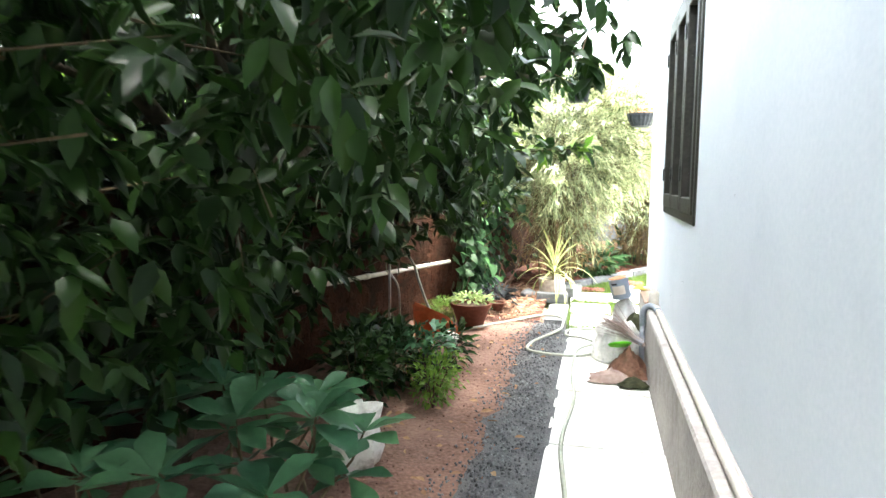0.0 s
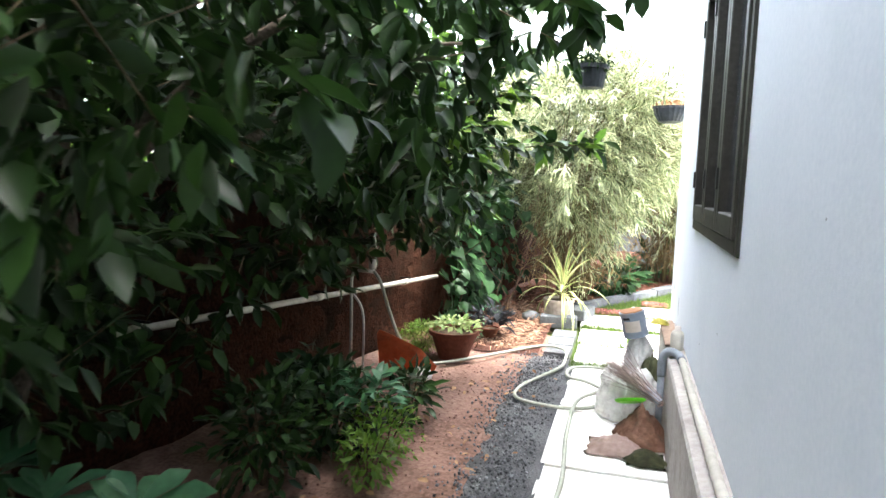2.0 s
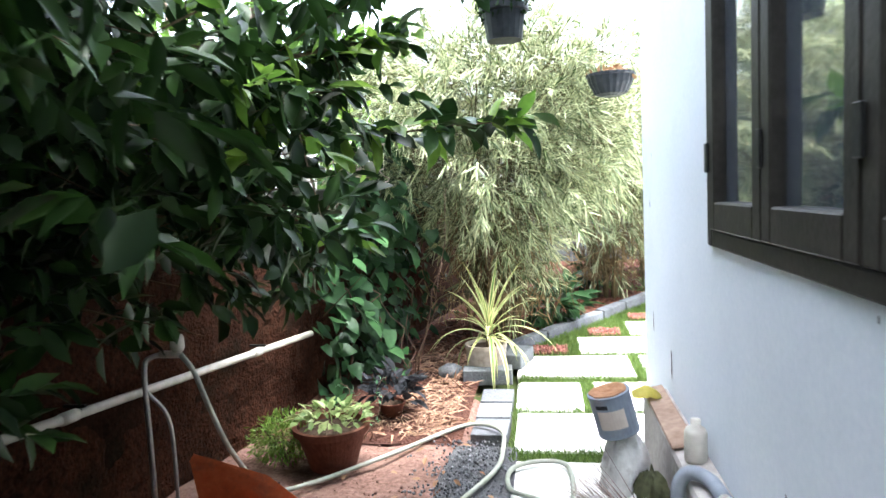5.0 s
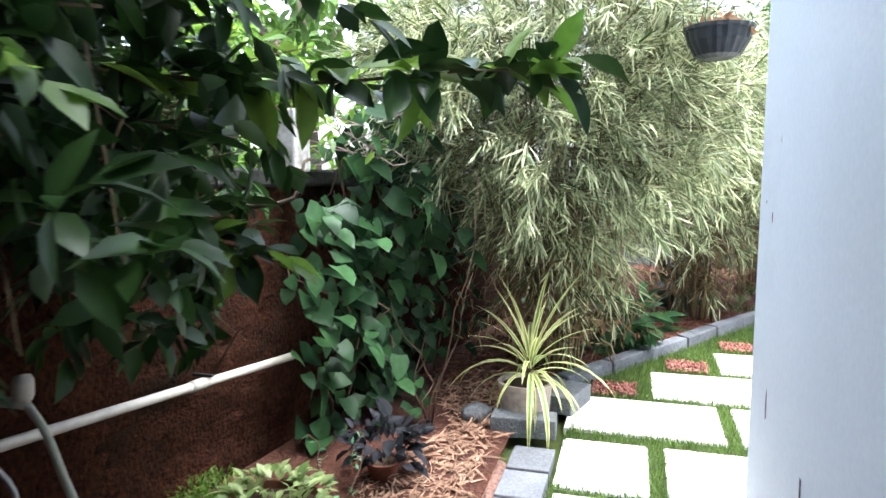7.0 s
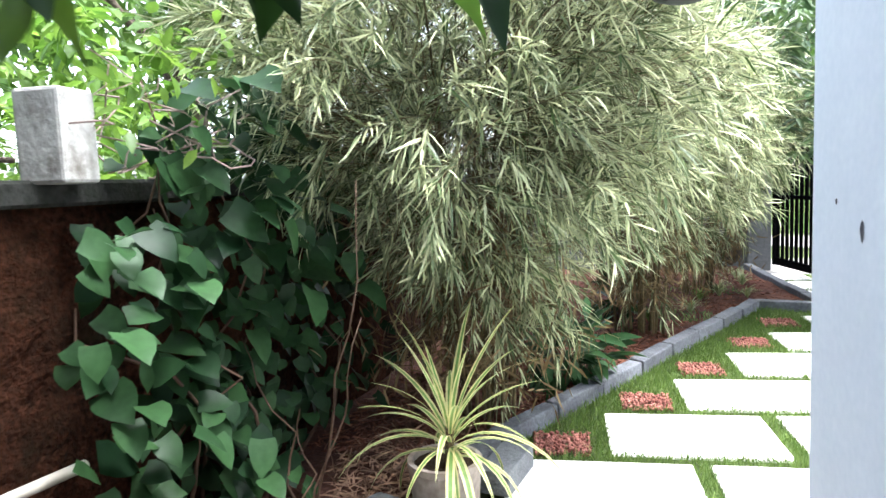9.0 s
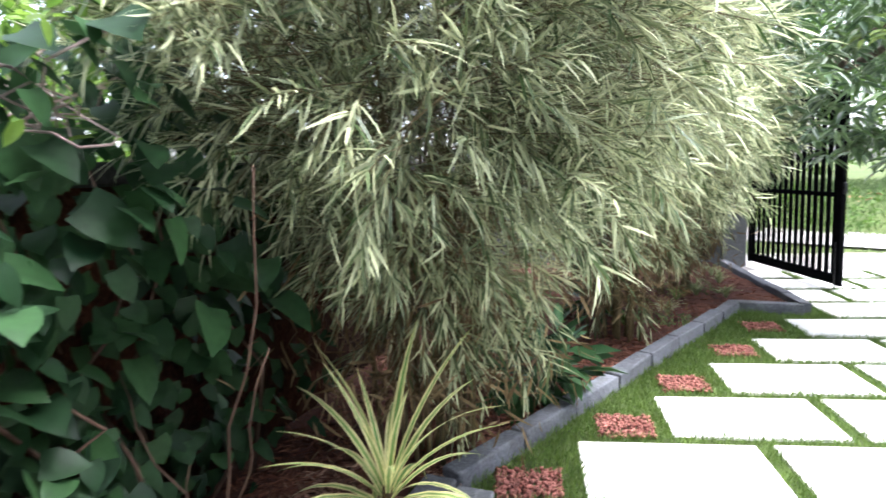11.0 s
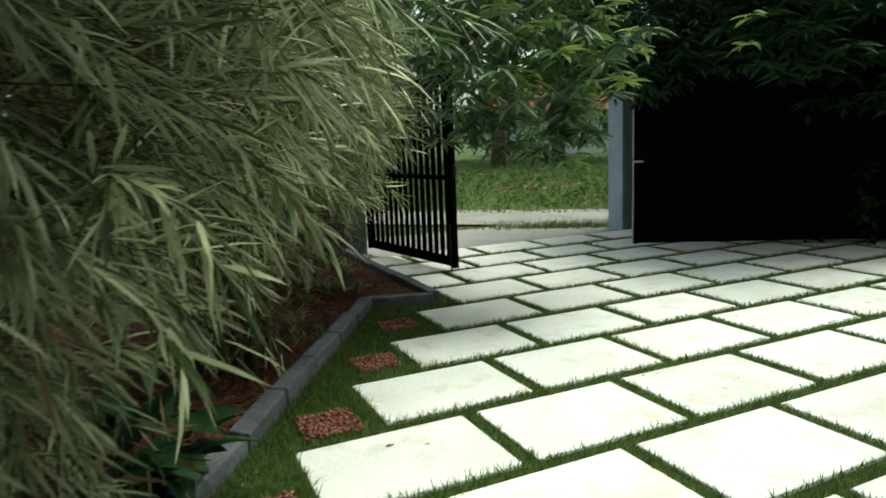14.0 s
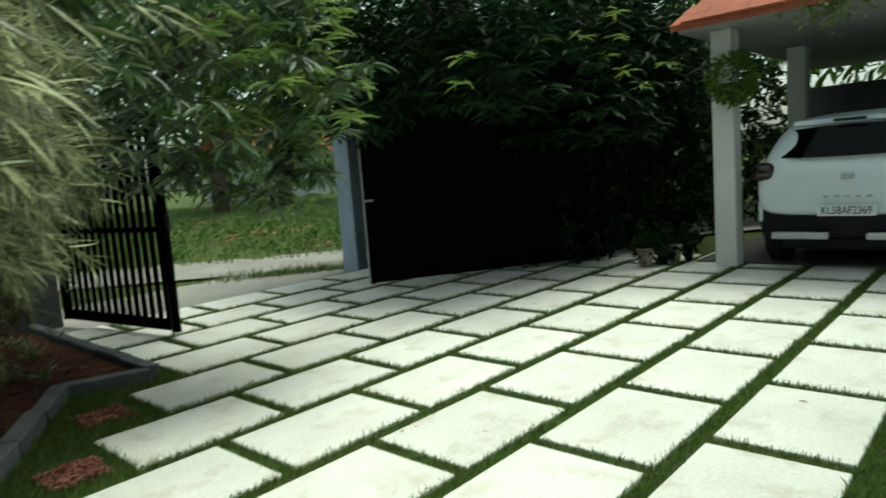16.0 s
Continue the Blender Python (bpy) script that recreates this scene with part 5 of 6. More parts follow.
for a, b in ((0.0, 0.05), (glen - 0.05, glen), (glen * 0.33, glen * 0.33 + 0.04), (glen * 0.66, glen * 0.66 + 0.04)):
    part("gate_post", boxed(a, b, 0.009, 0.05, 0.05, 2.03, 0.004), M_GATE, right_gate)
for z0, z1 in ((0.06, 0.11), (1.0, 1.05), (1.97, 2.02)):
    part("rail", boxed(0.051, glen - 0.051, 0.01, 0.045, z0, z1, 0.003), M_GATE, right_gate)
part("edge_strip", boxed(-0.014, -0.001, 0.0, 0.05, 0.06, 2.0, 0.002), M_STEEL, right_gate, "pale narrow edge strip")
part("latch", tube(bmesh.new(), [(-0.03, -0.03, 1.02), (0.1, -0.03, 1.02)], 0.014, 8), M_STEEL, right_gate, "round latch bolt")


def pillar(loc, w, h, material, label):
    ob = thing("gate_pillar", loc, label, "pillar", group="gate pillars")
    part("shaft", boxed(-w / 2, w / 2, -w / 2, w / 2, -0.2, h, 0.012, 2), material, ob)
    part("cap", boxed(-w / 2 - 0.04, w / 2 + 0.04, -w / 2 - 0.04, w / 2 + 0.04, h + 0.001, h + 0.07, 0.012), material, ob)


pillar((6.7, 14.35, 0), 0.32, 2.1, M_PILLAR, "blue-grey painted gate pillar")
pillar((2.66, 14.78, 0), 0.3, 1.9, M_GREYWALL, "grey rendered gate pillar")

# ---- car porch ----
column_shape = boxed(-0.115, 0.115, -0.115, 0.115, 0.0, 2.571, 0.008)
column = solid("porch_column", column_shape, M_COLUMN, "white painted square porch column", "column", group="porch columns")
column.matrix_basis = pose(8.05, 9.56, 0.0)
copy_thing(column, pose(10.45, 9.42, 0))
solid("porch_ceiling", boxed(7.72, 14.0, 5.4, 9.93, 2.573, 2.66), M_SOFFIT, "grey concrete car porch ceiling", "ceiling", kind="structure")
bm = bmesh.new()
q = [bm.verts.new((x, y, z)) for y in (5.2, 9.95) for x, z in ((7.55, 2.575), (7.55, 2.64), (8.15, 2.92), (8.15, 2.855))]
for a in range(4):
    bm.faces.new((q[a], q[(a + 1) % 4], q[4 + (a + 1) % 4], q[4 + a]))
bm.faces.new(q[0:4][::-1])
bm.faces.new(q[4:8])
porch_eave = solid("porch_eave", bm, M_FASCIA, "sloping terracotta eave of the car porch", "eave", kind="structure")
tile = mesh_of(boxed(-0.36, 0.36, -0.11, 0.11, 0.0, 0.03, 0.006), M_FASCIA)
for i in range(21):
    piece("roof_tile", tile, porch_eave, Matrix.Translation((7.85, 5.32 + 0.22 * i, 2.79)) @ Matrix.Rotation(-0.464, 4, "Y"))
# dark floor runs forward over the slabs to carry the car's shade
solid("porch_floor", boxed(8.2, 14.0, 6.5, 10.0, -0.06, 0.014), M_APRON, "concrete car porch floor, dark for the shade under the car", "floor", kind="structure")
solid("wall_porch_side", boxed(7.62, 14.0, 6.1, 6.3, 0.0, 2.5), M_WALL, "painted house wall inside the porch", "wall", kind="structure")


# added end wall keeps the light behind the porch from coming in
solid("wall_porch_end", boxed(13.0, 13.2, 6.31, 9.95, 0.0, 2.2), M_GREYWALL, "grey rendered wall added to close and darken the car porch", "wall", kind="structure")


def bush_ball(name, loc, r, n, leaf, wid, material, label, category, pot=None):
    ob = thing(name, loc, label, category)
    d = directions(n)
    p = d * (r * RNG.uniform(0.6, 1.0, (n, 1))) * np.array([1, 1, 1.05])
    part("leaves", cloud(p, unit(d + RNG.normal(0, 0.5, d.shape) + np.array([0, 0, -0.3])), directions(n), RNG.uniform(0.6 * leaf, 1.2 * leaf, n), RNG.uniform(0.6 * wid, 1.2 * wid, n), BROAD, material), None, ob, kind="stuff")
    return ob


basket = bush_ball("hanging_plant", (7.85, 9.42, 2.03), 0.26, 1300, 0.06, 0.03, L_TREELIT, "round hanging basket plant with small green leaves", "hanging plant")
part("basket", lathe(bmesh.new(), [(0.05, -0.22), (0.12, -0.18), (0.15, -0.08), (0.14, -0.05)], 16), M_BLACKPOT, basket, smooth=True)
part("hanger", tube(bmesh.new(), [(0, 0, -0.1), (0, 0, 0.52)], 0.004, 5), M_HINGE, basket)
trail = thing("trailing_plant", (7.6, 8.45, 2.66), "pale trailing creeper hanging from the porch eave", "creeper")
tp = np.stack([RNG.normal(0, 0.05, 260), RNG.normal(0, 0.16, 260), -np.abs(RNG.normal(0, 0.13, 260))], 1)
part("leaves", cloud(tp, directions(260, 0.7), directions(260), 0.06, 0.035, BROAD, L_POTPLANT), None, trail, kind="stuff")
for i in range(4):
    part("stem", tube(bmesh.new(), wander((0, -0.15 + 0.1 * i, 0.0), (0.0, -0.15 + 0.1 * i, -0.3 - 0.06 * i), 5, 0.05, i), 0.003, 4), M_STEMRED, trail)

for i, (px, py, r) in enumerate(((7.75, 10.42, 0.1), (7.95, 10.3, 0.08), (8.12, 10.22, 0.08), (8.28, 10.12, 0.07))):
    pot = thing("potted_plant", (px, py, 0.004), "small potted plant in a pale pot in the shade", "potted plant", group="pots by the porch")
    part("pot", lathe(bmesh.new(), [(r * 0.65, 0), (r, 0.18), (r * 1.1, 0.19), (r * 1.1, 0.215), (r * 0.9, 0.215), (r * 0.85, 0.18)], 16), M_WHITEPOT if i % 2 == 0 else M_BLACKPOT, pot, smooth=True)
    d = directions(90, -0.6)
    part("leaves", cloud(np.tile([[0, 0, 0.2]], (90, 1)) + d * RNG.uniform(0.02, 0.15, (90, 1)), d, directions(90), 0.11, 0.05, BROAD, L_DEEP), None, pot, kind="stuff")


# ---- car ----
def car():
    ob = thing("car", (7.8, 8.36, 0.0), "white compact hatchback parked under the porch", "car")
    # stations: distance from the tail, underside, sill, belt, roof heights, half widths at belt and roof
    st = [(0.02, 0.6, 0.66, 0.9, 0.97, 0.78, 0.72), (0.05, 0.58, 0.64, 1.0, 1.1, 0.83, 0.74), (0.16, 0.56, 0.62, 1.05, 1.3, 0.865, 0.7), (0.3, 0.55, 0.6, 1.06, 1.49, 0.875, 0.64), (0.5, 0.5, 0.58, 1.06, 1.57, 0.875, 0.6),
          (1.2, 0.25, 0.36, 1.02, 1.6, 0.865, 0.59), (2.0, 0.25, 0.36, 0.99, 1.58, 0.865, 0.585), (2.5, 0.25, 0.36, 0.98, 1.42, 0.865, 0.6), (2.85, 0.25, 0.38, 0.98, 1.08, 0.865, 0.7), (3.4, 0.27, 0.4, 0.94, 0.99, 0.85, 0.7), (3.75, 0.32, 0.45, 0.8, 0.86, 0.74, 0.6)]
    bm = bmesh.new()
    rings = []
    for x, zu, zs, zb, zr, wb, wr in st:
        half = [(0.0, zu), (wb * 0.8, zu), (wb * 0.97, zs), (wb, (zs + zb) / 2), (wb * 0.985, zb), ((wb * 0.97 + wr) / 2, (zb + zr) / 2), (wr, zr - 0.03), (wr * 0.75, zr + 0.005), (0.0, zr + 0.02)]
        pts = half + [(-a, b) for a, b in half[-2:0:-1]]
        rings.append([bm.verts.new((x, a, b)) for a, b in pts])
    m = len(rings[0])
    for a, b in zip(rings, rings[1:]):
        for k in range(m):
            bm.faces.new((a[k], b[k], b[(k + 1) % m], a[(k + 1) % m]))
    bm.faces.new(rings[0])
    bm.faces.new(rings[-1][::-1])
    bmesh.ops.recalc_face_normals(bm, faces=bm.faces[:])
    body = part("body", bm, M_CARPAINT, ob, smooth=True)
    sub = body.modifiers.new("round", "SUBSURF")
    sub.levels = sub.render_levels = 2
    # rear glass, wrapped a little round the corners
    bm = bmesh.new()
    top = [(0.3, -0.57, 1.44), (0.2, -0.28, 1.455), (0.19, 0, 1.46), (0.2, 0.28, 1.455), (0.3, 0.57, 1.44)]
    low = [(0.13, -0.74, 1.17), (0.03, -0.4, 1.155), (0.02, 0, 1.15), (0.03, 0.4, 1.155), (0.13, 0.74, 1.17)]
    vt, vl = [bm.verts.new(c) for c in top], [bm.verts.new(c) for c in low]
    for k in range(4):
        bm.faces.new((vl[k], vt[k], vt[k + 1], vl[k + 1]))
    bmesh.ops.solidify(bm, geom=bm.faces[:], thickness=0.012)
    part("rear_window", bm, M_CARGLASS, ob, "dark rear window glass")
    bm = boxed(0.14, 0.5, -0.54, 0.54, 1.475, 1.53, 0.018, 2)
    for v in bm.verts:
        v.co.x += 0.12 * (v.co.y / 0.54) ** 2
    spoiler = part("spoiler", bm, M_CARPAINT, ob, smooth=False)
    part("brake_light", boxed(0.13, 0.145, -0.14, 0.14, 1.488, 1.518, 0.004), M_CARBLACK, spoiler, "dark high brake light")
    bm = boxed(-0.03, 0.5, -0.85, 0.85, 0.33, 0.68, 0.06, 3)
    for v in bm.verts:
        v.co.x += 0.2 * (abs(v.co.y) / 0.85) ** 3
    bumper = part("bumper", bm, M_CARBLACK, ob, "black lower bumper cladding", smooth=True)
    for s in (-1, 1):
        part("skid_plate", boxed(-0.05, 0.05, s * 0.42 - 0.26, s * 0.42 + 0.26, 0.34, 0.41, 0.015, 2), M_SILVER, bumper, "silver skid plate")
        part("wing", boxed(0.12, 0.4, s * 0.83 - 0.02, s * 0.83 + 0.02, 0.5, 0.72, 0.015), M_CARPAINT, body)
        bm = boxed(0.0, 0.3, s * 0.775 - 0.12, s * 0.775 + 0.12, 0.93, 1.13, 0.085, 4)
        part("tail_lamp", bm, M_LAMP, body, "dark tail lamp", smooth=True)
        part("door_mirror", boxed(2.45, 2.62, s * 0.98 - 0.09, s * 0.98 + 0.09, 0.98, 1.12, 0.04, 2), M_CARBLACK, body, "black door mirror")
        bm = bmesh.new()
        side = [(0.55, 0.8, 1.07), (2.6, 0.83, 1.02), (2.15, 0.64, 1.5), (0.7, 0.64, 1.5)]
        bm.faces.new([bm.verts.new((a, s * (b + 0.02), c)) for a, b, c in side])
        bmesh.ops.solidify(bm, geom=bm.faces[:], thickness=0.01)
        part("side_window", bm, M_CARGLASS, body, "dark side window")
    # the tailgate's badge as a plain shape, its name as plain bars
    part("badge", boxed(-0.01, 0.045, -0.055, 0.055, 0.93, 0.985, 0.012, 2), M_SILVER, body, "plain silver badge")
    for i in range(5):
        part("name_bar", boxed(-0.005, 0.045, -0.2 + 0.092 * i, -0.16 + 0.092 * i, 0.752, 0.772, 0.003), M_SILVER, body)
    plate = part("number_plate", boxed(-0.055, -0.035, -0.25, 0.25, 0.575, 0.68, 0.004), M_PLATE, body, "white registration plate")
    font = bpy.data.curves.new("plate_text", "FONT")
    font.body = "KL58AF2369"
    font.size = 0.105
    font.align_x, font.align_y = "CENTER", "CENTER"
    font.extrude = 0.001
    font.offset = 0.0008
    tmp = new("plate_text", font)
    me = bpy.data.meshes.new_from_object(tmp.evaluated_get(bpy.context.evaluated_depsgraph_get()))
    bpy.data.objects.remove(tmp)
    me.materials.clear()
    me.materials.append(M_INK)
    lettering = new("lettering", me)
    lettering.parent = plate
    lettering.matrix_basis = Matrix.Translation((-0.057, 0, 0.627)) @ pose(0, 0, 0, 90, 0, -90) @ Matrix.Diagonal((0.78, 1, 1, 1))
    for x in (0.72, 3.1):
        for s in (-1, 1):
            wheel = part("wheel", lathe(bmesh.new(), [(0.2, -0.1), (0.29, -0.1), (0.325, -0.07), (0.33, 0), (0.325, 0.07), (0.29, 0.1), (0.2, 0.1)], 28), M_TYRE, ob, "black tyre", smooth=True)
            wheel.matrix_basis = pose(x, s * 0.78, 0.33, 90, 0, 0)
            part("rim", lathe(bmesh.new(), [(0.05, -0.06), (0.2, -0.09), (0.205, 0.09), (0.05, 0.06)], 20), M_SILVER, wheel, "grey wheel rim", smooth=True)
    part("underbody", boxed(0.25, 3.5, -0.66, 0.66, 0.2, 0.34, 0.03), M_CARBLACK, ob, "black underbody")
    part("arch", boxed(0.42, 1.06, -0.84, 0.84, 0.3, 0.68, 0.1, 3), M_CARBLACK, ob, "black wheel arch", smooth=True)
    return ob


car()

# ---- water pipe, tap and hose ----
def along_wall(y, off=0.05):
    return wall_x(y) + off


pipe = thing("water_pipe", (0, 0, 0), "pale plastic water pipe along the boundary wall", "pipe")
line = [(along_wall(y, 0.06), y, 0.48 + 0.046 * (6.8 - y)) for y in (-2.0, 0.0, 1.5, 3.0, 4.2, 5.3, 6.1, 6.8)]
part("pipe", tube(bmesh.new(), line, 0.0185, 10), M_PVC, pipe, smooth=True)
for y in (0.8, 2.4, 3.6, 5.0, 6.2):
    c = Vector((along_wall(y, 0.06), y, 0.48 + 0.046 * (6.8 - y)))
    part("coupling", tube(bmesh.new(), [c - Vector((0.006, 0.035, 0)), c + Vector((0.006, 0.035, 0))], 0.0235, 10), M_PVC, pipe, smooth=True)
    part("clip", boxed(c.x - 0.06, c.x + 0.03, c.y + 0.05, c.y + 0.065, c.z + 0.019, c.z + 0.03), M_HINGE, pipe, "iron wall clip")

tap = thing("standpipe", (-1.7, 5.36, 0.0), "thin standpipe with a tap against the wall", "tap")
part("riser", tube(bmesh.new(), smooth_line([(0, 0, -0.03), (0.0, 0.0, 0.35), (0.0, 0.0, 0.64), (0.025, 0.02, 0.69), (0.08, 0.03, 0.7)], 4), 0.011, 8), M_STEEL, tap, smooth=True)
part("riser", tube(bmesh.new(), smooth_line([(0.0, 0.0, 0.55), (0.06, 0.05, 0.42), (0.075, 0.05, 0.2), (0.075, 0.04, -0.02)], 4), 0.008, 8), M_STEEL, tap, smooth=True)
part("faucet", tube(bmesh.new(), [(0.06, 0.03, 0.7), (0.15, 0.03, 0.7)], 0.016, 8), M_PVC, tap, smooth=True)
part("handle", lathe(bmesh.new(), [(0.022, 0.0), (0.028, 0.015), (0.028, 0.055), (0.022, 0.07)], 12), M_PVC, tap, "pale tap handle", smooth=True).matrix_basis = Matrix.Translation((0.14, 0.03, 0.712))

hose_line = [(-1.55, 5.39, 0.7), (-1.5, 5.4, 0.62), (-1.45, 5.42, 0.45), (-1.38, 5.45, 0.25), (-1.28, 5.52, 0.07), (-1.16, 5.63, 0.025), (-0.84, 6.0, 0.025), (-0.5, 6.42, 0.03), (-0.3, 6.33, 0.04), (-0.27, 6.05, 0.03), (-0.3, 5.8, 0.03), (-0.48, 5.35, 0.025), (-0.47, 5.08, 0.025), (-0.2, 5.0, 0.025),
             (0.0, 5.1, 0.025), (0.04, 5.4, 0.025), (-0.08, 5.5, 0.05), (-0.21, 5.65, 0.025), (-0.22, 5.85, 0.025), (-0.11, 5.95, 0.025), (0.03, 5.93, 0.025), (0.06, 5.7, 0.025), (0.02, 5.35, 0.05), (-0.11, 5.08, 0.05), (-0.13, 4.6, 0.02), (-0.1, 4.0, 0.02), (-0.14, 3.3, 0.02), (-0.08, 2.5, 0.02), (-0.12, 1.6, 0.02)]
solid("garden_hose", tube(bmesh.new(), smooth_line(hose_line, 7), 0.0115, 8), M_HOSE, "grey-green garden hose looped over the slabs", "hose", smooth=True)

# ---- pots and plants along the wall ----
def potted(name, loc, r, h, material, label, leaves, leaf_shape, leaf_mat, size, spread, lift):
    ob = thing(name, loc, label, "potted plant")
    part("pot", lathe(bmesh.new(), [(r * 0.62, 0), (r * 0.72, h * 0.3), (r * 0.93, h * 0.84), (r * 1.02, h * 0.85), (r * 1.04, h), (r * 0.92, h), (r * 0.88, h * 0.86)], 44), material, ob, smooth=False)
    part("soil", lathe(bmesh.new(), [(r * 0.87, h * 0.8), (r * 0.86, h * 0.88)], 16), M_SOIL, ob)
    foliage = part("foliage", cloud(np.zeros((1, 3)) + [[0, 0, h]], np.array([[0, 0, 1.0]]), np.array([[1.0, 0, 0]]), 0.05, 0.02, BROAD, leaf_mat), None, ob)
    meshes = [cloud(np.zeros((1, 3)), np.array([[1.0, 0, 0]]), np.array([[0, 0, 1.0]]), size * (0.8 + 0.2 * v), size * 0.55 * (0.8 + 0.2 * v), leaf_shape, leaf_mat) for v in range(3)]
    for i in range(leaves):
        a = random.uniform(0, 6.283)
        q = random.uniform(0.1, 1) ** 0.6
        p = (r * spread * q * math.cos(a), r * spread * q * math.sin(a), h + lift * random.uniform(0.2, 1) * (1.2 - 0.6 * q))
        piece("leaf", random.choice(meshes), foliage, aimed(p, (math.cos(a) * q + random.gauss(0, 0.3), math.sin(a) * q + random.gauss(0, 0.3), random.gauss(0.2, 0.4)), (random.gauss(0, 0.3), random.gauss(0, 0.3), 1), random.uniform(0.8, 1.2)))
    return ob


potted("terracotta_planter", (-1.1, 5.93, 0.0), 0.185, 0.215, M_TERRA, "terracotta bowl planted with pale green leaves", 150, BROAD, L_POTPLANT, 0.056, 0.95, 0.09)
potted("purple_plant", (-0.96, 6.62, 0.0), 0.08, 0.1, M_TERRA, "low dark purple-leaved rosette plant in a small pot", 110, BROAD, L_PURPLE, 0.08, 2.0, 0.2)
potted("black_pot_plant", (-1.42, 4.25, 0.0), 0.12, 0.22, M_BLACKPOT, "leafy plant in a dark plastic pot", 120, BROAD, L_CREEPER, 0.08, 1.5, 0.22)
potted("black_pot_plant", (-1.05, 4.05, 0.0), 0.1, 0.2, M_BLACKPOT, "leafy plant in a dark plastic pot", 90, BROAD, L_WHORL, 0.08, 1.5, 0.25)


def bushlet(name, loc, rx, rz, n, leaf, wid, material, label, shape=BROAD):
    ob = thing(name, loc, label, "plant")
    d = directions(n)
    p = np.abs(d) * np.sign(d) * np.array([rx, rx, rz]) * RNG.uniform(0.3, 1, (n, 1)) + np.array([0, 0, rz * 0.9])
    p[:, 2] = np.maximum(p[:, 2], 0.02)
    part("leaves", cloud(p, unit(d + RNG.normal(0, 0.5, d.shape)), unit(np.array([0, 0, 1.0]) + RNG.normal(0, 0.5, d.shape)), RNG.uniform(0.6 * leaf, 1.25 * leaf, n), RNG.uniform(0.6 * wid, 1.25 * wid, n), shape, material), None, ob, kind="stuff")
    for i in range(5):
        a = i * 1.257
        part("stem", tube(bmesh.new(), [(0, 0, -0.02), (rx * 0.3 * math.cos(a), rx * 0.3 * math.sin(a), rz * 0.8), (rx * 0.6 * math.cos(a), rx * 0.6 * math.sin(a), rz * 1.5)], [0.006, 0.004, 0.002], 5), M_STEMRED, ob)
    return ob


bushlet("fern_clump", (-1.38, 6.0, 0.0), 0.19, 0.13, 1700, 0.032, 0.008, L_TREELIT, "bright green feathery fern clump by the wall", BLADE)
bushlet("low_shrub", (-1.25, 4.05, 0.0), 0.28, 0.22, 420, 0.07, 0.035, L_TREE, "low dark leafy shrub in the soil")
bushlet("low_shrub", (-0.95, 4.0, 0.0), 0.2, 0.16, 420, 0.04, 0.016, L_TREELIT, "low fine-leaved green shrub in the soil")
bushlet("low_shrub", (-1.35, 3.6, 0.0), 0.25, 0.28, 420, 0.08, 0.035, L_TREE, "low dark leafy shrub in the soil")
bushlet("low_shrub", (-0.92, 3.75, 0.0), 0.15, 0.15, 300, 0.045, 0.02, L_TREELIT, "low fine-leaved green shrub in the soil")
bushlet("low_shrub", (-1.6, 4.45, 0.0), 0.2, 0.16, 380, 0.08, 0.035, L_TREE, "low dark leafy shrub in the soil")
bushlet("low_shrub", (-0.98, 4.5, 0.0), 0.14, 0.2, 140, 0.1, 0.035, L_TREE, "low dark leafy shrub with long leaves in the soil")

# whorled plants in the foreground
def whorl_plant(loc, heads, seed):
    ob = thing("whorled_shrub", loc, "shrub with whorls of broad blue-green leaves", "shrub", group="whorled shrubs")
    rnd = random.Random(seed)
    meshes = [cloud(np.zeros((1, 3)), np.array([[1.0, 0, 0]]), np.array([[0, 0, 1.0]]), 0.17 + 0.02 * v, 0.082 + 0.008 * v, SPOON, L_WHORL) for v in range(3)]
    for hx_, hy_, hz_ in heads:
        stem = part("stem", tube(bmesh.new(), wander((hx_ * 0.4, hy_ * 0.4, -0.03), (hx_, hy_, hz_), 5, 0.05, hx_ * 7), [0.009, 0.008, 0.007, 0.006, 0.005, 0.004], 6), M_TWIGBARK, ob, smooth=True)
        count = rnd.randint(8, 11)
        for i in range(count):
            a = 2.4 * i
            piece("leaf", rnd.choice(meshes), stem, aimed((hx_, hy_, hz_ - 0.012 * (i % 3)), (math.cos(a), math.sin(a), rnd.uniform(-0.1, 0.6)), (rnd.gauss(0, 0.2), rnd.gauss(0, 0.2), 1), rnd.uniform(0.75, 1.15)))
        for i in range(6):
            a = 1.9 * i
            piece("leaf", rnd.choice(meshes), stem, aimed((hx_ * 0.85, hy_ * 0.85, hz_ - 0.16), (math.cos(a), math.sin(a), rnd.uniform(-0.5, 0.2)), (rnd.gauss(0, 0.2), rnd.gauss(0, 0.2), 1), rnd.uniform(0.7, 1.0)))


whorl_plant((-1.1, 1.95, 0), [(0.0, -0.1, 0.58), (0.2, 0.05, 0.55), (-0.2, 0.15, 0.6), (0.36, 0.1, 0.5), (0.1, 0.3, 0.5), (-0.1, -0.35, 0.5), (0.18, -0.25, 0.42)], 3)
whorl_plant((-1.7, 1.8, 0), [(0.0, 0.0, 0.62), (0.25, 0.12, 0.58), (-0.25, 0.05, 0.66), (0.1, 0.32, 0.6), (0.28, -0.25, 0.5), (-0.1, -0.3, 0.56)], 5)
whorl_plant((-1.35, 2.5, 0), [(0.0, 0.0, 0.45), (0.2, 0.1, 0.42), (-0.25, 0.05, 0.48)], 7)

# rough white cement bag by the whorled shrubs
bag = bmesh.new()
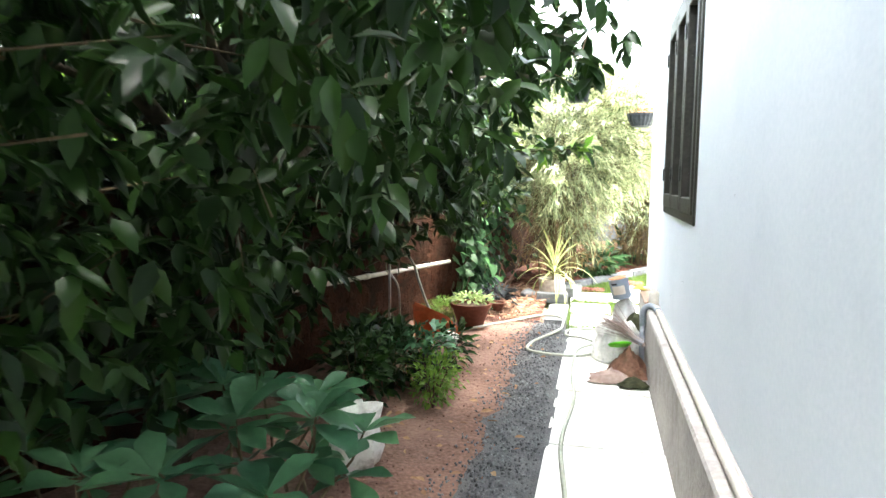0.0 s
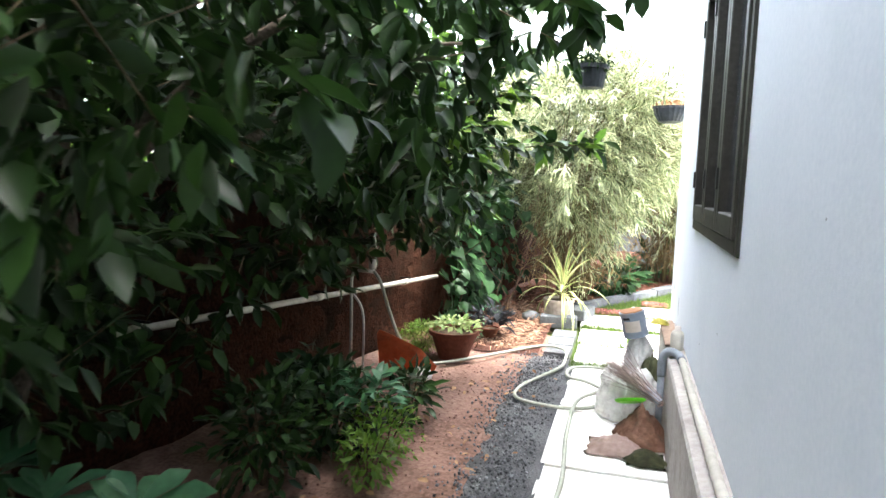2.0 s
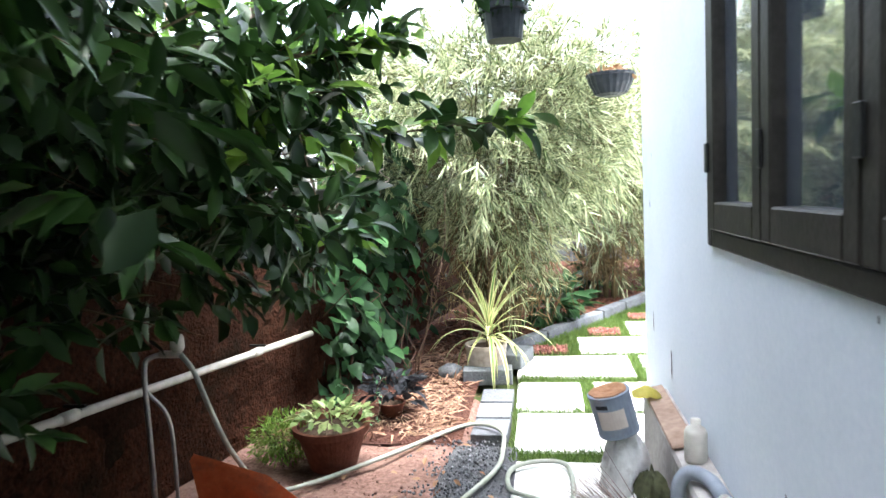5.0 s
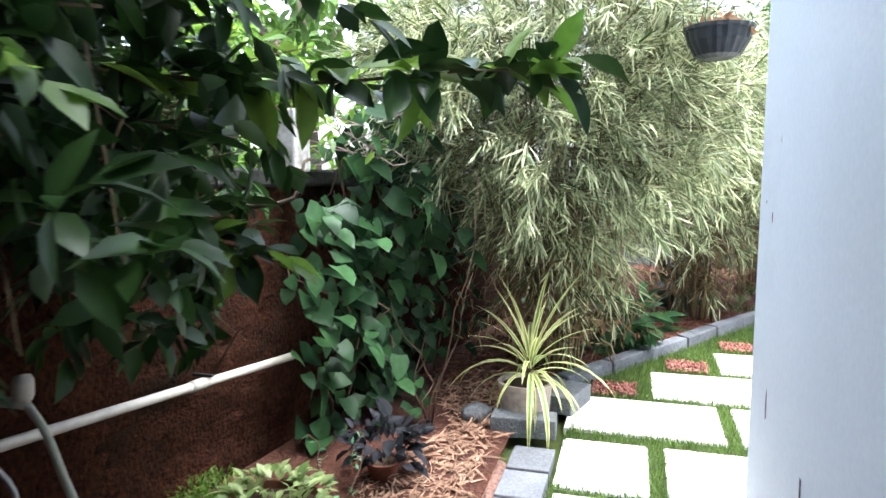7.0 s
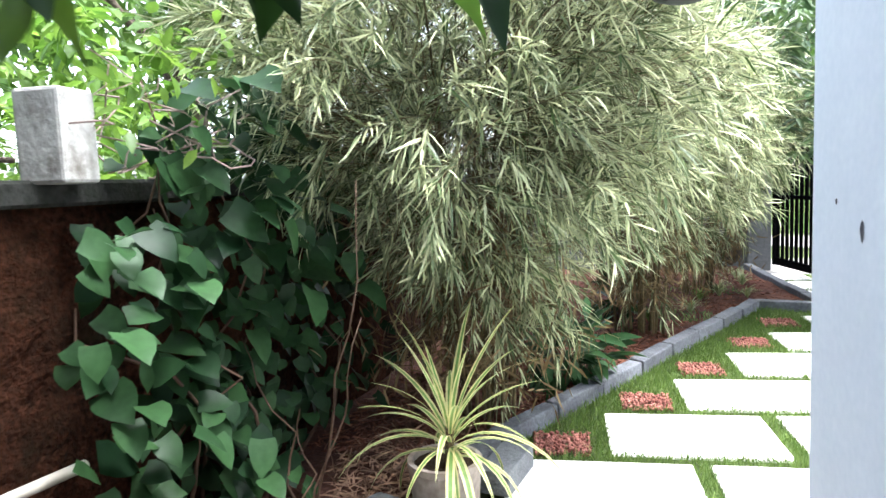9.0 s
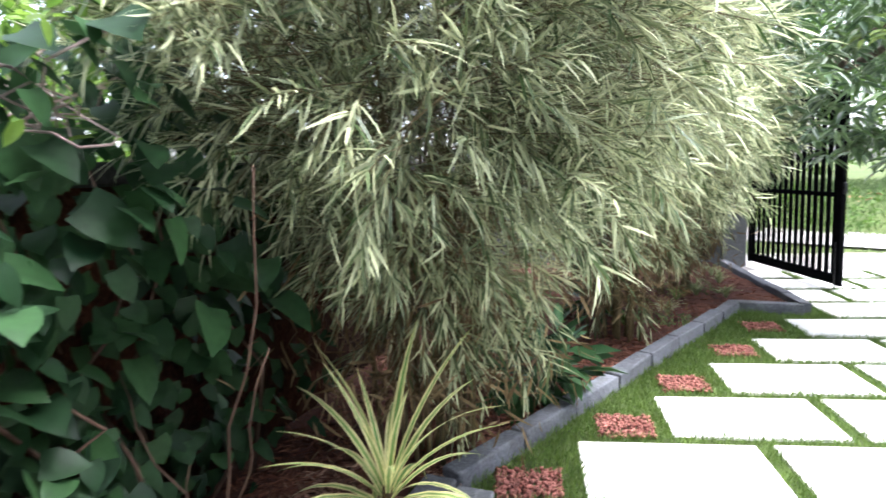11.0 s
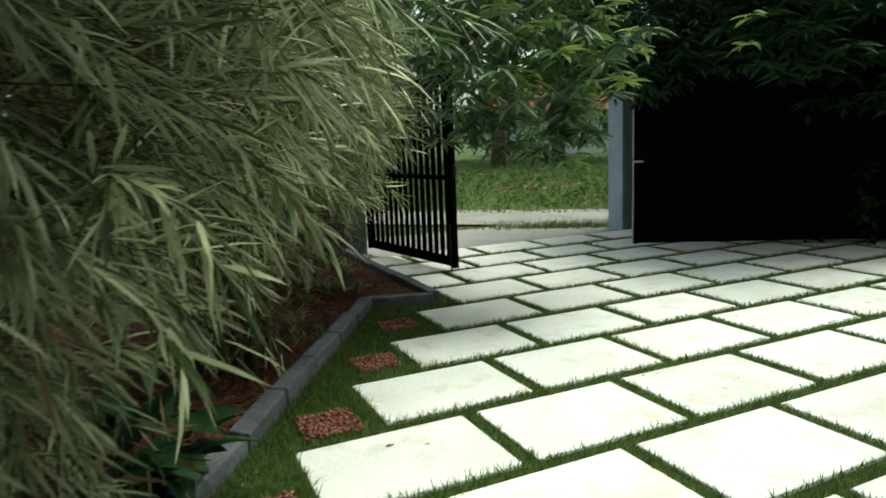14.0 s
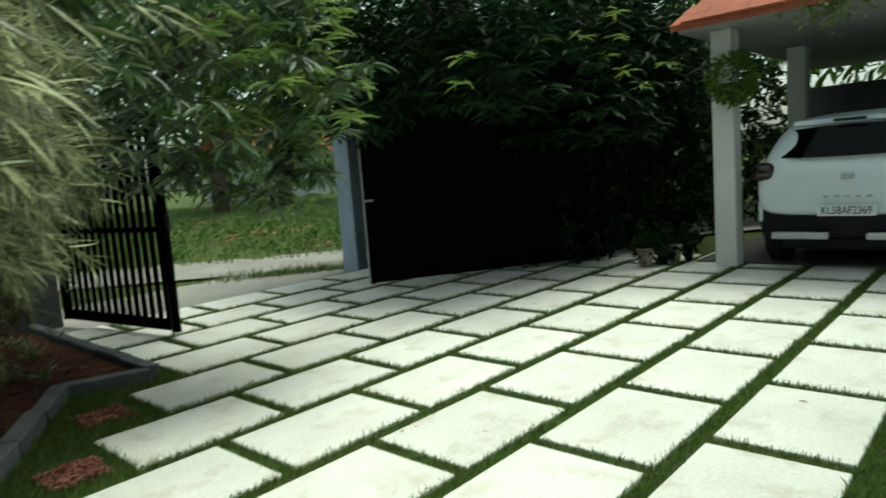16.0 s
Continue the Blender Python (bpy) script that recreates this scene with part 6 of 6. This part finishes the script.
lathe(bag, [(0.06, 0.0), (0.12, 0.01), (0.14, 0.1), (0.13, 0.22), (0.11, 0.31), (0.125, 0.345), (0.1, 0.345), (0.085, 0.27)], 26, 0.55)
bag_ob = solid("grow_bag", bag, M_SACK, "crumpled white printed grow bag filled with soil", "grow bag", smooth=True)
bag_ob.matrix_basis = pose(-1.06, 2.85, 0.0, 3, -4, 20) @ Matrix.Scale(0.82, 4)

# orange plastic board leaning by the tap
bm = bmesh.new()
pts = [(-0.2, 0.0, 0.0), (0.16, 0.06, 0.0), (0.19, 0.05, 0.06), (0.08, 0.02, 0.19), (-0.06, -0.02, 0.27), (-0.19, -0.04, 0.33), (-0.21, -0.04, 0.3)]
bm.faces.new([bm.verts.new(p) for p in pts])
bmesh.ops.solidify(bm, geom=bm.faces[:], thickness=0.045)
bmesh.ops.bevel(bm, geom=bm.edges[:], offset=0.008, segments=2, affect="EDGES")
board = solid("orange_board", bm, M_ORANGE, "broken orange plastic board leaning beside the tap", "board")
board.matrix_basis = pose(-1.27, 5.36, 0.0, 6, 0, 8) @ Matrix.Scale(1.0, 4)
rag = lathe(bmesh.new(), [(0.05, 0.0), (0.085, 0.02), (0.07, 0.06), (0.03, 0.085)], 14, 0.5)
solid("rag", rag, M_SACK, "crumpled pale rag on the soil", "rag", smooth=True).matrix_basis = pose(-1.17, 5.28, 0.0)

# ---- dracaena ----
drac = thing("dracaena", (-0.47, 7.5, -0.118), "striped cream and green dracaena in a whitewashed pot", "potted plant")
part("pot", lathe(bmesh.new(), [(0.115, 0.12), (0.13, 0.14), (0.145, 0.33), (0.15, 0.335), (0.15, 0.36), (0.13, 0.36), (0.125, 0.33)], 24), M_WHITEPOT, drac, smooth=False)
part("soil", lathe(bmesh.new(), [(0.124, 0.3), (0.124, 0.34)], 16), M_SOIL, drac)
crown = part("stem", tube(bmesh.new(), [(0.02, -0.02, 0.3), (0.03, -0.03, 0.5)], [0.02, 0.016], 8), M_TWIGBARK, drac)


def strap_leaf(length, width, bend):
    bm = bmesh.new()
    rows = []
    for i in range(9):
        t = i / 8
        s = length * (math.sin(min(t * bend, 3.0)) / bend)
        z = -length * (1 - math.cos(t * bend)) / bend
        w = width * (0.55 + 0.45 * math.sin(min(1, t * 2.2) * 1.57)) * (1 - t ** 2.2) + 0.0008
        rows.append([bm.verts.new((s, w * f, z + 0.15 * w * abs(f))) for f in (-0.5, -0.22, 0.22, 0.5)])
    for a, b in zip(rows, rows[1:]):
        for k in range(3):
            f = bm.faces.new((a[k], a[k + 1], b[k + 1], b[k]))
            f.material_index = 1 if k == 1 else 0
            f.smooth = True
    return mesh_of(bm, [L_CREAM, L_STRIPE])


straps = [strap_leaf(0.5, 0.033, b) for b in (0.5, 0.9, 1.3, 1.7, 2.1)]
for i in range(34):
    a = 2.4 * i + random.uniform(-0.2, 0.2)
    t = i / 33
    m = Matrix.Translation((0.03 + 0.012 * math.cos(a), -0.03 + 0.012 * math.sin(a), 0.38 + 0.13 * t)) @ Matrix.Rotation(a, 4, "Z") @ Matrix.Rotation(-radians(12 + 68 * t), 4, "Y")
    piece("leaf", straps[min(4, int((1 - t) * 4.99))], crown, m @ Matrix.Scale(random.uniform(0.75, 1.15), 4))
for a, b in ((-1.45, 2.1), (-1.15, 2.0)):
    piece("leaf", straps[4], crown, Matrix.Translation((0.04, -0.05, 0.42)) @ Matrix.Rotation(a, 4, "Z") @ Matrix.Rotation(radians(-10), 4, "Y") @ Matrix.Scale(1.15, 4))
block = solid("concrete_block", boxed(-0.17, 0.17, -0.075, 0.075, 0.0, 0.105, 0.008, 2), M_BLOCK, "grey concrete block under the dracaena pot", "block", group="concrete blocks")
block.matrix_basis = pose(-0.45, 7.35, 0.0, 0, 0, 4)
copy_thing(block, pose(-0.26, 7.85, 0.0, 0, 0, 75))
stone = lathe(bmesh.new(), [(0.05, 0), (0.08, 0.02), (0.075, 0.06), (0.03, 0.09)], 12, 0.4)
solid("stone", stone, M_BLOCK, "pale rough stone on the litter", "stone", smooth=True).matrix_basis = pose(-0.72, 7.4, 0.03)

# ---- bed plants ----
for i, (x, y, s) in enumerate(((1.16, 11.35, 1.0), (1.6, 12.2, 1.15), (0.75, 11.0, 0.8), (2.0, 12.9, 1.1), (1.85, 12.1, 0.8), (1.35, 11.9, 0.8), (2.05, 13.4, 1.0))):
    ob = thing("striped_tuft", (x, y, bed_height(x, y)), "small striped grass-like tuft in the mulch", "plant", group="striped tufts in the bed")
    n = 46
    a = RNG.uniform(0, 6.283, n)
    d = np.stack([np.cos(a), np.sin(a), RNG.uniform(0.5, 2.0, n)], 1)
    part("leaves", cloud(np.zeros((n, 3)), d, np.array([[0, 0, 1.0]]) + RNG.normal(0, 0.1, (n, 3)), RNG.uniform(0.12, 0.24, n) * s, 0.011, ARCH, L_SPIDER if i % 3 != 2 else M_GRASS), None, ob, kind="stuff")
for x, y in ((-0.02, 9.05), (0.12, 9.3), (0.5, 11.2)):
    bushlet("broad_bed_plant", (x, y, 0.03), 0.2, 0.22, 60, 0.24, 0.085, L_CREEPER, "broad-leaved dark green plant under the bamboo")
p = bed_points(2200, 10.5, 14.0)
p = p[np.sin(5 * p[:, 0] + 3 * p[:, 1]) + np.sin(4.1 * p[:, 1]) > 0.9]
n = len(p)
tagged(new("bed_weeds", cloud(p, unit(np.array([0, 0, 0.8]) + RNG.normal(0, 0.7, (n, 3))), directions(n), RNG.uniform(0.03, 0.07, n), 0.014, STRAND, M_WEED)), "low green weeds in the mulch", "weeds", kind="stuff")

# ---- hanging pots ----
hang = thing("hanging_pot", (-0.19, 6.16, 2.04), "black plastic hanging pot with trailing fern", "hanging pot", group="hanging pots")
part("pot", lathe(bmesh.new(), [(0.085, 0.0), (0.105, 0.13), (0.12, 0.135), (0.12, 0.165), (0.1, 0.165), (0.095, 0.13)], 20), M_BLACKPOT, hang)
d = directions(420, 0.1)
part("leaves", cloud(np.array([[0, 0, 0.17]]) + d * np.array([0.14, 0.14, 0.09]) * RNG.uniform(0.4, 1, (420, 1)), directions(420, 0.8), directions(420), 0.05, 0.012, BLADE, L_DEEP), None, hang, kind="stuff")
for i in range(3):
    a = 2.1 * i
    part("wire", tube(bmesh.new(), [(0.115 * math.cos(a), 0.115 * math.sin(a), 0.16), (0, 0, 0.75)], 0.002, 4), M_HINGE, hang)
part("wire", tube(bmesh.new(), [(0, 0, 0.75), (0, 0, 1.26)], 0.003, 4), M_HINGE, hang)
hang = thing("hanging_basket", (0.43, 7.4, 1.9), "dark ribbed plastic hanging basket with dry plants", "hanging pot", group="hanging pots")
part("pot", lathe(bmesh.new(), [(0.06, 0.0), (0.1, 0.015), (0.135, 0.08), (0.145, 0.125), (0.155, 0.13), (0.155, 0.145), (0.135, 0.145), (0.125, 0.1)], 40, 0, 0.035), surface("basket_plastic", (0.014, 0.016, 0.019), (0.034, 0.037, 0.042), 30, 5, 0.4, 0.02), hang)
d = directions(90, -0.2)
part("leaves", cloud(np.array([[0, 0, 0.14]]) + d * np.array([0.14, 0.14, 0.05]) * RNG.uniform(0.4, 1, (90, 1)), directions(90, 0.1), directions(90), 0.06, 0.03, BROAD, L_DRY), None, hang, kind="stuff")
for i in range(3):
    a = 2.1 * i
    part("wire", tube(bmesh.new(), [(0.15 * math.cos(a), 0.15 * math.sin(a), 0.14), (0, 0, 0.8)], 0.002, 4), M_HINGE, hang)
part("wire", tube(bmesh.new(), [(0, 0, 0.8), (0, 0, 1.4)], 0.003, 4), M_HINGE, hang)
bm = bmesh.new()
tube(bm, [(-1.2, 6.16, 3.3), (0.465, 6.16, 3.3)], 0.008, 5)
tube(bm, [(0.46, 6.2, 3.3), (0.43, 7.5, 3.3)], 0.008, 5)
solid("hanging_rail", bm, M_HINGE, "thin iron rail that carries the hanging pots", "rail")

# ---- clutter by the plinth ----
drain = thing("ledge_pipe", (0, 0, 0), "pale plastic pipe along the ledge turning down into a grey pipe", "pipe")
part("run", tube(bmesh.new(), [(0.43, -3.0, 0.458), (0.43, 2.0, 0.458), (0.43, 4.7, 0.458)], 0.0185, 10), M_PVC, drain, smooth=True)
part("elbow", tube(bmesh.new(), smooth_line([(0.43, 4.68, 0.458), (0.42, 4.8, 0.46), (0.378, 4.85, 0.46), (0.346, 4.86, 0.42), (0.344, 4.86, 0.32)], 5), 0.0225, 10), M_PVCGREY, drain, "grey elbow", smooth=True)
part("drop", tube(bmesh.new(), [(0.344, 4.86, 0.34), (0.344, 4.86, 0.0)], 0.0195, 10), M_PVCGREY, drain, "grey down pipe", smooth=True)
bottle = lathe(bmesh.new(), [(0.034, 0), (0.036, 0.01), (0.036, 0.09), (0.03, 0.105), (0.016, 0.115), (0.016, 0.135)], 14)
solid("small_bottle", bottle, M_PVC, "small pale plastic bottle on the ledge", "bottle", smooth=True).matrix_basis = pose(0.425, 5.0, 0.437, 0, 0, 0)
bm = boxed(-0.042, 0.042, -0.33, 0.33, 0.0, 0.014, 0.004)
solid("plank", bm, M_WOOD, "old brown plank lying on the ledge", "plank").matrix_basis = pose(0.41, 5.42, 0.44, 0, -12, 0)


def sack(loc, rx, ry, h, seed, material, label, name="sack"):
    bm = bmesh.new()
    rings = []
    seg, levels = 44, 17
    for j in range(levels):
        z = j / (levels - 1)
        r = np.interp(z, [0, 0.06, 0.3, 0.55, 0.78, 0.92, 1.0], [0.8, 1.0, 1.06, 1.0, 0.93, 0.72, 0.3])
        ring = []
        for k in range(seg):
            a = 6.2832 * k / seg
            c, d = math.cos(a), math.sin(a)
            crease = abs(noise.noise((c * 2.6 + seed, d * 2.6, z * 4))) + 0.6 * abs(noise.noise((c * 6, d * 6 + seed, z * 9)))
            w = 1.08 + 0.2 * noise.noise((c * 1.6 + seed, d * 1.6, z * 2.2)) - (0.25 + 0.3 * z) * crease
            ring.append(bm.verts.new((rx * r * w * c, ry * r * w * d, h * z * (1 + 0.12 * z * noise.noise((c * 2, d * 2, seed))))))
        rings.append(ring)
    for a, b in zip(rings, rings[1:]):
        for k in range(seg):
            bm.faces.new((a[k], a[(k + 1) % seg], b[(k + 1) % seg], b[k]))
    bm.faces.new(rings[0][::-1])
    bm.faces.new(rings[-1])
    ob = solid(name, bm, material, label, "sack", smooth=True)
    ob.matrix_basis = pose(*loc, 0, 0, seed * 40)
    return ob


sack((0.12, 5.02, 0.0), 0.1, 0.12, 0.3, 1.0, M_SACK, "bulging white plastic sack standing on the slabs")
sack((0.24, 4.96, 0.0), 0.075, 0.1, 0.3, 2.4, M_SACK, "crumpled pale paper sack with a folded top")
sack((0.235, 5.24, 0.0), 0.09, 0.11, 0.45, 4.2, M_SACK, "crumpled pale plastic sack standing under the paint tin")
sack((0.3, 5.08, 0.0), 0.06, 0.1, 0.36, 5.1, M_OLIVE, "dark olive cloth bundle wedged against the plinth", "cloth_bundle")
tin = thing("paint_tin", (0.22, 5.27, 0.5), "tilted blue-grey paint tin with a rusty lid", "paint tin", rz=10)
tin.matrix_basis = pose(0.21, 5.2, 0.455, 0, -14, 10) @ Matrix.Scale(0.84, 4)
part("can", lathe(bmesh.new(), [(0.085, 0.0), (0.088, 0.006), (0.086, 0.012), (0.086, 0.17), (0.09, 0.175), (0.09, 0.182), (0.08, 0.182)], 28), M_TIN, tin, smooth=False)
part("lid", lathe(bmesh.new(), [(0.078, 0.176), (0.079, 0.188), (0.06, 0.192), (0.02, 0.186)], 24, 0.1), M_RUST, tin, "rusty brown lid")
bm = bmesh.new()
arc = [(-2.6 + 0.15 * k) for k in range(10)]
for a, b in zip(arc, arc[1:]):
    bm.faces.new([bm.verts.new((0.0875 * math.cos(t), 0.0875 * math.sin(t), z)) for t, z in ((a, 0.045), (b, 0.045), (b, 0.125), (a, 0.125))])
lab = part("label", bm, M_PAPER, tin, "faded paper label")
bm = bmesh.new()
for a, b in zip(arc[:4], arc[1:5]):
    bm.faces.new([bm.verts.new((0.0885 * math.cos(t), 0.0885 * math.sin(t), z)) for t, z in ((a, 0.135), (b, 0.135), (b, 0.152), (a, 0.152))])
part("print_bar", bm, M_INK, tin, "dark printed bar")
broom = thing("broom", (0.33, 4.62, 0.2), "bundled coconut-rib broom leaning on the sacks", "broom")
broom.matrix_basis = Matrix.Translation((0.34, 4.66, 0.23))
part("binding", tube(bmesh.new(), [(0.0, 0, 0.0), (-0.1, 0.1, 0.05)], [0.02, 0.022], 10), M_PVCGREY, broom, "grey binding")
rib = []
for v in range(4):
    rib.append(mesh_of(tube(bmesh.new(), [(0, 0, 0), (0.2, 0, 0.004 * v), (0.42, 0, 0.03 * (v - 1.5))], [0.0022, 0.0018, 0.0008], 4), M_TWIG))
for i in range(110):
    f = Vector((-0.7, 0.62, 0.34)) + Vector((random.gauss(0, 0.1), random.gauss(0, 0.1), random.gauss(0, 0.1)))
    piece("rib", random.choice(rib), broom, aimed((random.gauss(0, 0.008), random.gauss(0, 0.008), random.gauss(0, 0.008)), f, (random.gauss(0, 1), random.gauss(0, 1), 1), random.uniform(0.85, 1.05)))
pan = bmesh.new()
lathe(pan, [(0.1, 0.0), (0.118, 0.012), (0.122, 0.022), (0.112, 0.022), (0.1, 0.012)], 28)
pan_ob = solid("green_basin", pan, M_GREEN, "bright green plastic basin among the sacks", "basin")
pan_ob.matrix_basis = pose(0.19, 4.74, 0.19, -24, -8, 0) @ Matrix.Scale(0.68, 4)


def cloth(loc, w, d, h, seed, material, label, folds=1.0):
    bm = bmesh.new()
    grid = []
    for j in range(27):
        row = []
        for i in range(27):
            u, v = i / 26 - 0.5, j / 26 - 0.5
            r = math.hypot(u, v) * 2
            crease = abs(noise.noise((u * 4 + seed, v * 4, seed))) + 0.5 * abs(noise.noise((u * 9, v * 9 + seed, 0)))
            z = 0.012 + (h * max(0, 1 - r) ** 0.7) * (1.2 - 1.1 * folds * crease) + 0.035 * folds * crease * max(0, 1.15 - r)
            row.append(bm.verts.new((w * u * (1 + 0.35 * noise.noise((v * 4, seed, 0))), d * v * (1 + 0.35 * noise.noise((u * 4, 0, seed))), max(0.006, z))))
        grid.append(row)
    for j in range(26):
        for i in range(26):
            bm.faces.new((grid[j][i], grid[j][i + 1], grid[j + 1][i + 1], grid[j + 1][i]))
    bmesh.ops.solidify(bm, geom=bm.faces[:], thickness=0.004)
    ob = solid("rag", bm, material, label, "rag", smooth=True)
    ob.matrix_basis = pose(*loc)
    return ob


cloth((0.25, 4.7, 0.0), 0.28, 0.34, 0.17, 3.0, M_CLOTH, "crumpled reddish-brown rags piled on the slabs", 1.0)
cloth((0.13, 4.52, 0.0), 0.28, 0.24, 0.07, 6.0, M_CARD, "flattened pinkish-grey stained sacking on the slabs", 1.0)
cloth((0.27, 4.42, 0.0), 0.18, 0.2, 0.05, 8.0, M_OLIVE, "dark olive crumpled cloth on the slabs", 1.0)

cloth((0.36, 5.62, 0.447), 0.11, 0.12, 0.035, 11.0, surface("yellow_plastic", (0.5, 0.42, 0.08), (0.66, 0.58, 0.16), 30, 6, 0.5, 0.1), "crumpled yellow plastic scrap on the ledge", 1.0)

# a thin straggling seedling between the pots
seedling = thing("seedling", (-1.02, 6.28, 0.0), "thin straggling seedling with tiny leaves", "plant")
for i, tip in enumerate(((-0.16, 0.05, 0.3), (0.1, 0.02, 0.34), (-0.02, -0.08, 0.26))):
    line = smooth_line(wander((0, 0, -0.02), tip, 6, 0.09, i * 2.9 + 1), 3)
    twig = part("stem", tube(bmesh.new(), line, [0.004 - 0.0025 * k / len(line) for k in range(len(line))], 5), M_STEMRED, seedling, smooth=True)
    spots = np.array([tuple(line[k]) for k in range(6, len(line), 2)])
    spots = np.concatenate([spots, spots]) + RNG.normal(0, 0.008, (2 * len(spots), 3))
    part("leaves", cloud(spots, directions(len(spots)), unit(np.array([0, 0, 1.0]) + RNG.normal(0, 0.3, spots.shape)), 0.032, 0.015, BROAD, L_WHORL), None, twig, kind="stuff")

# fallen leaves on soil and slabs
n = 150
fp = np.stack([RNG.uniform(-1.5, -0.3, n), RNG.uniform(1.0, 6.5, n), np.full(n, 0.02)], 1)
tagged(new("fallen_leaves", cloud(fp, directions(n, 0, 0.1), unit(np.array([0, 0, 1.0]) + RNG.normal(0, 0.3, (n, 3))), RNG.uniform(0.03, 0.08, n), RNG.uniform(0.015, 0.035, n), BROAD, L_DRY)), "scattered dry brown leaves on the soil", "leaves", kind="stuff")
n = 60
fp = np.stack([RNG.uniform(0.5, 7.0, n), RNG.uniform(7.0, 13.5, n), np.full(n, 0.006)], 1)
tagged(new("fallen_leaves", cloud(fp, directions(n, 0, 0.05), unit(np.array([0, 0, 1.0]) + RNG.normal(0, 0.15, (n, 3))), RNG.uniform(0.02, 0.05, n), RNG.uniform(0.006, 0.015, n), BLADE, L_DRY)), "few dry leaf scraps lying on the slabs", "leaves", kind="stuff")
